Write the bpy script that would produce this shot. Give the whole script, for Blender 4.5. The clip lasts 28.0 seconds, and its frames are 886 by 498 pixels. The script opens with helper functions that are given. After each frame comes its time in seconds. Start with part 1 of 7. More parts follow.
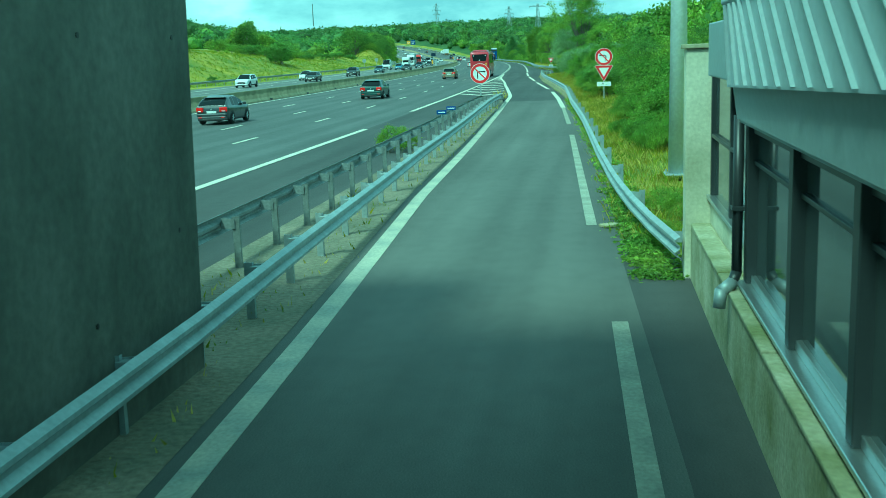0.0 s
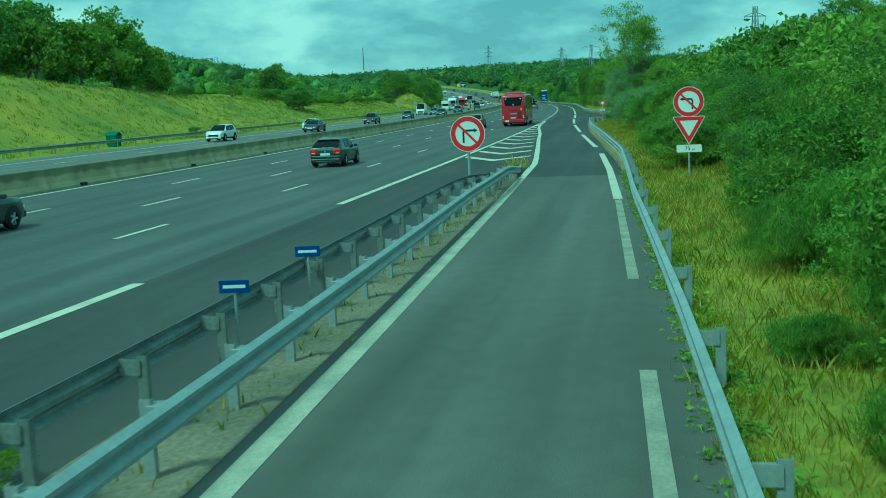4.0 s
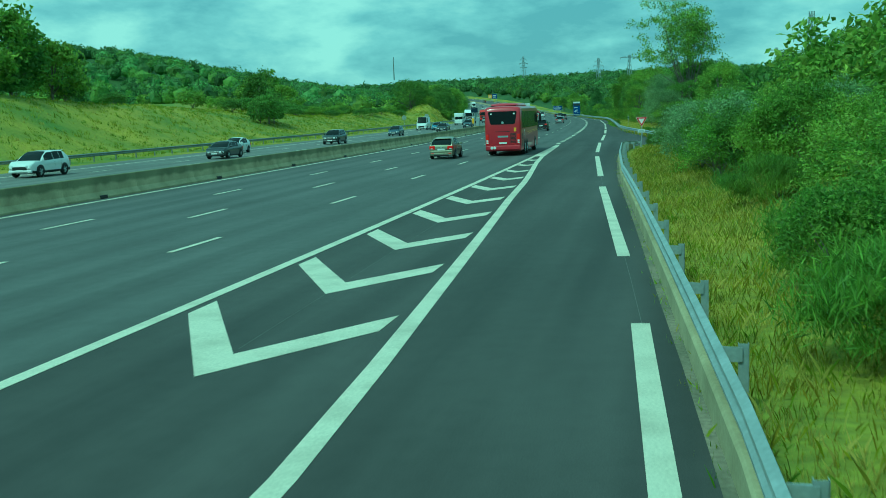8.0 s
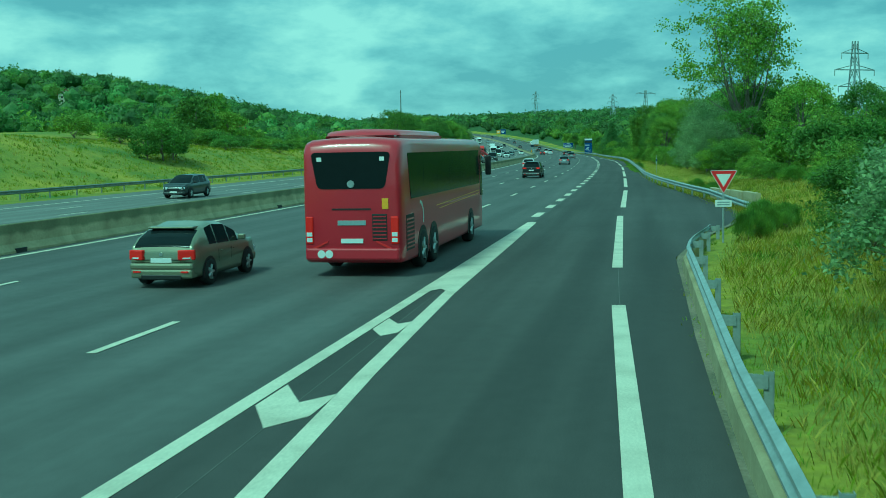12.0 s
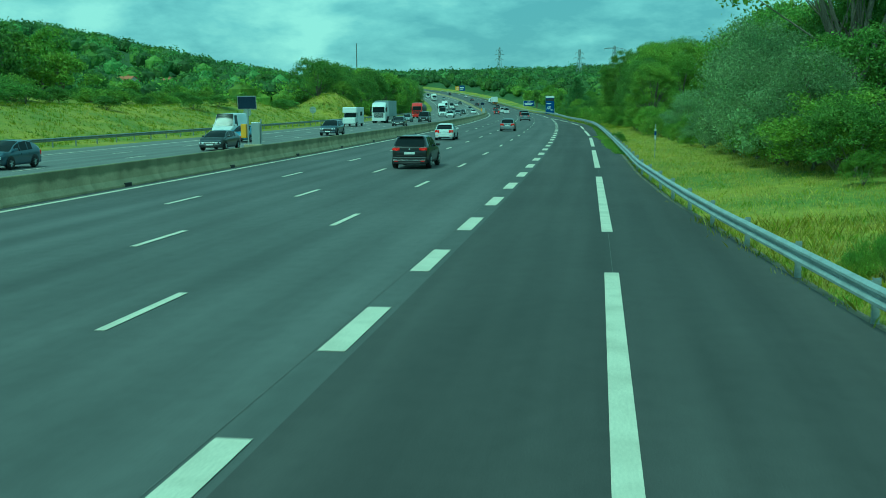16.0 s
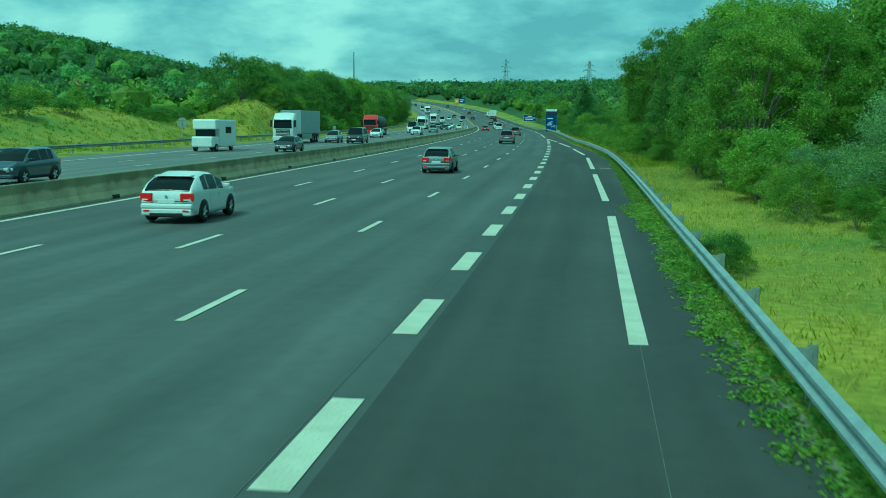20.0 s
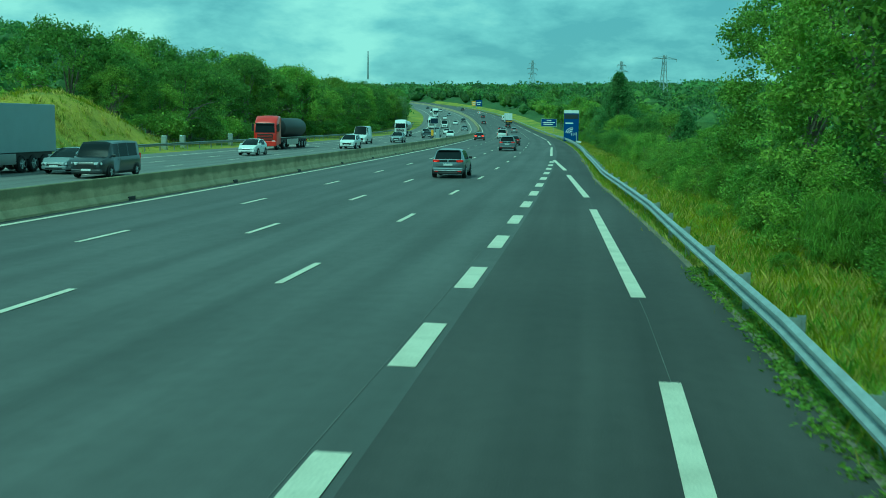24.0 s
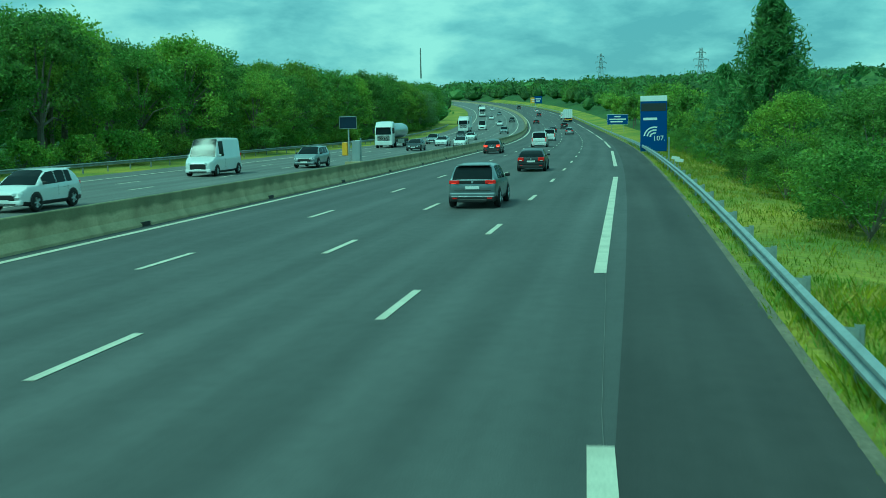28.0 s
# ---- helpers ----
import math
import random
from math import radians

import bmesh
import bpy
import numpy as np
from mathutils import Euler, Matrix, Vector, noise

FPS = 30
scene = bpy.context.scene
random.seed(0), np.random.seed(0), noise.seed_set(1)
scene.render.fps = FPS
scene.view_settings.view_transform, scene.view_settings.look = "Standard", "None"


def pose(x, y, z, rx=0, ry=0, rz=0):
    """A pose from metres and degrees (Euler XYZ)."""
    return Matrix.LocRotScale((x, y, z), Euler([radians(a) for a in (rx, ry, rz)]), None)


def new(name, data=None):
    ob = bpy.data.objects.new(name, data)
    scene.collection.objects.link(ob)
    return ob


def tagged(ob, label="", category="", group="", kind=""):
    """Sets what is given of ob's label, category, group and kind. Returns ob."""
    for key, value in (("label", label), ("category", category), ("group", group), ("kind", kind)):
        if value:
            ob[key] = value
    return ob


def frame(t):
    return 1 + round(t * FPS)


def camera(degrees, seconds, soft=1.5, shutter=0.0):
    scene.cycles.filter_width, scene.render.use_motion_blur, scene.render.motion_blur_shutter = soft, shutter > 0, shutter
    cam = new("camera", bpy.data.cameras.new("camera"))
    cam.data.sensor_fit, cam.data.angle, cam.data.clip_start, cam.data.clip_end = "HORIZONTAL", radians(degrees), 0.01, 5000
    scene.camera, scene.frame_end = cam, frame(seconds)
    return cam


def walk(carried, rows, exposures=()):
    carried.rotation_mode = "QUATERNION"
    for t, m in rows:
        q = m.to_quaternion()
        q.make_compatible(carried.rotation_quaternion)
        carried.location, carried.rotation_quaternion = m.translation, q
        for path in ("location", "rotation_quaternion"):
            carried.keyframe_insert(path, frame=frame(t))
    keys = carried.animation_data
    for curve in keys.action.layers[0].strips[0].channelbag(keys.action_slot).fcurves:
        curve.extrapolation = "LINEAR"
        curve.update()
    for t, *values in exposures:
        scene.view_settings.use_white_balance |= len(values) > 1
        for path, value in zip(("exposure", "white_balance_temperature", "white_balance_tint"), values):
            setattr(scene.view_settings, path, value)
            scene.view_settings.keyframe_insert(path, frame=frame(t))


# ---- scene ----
# camera
cam = camera(46.13, 28.0, soft=0.85, shutter=0.15)
ROWS = [
    (0.0, 13.263, -67.566, 3.146, 7.15, -10.55, 1.97),
    (0.5, 13.172, -64.923, 3.146, 7.71, -9.99, 2.04),
    (1.0, 13.096, -62.148, 3.146, 8.16, -9.62, 1.89),
    (1.5, 13.050, -59.109, 3.146, 8.74, -9.53, 1.85),
    (2.0, 13.042, -55.704, 3.146, 9.27, -9.24, 1.86),
    (2.5, 13.051, -51.968, 3.146, 9.68, -9.12, 1.93),
    (3.0, 13.048, -47.964, 3.146, 9.95, -8.73, 2.26),
    (3.5, 13.012, -43.751, 3.146, 10.08, -8.42, 2.54),
    (5.5, 12.639, -25.237, 3.146, 10.54, -7.61, 2.01),
    (6.0, 12.528, -20.277, 3.146, 10.77, -7.63, 1.83),
    (6.5, 12.406, -15.194, 3.146, 11.05, -7.64, 1.77),
    (7.0, 12.258, -9.979, 3.146, 11.49, -7.59, 1.86),
    (7.5, 12.067, -4.622, 3.146, 11.79, -7.52, 1.92),
    (8.0, 11.820, 0.887, 3.146, 12.15, -7.46, 2.03),
    (8.5, 11.505, 6.550, 3.146, 12.39, -7.27, 2.01),
    (9.0, 11.132, 12.345, 3.146, 12.56, -6.52, 2.01),
    (9.5, 10.715, 18.244, 3.146, 12.69, -5.90, 1.93),
    (10.0, 10.269, 24.218, 3.146, 12.84, -5.53, 1.83),
    (10.5, 9.809, 30.239, 3.146, 12.92, -5.34, 1.61),
    (11.0, 9.350, 36.279, 3.146, 13.05, -5.32, 1.39),
    (11.5, 8.904, 42.321, 3.146, 13.05, -5.39, 1.22),
    (12.0, 8.473, 48.386, 3.146, 12.91, -5.53, 1.10),
    (12.5, 8.055, 54.511, 3.146, 12.67, -5.80, 1.01),
    (14.5, 6.462, 80.264, 3.146, 11.62, -8.13, 0.66),
    (15.0, 6.070, 87.184, 3.146, 11.24, -8.12, 0.62),
    (15.5, 5.672, 94.352, 3.146, 11.08, -8.04, 0.53),
    (16.0, 5.266, 101.742, 3.146, 11.06, -7.89, 0.43),
    (16.5, 4.850, 109.315, 3.146, 11.00, -7.62, 0.25),
    (17.0, 4.420, 117.031, 3.146, 11.00, -7.46, -0.03),
    (17.5, 3.975, 124.853, 3.146, 11.02, -7.33, -0.21),
    (18.0, 3.514, 132.742, 3.146, 11.06, -7.29, -0.29),
    (18.5, 3.035, 140.675, 3.146, 11.14, -7.32, -0.26),
    (19.0, 2.536, 148.696, 3.146, 11.31, -7.26, -0.23),
    (19.5, 2.014, 156.861, 3.146, 11.40, -7.25, -0.31),
    (20.0, 1.467, 165.231, 3.146, 11.59, -7.16, -0.40),
    (20.5, 0.890, 173.848, 3.146, 11.75, -7.18, -0.50),
    (22.5, -1.721, 210.315, 3.146, 12.51, -7.29, -0.66),
    (23.0, -2.449, 219.775, 3.146, 12.71, -7.21, -0.66),
    (23.5, -3.207, 229.317, 3.146, 12.95, -7.18, -0.67),
    (24.0, -4.011, 238.945, 3.146, 13.23, -6.93, -0.64),
    (24.5, -4.879, 248.672, 3.146, 13.59, -6.81, -0.47),
    (25.0, -5.831, 258.509, 3.146, 14.02, -6.65, -0.25),
    (25.5, -6.885, 268.469, 3.146, 14.50, -6.62, -0.01),
    (26.0, -8.059, 278.554, 3.146, 15.11, -6.66, 0.15),
    (26.5, -9.362, 288.741, 3.146, 15.77, -6.77, 0.51),
    (27.0, -10.777, 299.002, 3.146, 16.35, -6.71, 0.69),
    (27.5, -12.280, 309.309, 3.146, 16.81, -6.76, 0.94),
    (28.0, -13.845, 319.636, 3.146, 17.09, -6.84, 1.09),
]
walk(cam, [(t, pose(x, y, z, 90 + pitch, roll, yaw)) for t, x, y, z, yaw, pitch, roll in ROWS], exposures=[(0.0, 0.78, 4480, -70), (1.0, 0.36, 4480, -70), (2.0, 0.24, 4480, -71), (4.5, 0.08, 4480, -71), (28.0, 0.08, 4480, -72)])


# ---- light: a bright overcast sky with broken clouds ----
world = bpy.data.worlds.new("overcast_sky")
scene.world = world
world.use_nodes = True
wn, wl = world.node_tree.nodes, world.node_tree.links
wn.clear()
w_out = wn.new("ShaderNodeOutputWorld")
w_bg = wn.new("ShaderNodeBackground")
w_sky = wn.new("ShaderNodeTexSky")
w_sky.sky_type = "NISHITA"
w_sky.sun_disc = False
w_sky.sun_elevation = radians(52)
w_sky.sun_rotation = radians(210)
w_tc = wn.new("ShaderNodeTexCoord")
w_map = wn.new("ShaderNodeMapping")
w_map.inputs["Scale"].default_value = (1.0, 1.0, 2.5)
w_n1 = wn.new("ShaderNodeTexNoise")
w_n1.inputs["Scale"].default_value = 5.6
w_n1.inputs["Detail"].default_value = 9.0
w_n1.inputs["Roughness"].default_value = 0.56
w_n1.inputs["Distortion"].default_value = 0.15
w_n2 = wn.new("ShaderNodeTexNoise")
w_n2.inputs["Scale"].default_value = 15.0
w_n2.inputs["Detail"].default_value = 6.0
w_n2.inputs["Roughness"].default_value = 0.6
w_lump = wn.new("ShaderNodeMath")
w_lump.operation = "MULTIPLY_ADD"
w_lump.inputs[1].default_value = 0.34
w_sum = wn.new("ShaderNodeMath")
w_sum.operation = "SUBTRACT"
w_sum.inputs[1].default_value = 0.17
w_ramp = wn.new("ShaderNodeValToRGB")
w_ramp.color_ramp.elements[0].position = 0.38
w_ramp.color_ramp.elements[0].color = (2.7, 3.6, 4.6, 1)
w_ramp.color_ramp.elements[1].position = 0.64
w_ramp.color_ramp.elements[1].color = (6.7, 7.25, 7.5, 1)
w_mid = w_ramp.color_ramp.elements.new(0.5)
w_mid.color = (4.2, 5.15, 6.0, 1)
w_mix = wn.new("ShaderNodeMixRGB")
w_mix.inputs[0].default_value = 0.88
wl.new(w_tc.outputs["Generated"], w_map.inputs["Vector"])
wl.new(w_map.outputs["Vector"], w_n1.inputs["Vector"])
wl.new(w_map.outputs["Vector"], w_n2.inputs["Vector"])
wl.new(w_n2.outputs["Fac"], w_lump.inputs[0])
wl.new(w_n1.outputs["Fac"], w_lump.inputs[2])
wl.new(w_lump.outputs[0], w_sum.inputs[0])
wl.new(w_sum.outputs[0], w_ramp.inputs[0])
wl.new(w_sky.outputs[0], w_mix.inputs[1])
wl.new(w_ramp.outputs[0], w_mix.inputs[2])
wl.new(w_mix.outputs[0], w_bg.inputs["Color"])
w_bg.inputs["Strength"].default_value = 0.096
wl.new(w_bg.outputs[0], w_out.inputs["Surface"])

sun = new("sun", bpy.data.lights.new("sun", "SUN"))
sun.data.energy = 2.1
sun.data.angle = radians(11)
sun.data.color = (1.0, 0.96, 0.9)
sun.matrix_world = pose(0, 0, 60, 38, 0, -30)


# ---- materials ----
def mat(name, base, rough=0.8, var=0.25, scale=3.0, fine=40.0, metal=0.0, bump=0.0, alt=None, altfac=0.5, island=0.0, obvar=0.0, spec=0.5, bdist=0.02, stretch=1.0):
    """A node material: base colour varied at two scales, and a fine relief."""
    m = bpy.data.materials.new(name)
    m.use_nodes = True
    n, l = m.node_tree.nodes, m.node_tree.links
    b = n["Principled BSDF"]
    b.inputs["Roughness"].default_value = rough
    b.inputs["Metallic"].default_value = metal
    b.inputs["Specular IOR Level"].default_value = spec
    tc = n.new("ShaderNodeTexCoord")
    big = n.new("ShaderNodeTexNoise")
    big.inputs["Scale"].default_value = scale
    big.inputs["Detail"].default_value = 5
    small = n.new("ShaderNodeTexNoise")
    small.inputs["Scale"].default_value = fine
    small.inputs["Detail"].default_value = 3
    place = n.new("ShaderNodeMapping")
    place.inputs["Scale"].default_value = (1, stretch, 1)
    l.new(tc.outputs["Object"], place.inputs["Vector"])
    l.new(place.outputs[0], big.inputs["Vector"])
    l.new(tc.outputs["Object"], small.inputs["Vector"])
    ramp = n.new("ShaderNodeValToRGB")
    alt = alt or tuple(c * (1 - var) for c in base)
    ramp.color_ramp.elements[0].position = altfac - 0.18
    ramp.color_ramp.elements[0].color = (*alt, 1)
    ramp.color_ramp.elements[1].position = altfac + 0.18
    ramp.color_ramp.elements[1].color = (*base, 1)
    l.new(big.outputs["Fac"], ramp.inputs[0])
    hsv = n.new("ShaderNodeHueSaturation")
    mr = n.new("ShaderNodeMapRange")
    mr.inputs["From Min"].default_value = 0.25
    mr.inputs["From Max"].default_value = 0.75
    mr.inputs["To Min"].default_value = 1 - var * 0.8
    mr.inputs["To Max"].default_value = 1 + var * 0.8
    l.new(small.outputs["Fac"], mr.inputs["Value"])
    value = mr.outputs[0]
    for src, amount in (("ShaderNodeNewGeometry", island), ("ShaderNodeObjectInfo", obvar)):
        if amount:
            q = n.new(src)
            r2 = n.new("ShaderNodeMapRange")
            r2.inputs["To Min"].default_value = 1 - amount
            r2.inputs["To Max"].default_value = 1 + amount
            l.new(q.outputs["Random Per Island" if island and src.endswith("Geometry") else "Random"], r2.inputs["Value"])
            mul = n.new("ShaderNodeMath")
            mul.operation = "MULTIPLY"
            l.new(value, mul.inputs[0])
            l.new(r2.outputs[0], mul.inputs[1])
            value = mul.outputs[0]
    l.new(value, hsv.inputs["Value"])
    l.new(ramp.outputs[0], hsv.inputs["Color"])
    l.new(hsv.outputs[0], b.inputs["Base Color"])
    if bump:
        bp = n.new("ShaderNodeBump")
        bp.inputs["Strength"].default_value = bump
        bp.inputs["Distance"].default_value = bdist
        l.new(small.outputs["Fac"], bp.inputs["Height"])
        l.new(bp.outputs[0], b.inputs["Normal"])
    return m


def leafy(name, base, alt, var=0.35, shine=0.35):
    m = mat(name, base, 0.55, 0.3, 0.7, 3.0, alt=alt, island=var, obvar=0.18, spec=shine)
    n, l = m.node_tree.nodes, m.node_tree.links
    b = n["Principled BSDF"]
    thin = n.new("ShaderNodeBsdfTranslucent")
    l.new(b.inputs["Base Color"].links[0].from_socket, thin.inputs["Color"])
    mix = n.new("ShaderNodeMixShader")
    mix.inputs[0].default_value = 0.45
    l.new(b.outputs[0], mix.inputs[1])
    l.new(thin.outputs[0], mix.inputs[2])
    l.new(mix.outputs[0], n["Material Output"].inputs["Surface"])
    return m


def paint(name, base, rough=0.28, metal=0.0):
    m = mat(name, base, rough, 0.06, 1.5, 30.0, metal=metal)
    m.node_tree.nodes["Principled BSDF"].inputs["Coat Weight"].default_value = 0.6
    m.node_tree.nodes["Principled BSDF"].inputs["Coat Roughness"].default_value = 0.08
    return m


def lamp_mat(name, colour, strength):
    m = bpy.data.materials.new(name)
    m.use_nodes = True
    b = m.node_tree.nodes["Principled BSDF"]
    b.inputs["Base Color"].default_value = (*colour, 1)
    b.inputs["Roughness"].default_value = 0.2
    b.inputs["Emission Color"].default_value = (*colour, 1)
    b.inputs["Emission Strength"].default_value = strength
    return m


def asphalt(name, base, var=0.25, wear=0.0, pale=1.35):
    """Asphalt with long streaks, blotches, grain and wheel tracks; its UV holds metres across and along."""
    m = bpy.data.materials.new(name)
    m.use_nodes = True
    n, l = m.node_tree.nodes, m.node_tree.links
    b = n["Principled BSDF"]
    b.inputs["Roughness"].default_value = 0.8
    uv = n.new("ShaderNodeTexCoord")
    def noise_at(sx, sy, detail):
        mp = n.new("ShaderNodeMapping")
        mp.inputs["Scale"].default_value = (sx, sy, 1)
        l.new(uv.outputs["UV"], mp.inputs["Vector"])
        q = n.new("ShaderNodeTexNoise")
        q.inputs["Scale"].default_value = 1.0
        q.inputs["Detail"].default_value = detail
        l.new(mp.outputs[0], q.inputs["Vector"])
        return q.outputs["Fac"]
    def scaled(src, lo, hi, a=0.3, b_=0.7):
        r = n.new("ShaderNodeMapRange")
        r.inputs["From Min"].default_value, r.inputs["From Max"].default_value = a, b_
        r.inputs["To Min"].default_value, r.inputs["To Max"].default_value = lo, hi
        l.new(src, r.inputs["Value"])
        return r.outputs[0]
    def times(x, y):
        q = n.new("ShaderNodeMath")
        q.operation = "MULTIPLY"
        l.new(x, q.inputs[0])
        l.new(y, q.inputs[1])
        return q.outputs[0]
    grain = noise_at(60, 60, 3)
    v = times(scaled(noise_at(1.1, 0.035, 5), 1 - var, 1 + var), scaled(noise_at(0.22, 0.12, 6), 1 - var * 0.7, 1 + var * 0.7))
    v = times(v, scaled(grain, 0.78, 1.22))
    v = times(v, scaled(noise_at(3.0, 2.2, 5), 0.9, 1.06, 0.25, 0.6))
    if wear:
        sep = n.new("ShaderNodeSeparateXYZ")
        l.new(uv.outputs["UV"], sep.inputs[0])
        wave = n.new("ShaderNodeMath")
        wave.operation = "MULTIPLY"
        wave.inputs[1].default_value = 2 * math.pi / 1.75
        l.new(sep.outputs[0], wave.inputs[0])
        cosine = n.new("ShaderNodeMath")
        cosine.operation = "COSINE"
        l.new(wave.outputs[0], cosine.inputs[0])
        v = times(v, scaled(cosine.outputs[0], 1 + wear, 1 - wear, -1, 1))
    mixc = n.new("ShaderNodeMixRGB")
    mixc.blend_type = "MULTIPLY"
    mixc.inputs[0].default_value = 1.0
    mixc.inputs[1].default_value = (*base, 1)
    l.new(v, mixc.inputs[2])
    l.new(mixc.outputs[0], b.inputs["Base Color"])
    bp = n.new("ShaderNodeBump")
    bp.inputs["Strength"].default_value = 0.35
    bp.inputs["Distance"].default_value = 0.006
    l.new(grain, bp.inputs["Height"])
    l.new(bp.outputs[0], b.inputs["Normal"])
    return m


M_ASPHALT = asphalt("asphalt", (0.092, 0.092, 0.09), 0.2, 0.1)
M_ASPHALT_OLD = asphalt("asphalt_worn", (0.108, 0.104, 0.094), 0.24, 0.06)
M_ASPHALT_FAR = asphalt("asphalt_pale", (0.15, 0.148, 0.14), 0.2, 0.08)
M_ASPHALT_DARK = asphalt("asphalt_dark", (0.056, 0.053, 0.051), 0.28, 0.06)
M_TAR = mat("tar_seam", (0.022, 0.022, 0.023), 0.45, 0.3, 0.8, 30.0)
M_LINE_WORN = mat("road_paint_faded", (0.4, 0.38, 0.3), 0.75, 0.3, 1.6, 22.0, alt=(0.22, 0.215, 0.18), altfac=0.45, bump=0.2, bdist=0.004)
M_SEAM = mat("seam_filler", (0.17, 0.168, 0.155), 0.8, 0.35, 0.5, 6.0)
M_LINE = mat("road_paint", (0.66, 0.62, 0.5), 0.6, 0.2, 1.2, 30.0, alt=(0.45, 0.42, 0.33), altfac=0.38, bump=0.2, bdist=0.004)
M_LINE_OLD = mat("road_paint_worn", (0.5, 0.47, 0.37), 0.7, 0.25, 1.5, 25.0, alt=(0.3, 0.3, 0.27), altfac=0.42, bump=0.2, bdist=0.004)
M_SOIL = mat("gravel_soil", (0.25, 0.215, 0.155), 0.95, 0.4, 0.6, 14.0, bump=0.8, alt=(0.13, 0.125, 0.085), bdist=0.03)
M_GROUND = mat("meadow_ground", (0.36, 0.31, 0.03), 0.95, 0.4, 0.12, 4.0, bump=0.6, alt=(0.13, 0.18, 0.02), bdist=0.1)
M_FOREST = mat("forest_floor", (0.075, 0.115, 0.018), 0.95, 0.4, 0.05, 0.6, bump=0.7, alt=(0.045, 0.08, 0.013), bdist=0.3)
M_GRASS = leafy("grass_blade", (0.37, 0.35, 0.025), (0.14, 0.22, 0.015), 0.3, 0.2)
M_GRASS_TALL = leafy("tall_grass_blade", (0.33, 0.27, 0.03), (0.15, 0.175, 0.02), 0.3, 0.2)
M_STRAW = leafy("dry_grass_blade", (0.56, 0.47, 0.13), (0.38, 0.36, 0.07), 0.3, 0.2)
M_LEAF = [
    leafy("leaf_fresh", (0.37, 0.44, 0.065), (0.22, 0.31, 0.05)),
    leafy("leaf_deep", (0.26, 0.345, 0.065), (0.15, 0.225, 0.045)),
    leafy("leaf_grey", (0.37, 0.44, 0.2), (0.24, 0.32, 0.12)),
    leafy("leaf_olive", (0.31, 0.39, 0.055), (0.19, 0.28, 0.04)),
    leafy("needle", (0.27, 0.37, 0.11), (0.16, 0.26, 0.07)),
]
M_LEAF.append(leafy("leaf_wood", (0.18, 0.25, 0.07), (0.1, 0.155, 0.045)))
M_BARK = mat("bark", (0.23, 0.2, 0.16), 0.95, 0.4, 2.0, 18.0, bump=0.8)
M_CONCRETE = mat("concrete", (0.43, 0.385, 0.235), 0.9, 0.16, 0.8, 14.0, bump=0.25, alt=(0.28, 0.25, 0.145), altfac=0.46)
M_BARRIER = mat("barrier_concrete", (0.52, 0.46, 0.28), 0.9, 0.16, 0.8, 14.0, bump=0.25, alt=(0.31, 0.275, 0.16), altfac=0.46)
# Height plus noise multiplies the concrete darker and greener towards the top.
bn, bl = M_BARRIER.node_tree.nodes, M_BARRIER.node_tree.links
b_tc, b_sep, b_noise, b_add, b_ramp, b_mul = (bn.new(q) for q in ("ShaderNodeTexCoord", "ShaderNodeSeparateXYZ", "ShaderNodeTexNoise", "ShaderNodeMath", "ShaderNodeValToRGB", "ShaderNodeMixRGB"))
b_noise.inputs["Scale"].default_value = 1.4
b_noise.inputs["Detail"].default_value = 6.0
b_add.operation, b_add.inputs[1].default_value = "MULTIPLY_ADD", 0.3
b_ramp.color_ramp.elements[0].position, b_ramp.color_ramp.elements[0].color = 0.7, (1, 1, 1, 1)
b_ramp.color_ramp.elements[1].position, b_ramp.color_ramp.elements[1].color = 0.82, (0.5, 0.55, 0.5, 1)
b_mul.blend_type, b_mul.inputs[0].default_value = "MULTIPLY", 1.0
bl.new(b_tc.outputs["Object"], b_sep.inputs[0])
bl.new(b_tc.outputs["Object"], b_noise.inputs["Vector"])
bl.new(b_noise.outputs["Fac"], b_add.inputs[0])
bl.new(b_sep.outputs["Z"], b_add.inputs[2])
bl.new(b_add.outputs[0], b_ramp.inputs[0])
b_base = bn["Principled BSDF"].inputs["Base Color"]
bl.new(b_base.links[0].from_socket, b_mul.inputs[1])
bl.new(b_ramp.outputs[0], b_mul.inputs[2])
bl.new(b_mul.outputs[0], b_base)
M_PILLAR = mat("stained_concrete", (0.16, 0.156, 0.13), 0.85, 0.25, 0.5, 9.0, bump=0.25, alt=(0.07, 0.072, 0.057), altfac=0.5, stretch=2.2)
M_STEEL = mat("galvanised_steel", (0.43, 0.46, 0.47), 0.5, 0.18, 2.5, 18.0, metal=0.35, alt=(0.33, 0.355, 0.36))
M_RUST = mat("dull_steel", (0.3, 0.32, 0.32), 0.55, 0.3, 2.0, 18.0, metal=0.4, alt=(0.2, 0.21, 0.2))
M_WHITE = mat("white_coating", (0.78, 0.79, 0.78), 0.4, 0.06, 1.0, 12.0)
M_RED = mat("red_sheeting", (0.55, 0.015, 0.025), 0.4, 0.08, 1.0, 12.0)
M_BLACK = mat("black_plastic", (0.018, 0.018, 0.019), 0.5, 0.2, 3.0, 30.0)
M_RUBBER = mat("tyre_rubber", (0.022, 0.022, 0.022), 0.85, 0.2, 4.0, 40.0)
M_BLUE = mat("blue_sheeting", (0.012, 0.05, 0.24), 0.35, 0.08, 1.0, 12.0)
M_GLASS = mat("tinted_glass", (0.014, 0.018, 0.02), 0.13, 0.1, 1.0, 5.0, spec=0.12)
M_CELL = mat("solar_cells", (0.03, 0.045, 0.08), 0.45, 0.15, 2.0, 20.0, spec=0.2)
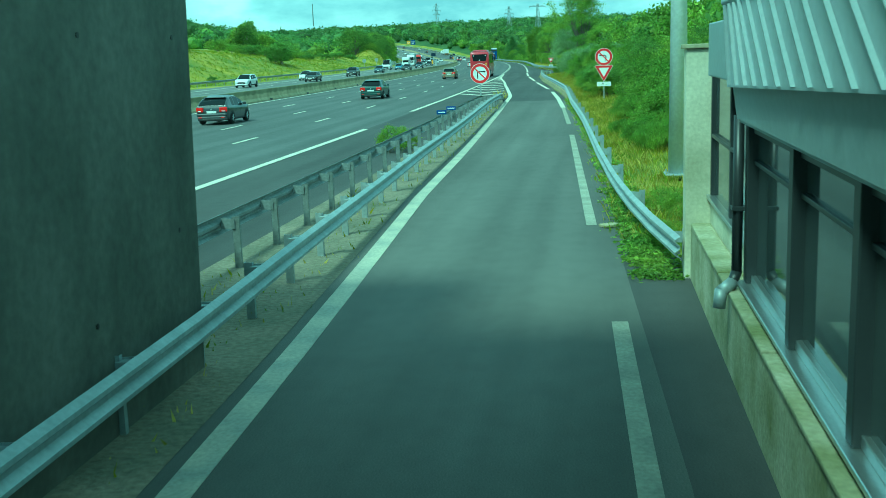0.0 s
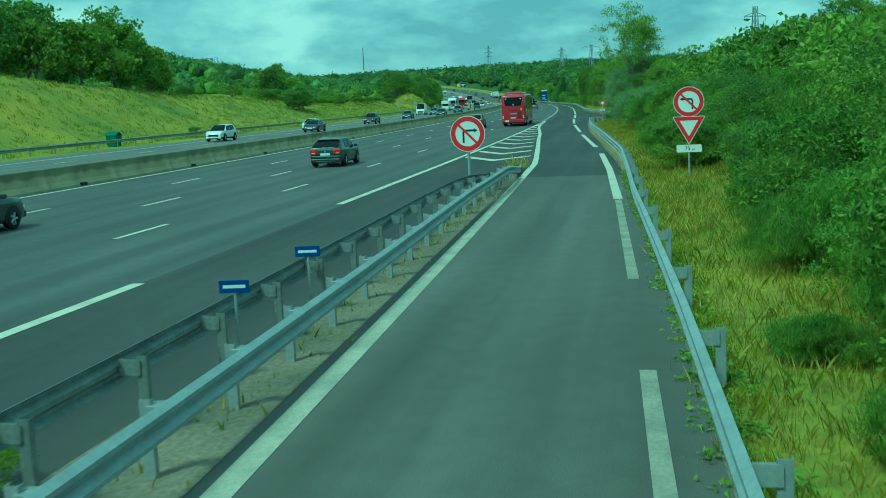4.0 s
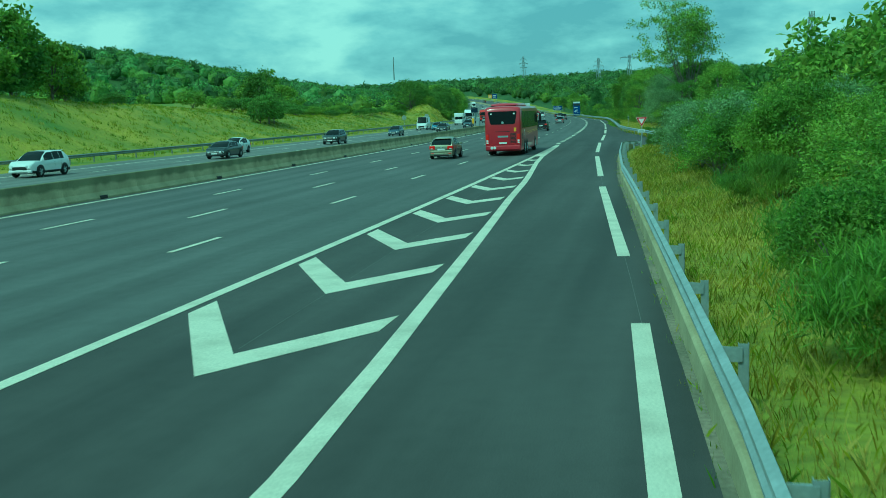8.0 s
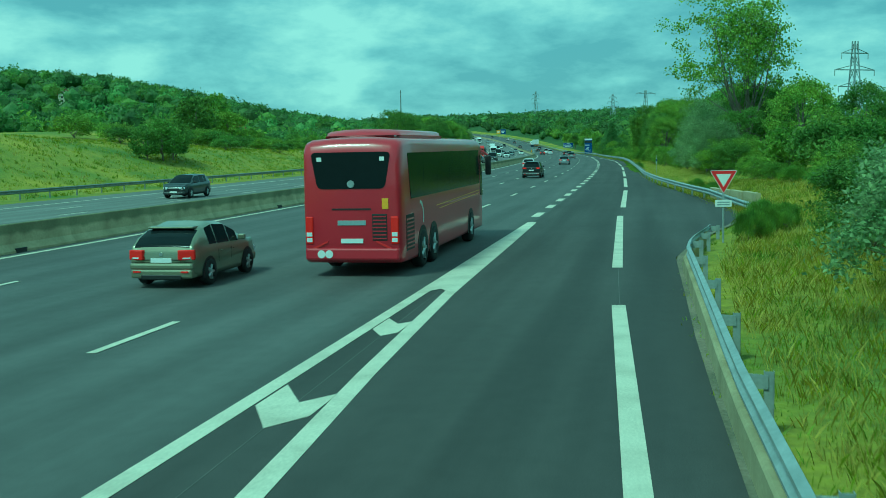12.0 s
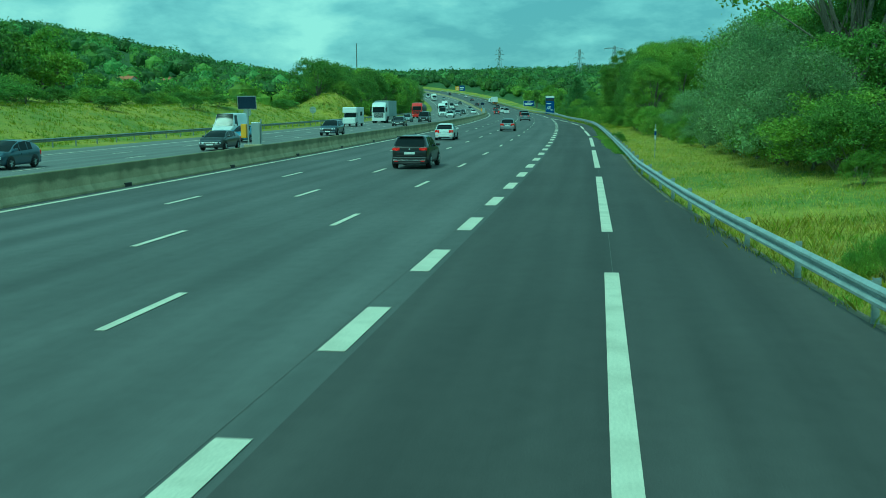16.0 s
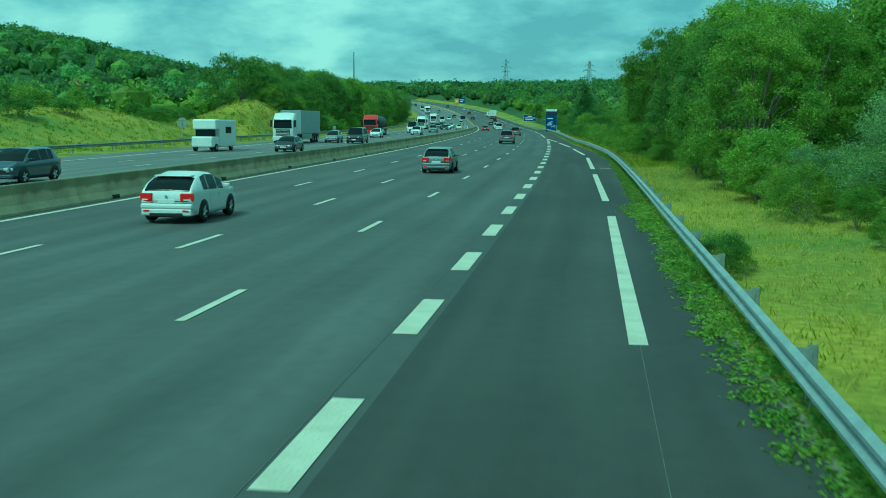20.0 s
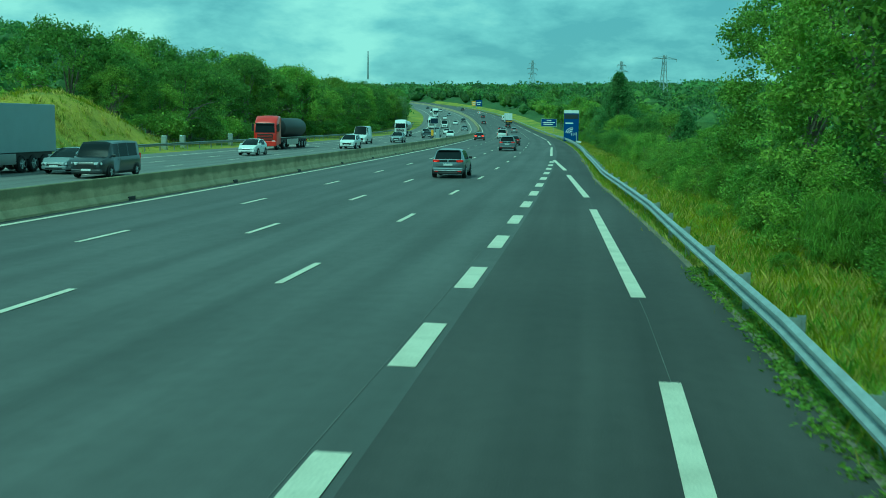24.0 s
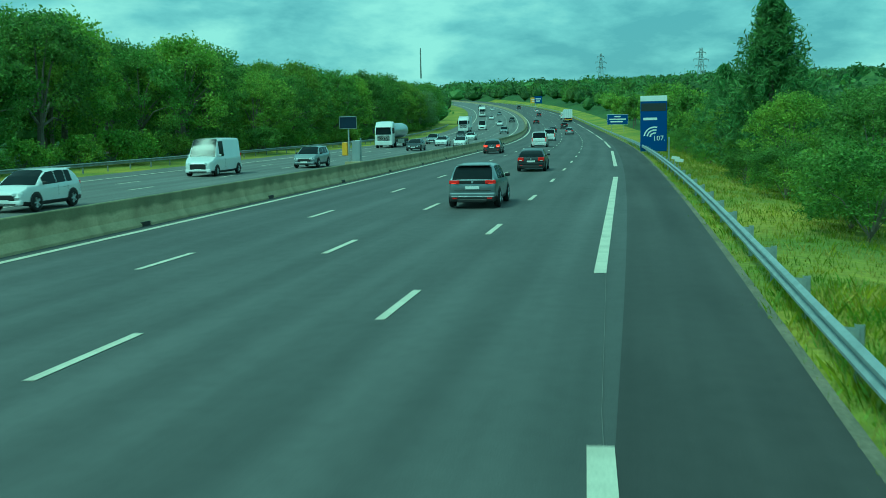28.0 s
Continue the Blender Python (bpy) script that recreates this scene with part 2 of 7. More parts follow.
M_POST = mat("pale_galvanised_steel", (0.62, 0.65, 0.65), 0.5, 0.14, 1.2, 14.0, metal=0.1, alt=(0.5, 0.53, 0.53))
M_PANE = mat("mirrored_window_pane", (0.16, 0.18, 0.18), 0.05, 0.3, 0.9, 3.0, metal=0.5)
M_ALU = mat("brushed_aluminium", (0.6, 0.62, 0.63), 0.32, 0.08, 2.0, 40.0, metal=0.9)
M_RIM = mat("alloy_rim", (0.5, 0.52, 0.52), 0.4, 0.1, 3.0, 30.0, metal=0.35)
M_TAIL = mat("red_lens", (0.6, 0.012, 0.015), 0.15, 0.05, 3.0, 40.0)
M_BRAKE = lamp_mat("lit_red_lens", (0.9, 0.03, 0.02), 1.2)
M_LENS = mat("clear_lens", (0.75, 0.78, 0.8), 0.12, 0.05, 3.0, 40.0)
M_AMBER = mat("amber_plastic", (0.75, 0.42, 0.03), 0.4, 0.1, 2.0, 20.0)
M_ZINC = mat("zinc_roof_sheet", (0.5, 0.55, 0.6), 0.38, 0.1, 0.8, 12.0, metal=0.1)
M_FASCIA = mat("grey_fascia", (0.33, 0.37, 0.39), 0.45, 0.1, 0.8, 15.0)
M_RENDER = mat("cream_render", (0.62, 0.59, 0.45), 0.9, 0.15, 0.9, 22.0, bump=0.3, alt=(0.34, 0.33, 0.22), altfac=0.4)
M_MOSS = mat("mossy_concrete", (0.46, 0.43, 0.3), 0.95, 0.25, 1.4, 18.0, bump=0.5, alt=(0.2, 0.2, 0.08), altfac=0.49)
M_FRAME = mat("dark_window_frame", (0.03, 0.033, 0.036), 0.4, 0.1, 2.0, 30.0)
M_TILE = mat("terracotta_tiles", (0.4, 0.16, 0.08), 0.85, 0.2, 0.8, 10.0)
M_WALL = mat("house_render", (0.66, 0.6, 0.48), 0.9, 0.1, 0.6, 10.0)


# ---- geometry helpers ----
R = 2850.0  # radius of the motorway's left bend; s runs along it, d to its right


def rise(s):
    """Height of the carriageway along the motorway: level, then climbing the far slope."""
    if s < 470:
        return 0.0
    if s < 700:
        return 8.2e-5 * (s - 470) ** 2
    return 8.2e-5 * 230 ** 2 + 0.0345 * (s - 700)


def P(s, d, z=0.0):
    th = s / R
    return Vector(((R + d) * math.cos(th) - R, (R + d) * math.sin(th), z + rise(s)))


def at(s, d, z=0.0, turn=0.0, pitch=0.0):
    """Pose on the motorway, +y along it."""
    p = P(s, d, z)
    return pose(p.x, p.y, p.z, pitch, 0, math.degrees(s / R) + turn)


def knots(*ks):
    xs, ys = [k[0] for k in ks], [k[1] for k in ks]
    return lambda s: float(np.interp(s, xs, ys))


def finish(name, bm, material, smooth=False):
    me = bpy.data.meshes.new(name)
    bmesh.ops.recalc_face_normals(bm, faces=bm.faces)
    bm.to_mesh(me)
    bm.free()
    for m in material if isinstance(material, (list, tuple)) else [material]:
        me.materials.append(m)
    if smooth:
        me.polygons.foreach_set("use_smooth", [True] * len(me.polygons))
    return me


def part(name, bm, material, parent, label="", smooth=False, m=None):
    me = bm if isinstance(bm, bpy.types.Mesh) else finish(name, bm, material, smooth)
    ob = new(name, me)
    ob.parent = parent
    if m is not None:
        ob.matrix_basis = m
    if label:
        tagged(ob, label)
    return ob


def thing(name, label, category, m=None, group="", kind=""):
    ob = new(name)
    ob.empty_display_size = 0.2
    if m is not None:
        ob.matrix_basis = m
    return tagged(ob, label, category, group, kind)


def raw(name, verts, faces, material, smooth=False, slots=None):
    me = bpy.data.meshes.new(name)
    me.from_pydata([tuple(v) for v in verts], [], faces)
    for m in material if isinstance(material, (list, tuple)) else [material]:
        me.materials.append(m)
    if slots is not None:
        me.polygons.foreach_set("material_index", slots)
    if smooth:
        me.polygons.foreach_set("use_smooth", [True] * len(me.polygons))
    return me


def box(bm, x0, x1, y0, y1, z0, z1, bev=0.0, m=None):
    vs = [bm.verts.new((x, y, z)) for z in (z0, z1) for y in (y0, y1) for x in (x0, x1)]
    fs = [bm.faces.new([vs[i] for i in f]) for f in ((0, 2, 3, 1), (4, 5, 7, 6), (0, 1, 5, 4), (2, 6, 7, 3), (0, 4, 6, 2), (1, 3, 7, 5))]
    if bev:
        r = bmesh.ops.bevel(bm, geom=list({e for f in fs for e in f.edges}), offset=bev, segments=2, affect="EDGES", profile=0.5)
        vs = list({v for f in r["faces"] for v in f.verts} | {v for v in vs if v.is_valid})
    if m is not None:
        bmesh.ops.transform(bm, matrix=m, verts=[v for v in vs if v.is_valid])
    return bm


def boxed(*a, bev=0.0, m=None):
    return box(bmesh.new(), *a, bev=bev, m=m)


def rod(bm, a, b, r0, r1=None, n=8):
    a, b = Vector(a), Vector(b)
    r1 = r0 if r1 is None else r1
    q = (b - a).to_track_quat("Z", "Y").to_matrix()
    rings = []
    for p, r in ((a, r0), (b, r1)):
        rings.append([bm.verts.new(p + q @ Vector((r * math.cos(2 * math.pi * i / n), r * math.sin(2 * math.pi * i / n), 0))) for i in range(n)])
    for i in range(n):
        j = (i + 1) % n
        bm.faces.new((rings[0][i], rings[0][j], rings[1][j], rings[1][i]))
    bm.faces.new(rings[0][::-1])
    bm.faces.new(rings[1])
    return bm


def rods(*a, n=8):
    bm = bmesh.new()
    for q in a:
        rod(bm, *q, n=n)
    return bm


def plate(bm, pts, thick, normal):
    """A flat polygon with thickness."""
    nv = Vector(normal).normalized() * thick
    a = [bm.verts.new(Vector(p)) for p in pts]
    b = [bm.verts.new(Vector(p) + nv) for p in pts]
    bm.faces.new(a[::-1])
    bm.faces.new(b)
    for i in range(len(pts)):
        j = (i + 1) % len(pts)
        bm.faces.new((a[i], a[j], b[j], b[i]))
    return bm


def disc(r, n=28):
    return [(r * math.cos(2 * math.pi * i / n), 0, r * math.sin(2 * math.pi * i / n)) for i in range(n)]


def sweep(name, profile, path, material, closed=True, smooth=False, up=True):
    """A profile of (across, up) points swept along a path of (place, right-hand way)."""
    verts, faces, n = [], [], len(profile)
    for p, r in path:
        verts += [(p.x + r.x * a, p.y + r.y * a, p.z + b) for a, b in profile]
    for k in range(len(path) - 1):
        for i in range(n if closed else n - 1):
            j = (i + 1) % n
            faces.append((k * n + i, k * n + j, (k + 1) * n + j, (k + 1) * n + i))
    if closed:
        faces += [tuple(range(n))[::-1], tuple(range((len(path) - 1) * n, len(path) * n))]
    return raw(name, verts, faces, material, smooth)


def track(s0, s1, dfun, z=0.0, step=4.0):
    """Path along the motorway with its right-hand way, for sweep()."""
    n = max(2, int(abs(s1 - s0) / step) + 1)
    pts = [P(s, dfun(s) if callable(dfun) else dfun, z) for s in np.linspace(s0, s1, n)]
    out = []
    for i, p in enumerate(pts):
        t = pts[min(i + 1, n - 1)] - pts[max(i - 1, 0)]
        out.append((p, Vector((t.y, -t.x, 0)).normalized()))
    return out


def ribbon(name, s0, s1, left, right, z, material, step=4.0, thick=0.0, across=1):
    """A surface between two lines along the motorway; with thick it has sides."""
    n = max(2, int((s1 - s0) / step) + 1)
    verts, faces, w = [], [], across + 1
    for s in np.linspace(s0, s1, n):
        a, b = (f(s) if callable(f) else f for f in (left, right))
        row = [P(s, a + (b - a) * i / across, z) for i in range(w)]
        if thick:
            row = [row[0] - Vector((0, 0, thick))] + row + [row[-1] - Vector((0, 0, thick))]
        verts += row
    w = len(verts) // n
    for k in range(n - 1):
        for i in range(w - 1):
            faces.append((k * w + i, k * w + i + 1, (k + 1) * w + i + 1, (k + 1) * w + i))
    if thick:
        faces += [tuple(range(w))[::-1], tuple(range((n - 1) * w, n * w))]
    me = raw(name, verts, faces, material)
    layer = me.uv_layers.new(name="along")
    uvs = []
    for s in np.linspace(s0, s1, n):
        a, b = (f(s) if callable(f) else f for f in (left, right))
        row = [(a + (b - a) * i / across, s) for i in range(across + 1)]
        uvs += [row[0]] + row + [row[-1]] if thick else row
    for lp in me.loops:
        layer.data[lp.index].uv = uvs[lp.vertex_index]
    return me


# ---- ground ----
def smooth(a, b, x):
    t = min(1.0, max(0.0, (x - a) / (b - a)))
    return t * t * (3 - 2 * t)


bank_left = knots((-400, 8.5), (-60, 9.6), (30, 9.6), (60, 9.0), (90, 7.6), (120, 6.2), (160, 5.2), (230, 3.6), (300, 2.2), (340, 1.2), (420, 0.8), (1500, 0.6))
bank_right = knots((-400, 0.2), (-50, 0.4), (-20, 2.6), (40, 3.4), (100, 2.6), (150, 1.2), (230, 0.6), (270, -1.2), (330, -3.2), (430, -2.4), (520, 0.5), (800, 3), (1500, 6))
edge_right = knots((-400, 15.2), (-45, 15.0), (0, 13.6), (50, 11.2), (75, 11.0), (92, 13.4), (115, 11.8), (130, 10.2), (180, 9.6), (270, 9.2), (330, 7.6), (500, 7.0), (1500, 7.0))


def ground_z(s, d):
    z = rise(s) - 0.05
    if d < -37.0:
        u = -37.0 - d
        z += bank_left(s) * smooth(0, 22, u)
        z += 0.5 * noise.noise((s * 0.03, d * 0.05, 0)) * smooth(4, 20, u)
        z += 50 * smooth(25, 360, u) * smooth(450, 900, s)
        z += 2.6 * smooth(23, 36, u) * smooth(150, 205, s) * smooth(335, 295, s)
        z += 5.4 * math.exp(-((s - 336) / 15) ** 2 - ((d + 45.5) / 7.0) ** 2) * smooth(0.5, 5, u)
        z += 2.2 * math.exp(-((s - 286) / 22) ** 2 - ((d + 52) / 9) ** 2)
    e = edge_right(s)
    if d > e:
        u = d - e
        z += bank_right(s) * smooth(0, 16, u)
        z += 0.35 * noise.noise((s * 0.05, d * 0.07, 3)) * smooth(1, 8, u)
        z += 10 * smooth(60, 500, u) * smooth(300, 1300, s)
    far = smooth(1150, 2000, s)
    z += far * (5 * noise.noise((d * 0.0016, 1.3, 0)) - 7)
    if abs(d + 12) > 150:
        z += 4 * noise.noise((s * 0.004, d * 0.004, 5)) * smooth(150, 400, abs(d + 12))
    return z


ds = sorted([-2400, -1700, -1200, -900, -700, -560, -460, -380, -320, -270, -230, -195, -165, -140, -120, -104, -90, -80, -72, -66, -61, -57, -53, -50, -47, -44.5, -42, -40, -38.5, -37, -30, -20, -12, -4, 4, 6]
            + [7 + 0.75 * i for i in range(24)] + [27, 30, 34, 39, 45, 53, 63, 76, 92, 112, 140, 175, 220, 280, 360, 470, 620, 820, 1100, 1500, 2100, 2900])
ss = sorted(set([-900, -600, -420, -300, -220, -160, -120] + list(range(-90, 480, 7)) + list(range(480, 800, 20)) + list(range(800, 2300, 60)) + [2500, 2900, 3500]))
g_verts = [tuple(P(s, d, ground_z(s, d) - rise(s))) for s in ss for d in ds]
nd = len(ds)
g_faces = [(i * nd + j, i * nd + j + 1, (i + 1) * nd + j + 1, (i + 1) * nd + j) for i in range(len(ss) - 1) for j in range(nd - 1)]
def wooded(s, d):
    return (d < -66 - 40 * smooth(330, 150, s) and s > 60) or (d < -41 and s > 352) or (d > 30 and s > -60) or (d > 14 and s > 222) or s > 1150


g_slots = [1 if wooded(0.5 * (ss[i] + ss[i + 1]), 0.5 * (ds[j] + ds[j + 1])) else 0 for i in range(len(ss) - 1) for j in range(nd - 1)]
ground = tagged(new("ground", raw("ground", g_verts, g_faces, [M_GROUND, M_FOREST], True, g_slots)), "rough meadow ground rising to wooded hills", "ground", kind="structure")

# ---- carriageways ----
ramp_left = knots((-110, 12.6), (-75, 11.6), (-56.7, 10.75), (-43.8, 10.05), (-34, 9.8), (-25, 9.5), (0, 8.75), (9.9, 8.48), (17, 7.95), (38.3, 6.42), (47, 5.93), (52.5, 5.52), (63, 4.75), (70.8, 4.36), (91, 3.9))
ramp_dash = knots((-110, 15.6), (-60, 14.5), (-56, 14.32), (-49, 13.95), (-31, 13.33), (-21, 13.0), (-7, 12.5), (0, 12.22), (11.8, 11.72), (22, 11.02), (42, 9.55), (49, 9.15), (67, 8.15), (75, 7.84), (93, 7.36), (102, 7.36), (127, 7.18), (147, 7.02), (173, 6.94), (199, 7.05), (224, 6.93), (251, 7.0), (258, 6.88), (277, 6.18), (288.8, 5.8), (304.4, 4.95), (310.7, 4.74), (330.5, 3.72), (342, 3.47), (378, 3.35), (1600, 3.35))
asph_right = knots((-110, 15.6), (-60, 14.9), (-31, 13.85), (0, 12.75), (12.2, 12.07), (18.4, 11.66), (47.4, 9.95), (64, 9.45), (78, 9.35), (84, 10.3), (92, 12.2), (102, 12.6), (112, 11.4), (117, 10.8), (128, 9.9), (136, 9.25), (149, 8.72), (174, 8.5), (182, 8.18), (200, 8.0), (237, 8.5), (248, 8.6), (259, 8.3), (269, 7.88), (292, 6.75), (300, 6.45), (330, 6.2), (397, 6.0), (1600, 6.0))
road = tagged(new("road", ribbon("road", -130, 1500, -12.4, 3.95, 0.0, M_ASPHALT, 6, across=4)), "four-lane motorway carriageway of dark grey asphalt", "road", kind="structure")
tagged(new("road_ramp", ribbon("road_ramp", -130, 1.4, lambda s: ramp_left(s) - 0.55, asph_right, 0.004, M_ASPHALT_OLD, 4)), "worn pale slip road joining the motorway", "road", kind="structure")
tagged(new("road_merge", ribbon("road_merge", 1.4, 1500, 3.9, lambda s: asph_right(s), 0.004, M_ASPHALT_DARK, 4, across=2)), "newer dark asphalt merging lane and hard shoulder", "road", kind="structure")
tagged(new("road_verge", ribbon("road_verge", -130, 1.4, 3.95, lambda s: ramp_left(s) - 0.5, 0.002, M_ASPHALT_DARK, 4)), "narrow asphalt shoulder beside the motorway", "road", kind="structure")
tagged(new("gravel_strip", ribbon("gravel_strip", -130, 3.4, lambda s: min(8.0, ramp_left(s) - 1.2), lambda s: ramp_left(s) - 0.28, 0.012, M_SOIL, 2)), "stony soil strip under the double guard rail", "ground", kind="structure")
tagged(new("road_opposite", ribbon("road_opposite", -130, 1500, -33.2, -12.7, -0.004, M_ASPHALT_FAR, 6, across=4)), "paler opposite motorway carriageway", "road", kind="structure")
tagged(new("soil_edge", ribbon("soil_edge", -50, 560, lambda s: asph_right(s) - 0.05, lambda s: asph_right(s) + 0.16, 0.002, M_SOIL, 3)), "bare soil along the asphalt's edge", "ground", kind="structure")

# construction seams
for i, (a, b, f) in enumerate(((14, 90, lambda s: 0.5 * (3.85 + ramp_left(s))), (90, 318, 3.36), (10, 346, lambda s: ramp_dash(s) + 0.02))):
    g = (lambda q: (lambda s: q(s) if callable(q) else q))(f)
    tagged(new("seam_%d" % (i + 1), ribbon("seam", a, b, lambda s: g(s) - 0.005, lambda s: g(s) + 0.005, 0.0085, M_SEAM, 5)), "thin construction seam in the asphalt", "road", kind="structure")

# ---- road markings ----
def solid_line(name, s0, s1, dfun, width, material, z=0.012):
    f = dfun if callable(dfun) else (lambda s: dfun)
    return tagged(new(name, ribbon(name, s0, s1, lambda s: f(s) - width / 2, lambda s: f(s) + width / 2, z, material, 4, thick=0.006)), "painted white edge line", "road marking", kind="structure")


solid_line("edge_line_left", -130, 1450, -11.06, 0.24, M_LINE)
solid_line("edge_line_opposite", -130, 1450, -29.6, 0.24, M_LINE)
solid_line("edge_line_opposite_inner", -130, 1450, -14.6, 0.2, M_LINE)
solid_line("gore_line_left", -7.5, 91, 3.78, 0.25, M_LINE)
solid_line("ramp_line_left", -110, 1, ramp_left, 0.27, M_LINE_OLD)
solid_line("gore_line_right", 1, 90.5, ramp_left, 0.27, M_LINE)
dash_mesh = {}


def dashes(name, starts, length, dfun, width, material, label, z=0.012):
    line = thing(name, label, "road marking", kind="structure")
    f = dfun if callable(dfun) else (lambda s: dfun)
    for s in starts:
        key = (round(length, 2), width, material.name)
        if key not in dash_mesh:
            bm = boxed(-width / 2, width / 2, 0, length, -0.006, 0.0)
            dash_mesh[key] = finish("dash", bm, material)
        a, b = P(s, f(s)), P(s + length, f(s + length))
        ob = part("dash", dash_mesh[key], None, line)
        ob.matrix_basis = Matrix.Translation((a.x, a.y, a.z + z)) @ (b - a).to_track_quat("Y", "Z").to_matrix().to_4x4()
    return line


near = [13 * n for n in range(-10, 66)]
dashes("lane_line_right", [37.05 + s for s in near], 3.0, 0.0, 0.16, M_LINE, "broken white lane line of short dashes")
dashes("lane_line_middle", [32.6 + s for s in near], 3.0, -3.5, 0.16, M_LINE, "broken white lane line of short dashes")
dashes("lane_line_left", [42.6 + s for s in near], 3.0, -7.0, 0.16, M_LINE, "broken white lane line of short dashes")
for nm, dd, o in (("lane_line_opposite_inner", -18.3, 3.0), ("lane_line_opposite_middle", -21.95, 7.0), ("lane_line_opposite_outer", -25.6, 0.0)):
    dashes(nm, [o + s for s in near], 3.0, dd, 0.16, M_LINE, "broken white lane line of the opposite carriageway")
dashes("merge_line", [94.6 + 6.545 * n for n in range(36)], 2.95, 3.6, 0.37, M_LINE, "broad white merging line of short blocks")
dashes("hard_shoulder_line", [22.9 + 26.1 * n for n in range(12)], 19.8, ramp_dash, 0.27, M_LINE, "long-dashed white shoulder line")
dashes("ramp_line_old", [-76.2, -48.4], 21.0, ramp_dash, 0.19, M_LINE_WORN, "worn long-dashed slip road edge line")
dashes("ramp_line_older", [-21.6], 13.4, ramp_dash, 0.19, M_LINE_WORN, "worn long-dashed slip road edge line")
dashes("ramp_line_new", [-8.0, 4.0], 12.0, ramp_dash, 0.27, M_LINE, "fresh long-dashed slip road edge line")
dashes("hard_shoulder_line_far", [341.5 + 52 * n for n in range(20)], 38.0, 3.38, 0.26, M_LINE, "long-dashed white shoulder line")
dashes("motorway_edge_line", [-98.5, -59.5], 38.0, 3.95, 0.26, M_LINE, "long-dashed white edge line beside the slip road")

# chevrons in the nose between motorway and slip road
chevrons = thing("gore_chevrons", "white painted chevrons filling the nose between lanes", "road marking", kind="structure")
for n in range(10):
    s = 12.5 + 5.83 * n
    c = 0.5 * (3.85 + ramp_left(s))
    gap = ramp_left(s + 3) - 3.85
    reach = 1.05 * gap
    bm = bmesh.new()
    for sign, lim in ((-1, 3.9 + 0.18 * min(1.0, gap / 4)), (1, ramp_left(s + min(reach, 4.0)) - 0.13 - 0.17 * min(1.0, gap / 4))):
        if abs(lim - c) > 0.08:
            k = abs(lim - c) * (2.0 if sign < 0 else 1.7)
            w = 1.15
            pts = [P(s, c, 0.012), P(s + k, lim, 0.012), P(s + k + w, lim, 0.012), P(s + w * 1.05, c, 0.012)]
            plate(bm, pts if sign > 0 else pts[::-1], -0.006, (0, 0, 1))
    if bm.verts:
        part("chevron", bm, M_LINE, chevrons)
    else:
        bm.free()
tip = bmesh.new()
plate(tip, [P(70, 3.66, 0.017), P(70.8, 0.5 * (3.85 + ramp_left(72)), 0.017), P(70, ramp_left(70) + 0.135, 0.017), P(91.2, 4.03, 0.017), P(91.2, 3.66, 0.017)], -0.0035, (0, 0, 1))
part("filled_tip", tip, M_LINE, chevrons)

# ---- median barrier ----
median_barrier = thing("median_barrier", "weathered precast concrete barrier with a darker top band between the carriageways", "barrier", kind="structure")
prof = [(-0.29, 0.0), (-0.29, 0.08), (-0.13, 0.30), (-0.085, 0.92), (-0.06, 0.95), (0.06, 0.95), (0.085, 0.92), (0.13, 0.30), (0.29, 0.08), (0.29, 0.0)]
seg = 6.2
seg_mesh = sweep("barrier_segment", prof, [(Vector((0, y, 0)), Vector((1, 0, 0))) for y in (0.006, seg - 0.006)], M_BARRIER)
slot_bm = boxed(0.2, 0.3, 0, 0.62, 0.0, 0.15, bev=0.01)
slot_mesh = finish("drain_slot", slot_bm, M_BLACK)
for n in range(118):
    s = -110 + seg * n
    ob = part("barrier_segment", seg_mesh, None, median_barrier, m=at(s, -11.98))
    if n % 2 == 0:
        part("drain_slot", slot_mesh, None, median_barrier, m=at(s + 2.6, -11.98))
tagged(new("median_barrier_far", sweep("median_barrier_far", prof, track(621.6, 1450, -11.98, 0, 12), M_CONCRETE)), "far run of the concrete median barrier", "barrier", kind="structure")
tagged(new("median_strip", ribbon("median_strip", -130, 1450, -12.75, -12.35, 0.006, M_SOIL, 8)), "dirt strip behind the barrier", "ground", kind="structure")

# ---- guard rails ----
WBEAM = [(0.0, 0.0), (-0.075, 0.045), (-0.078, 0.085), (-0.012, 0.135), (-0.012, 0.175), (-0.078, 0.225), (-0.075, 0.265), (0.0, 0.31), (0.006, 0.305), (-0.068, 0.262), (-0.07, 0.228), (-0.004, 0.178), (-0.004, 0.132), (-0.07, 0.082), (-0.068, 0.048), (0.006, 0.005)]


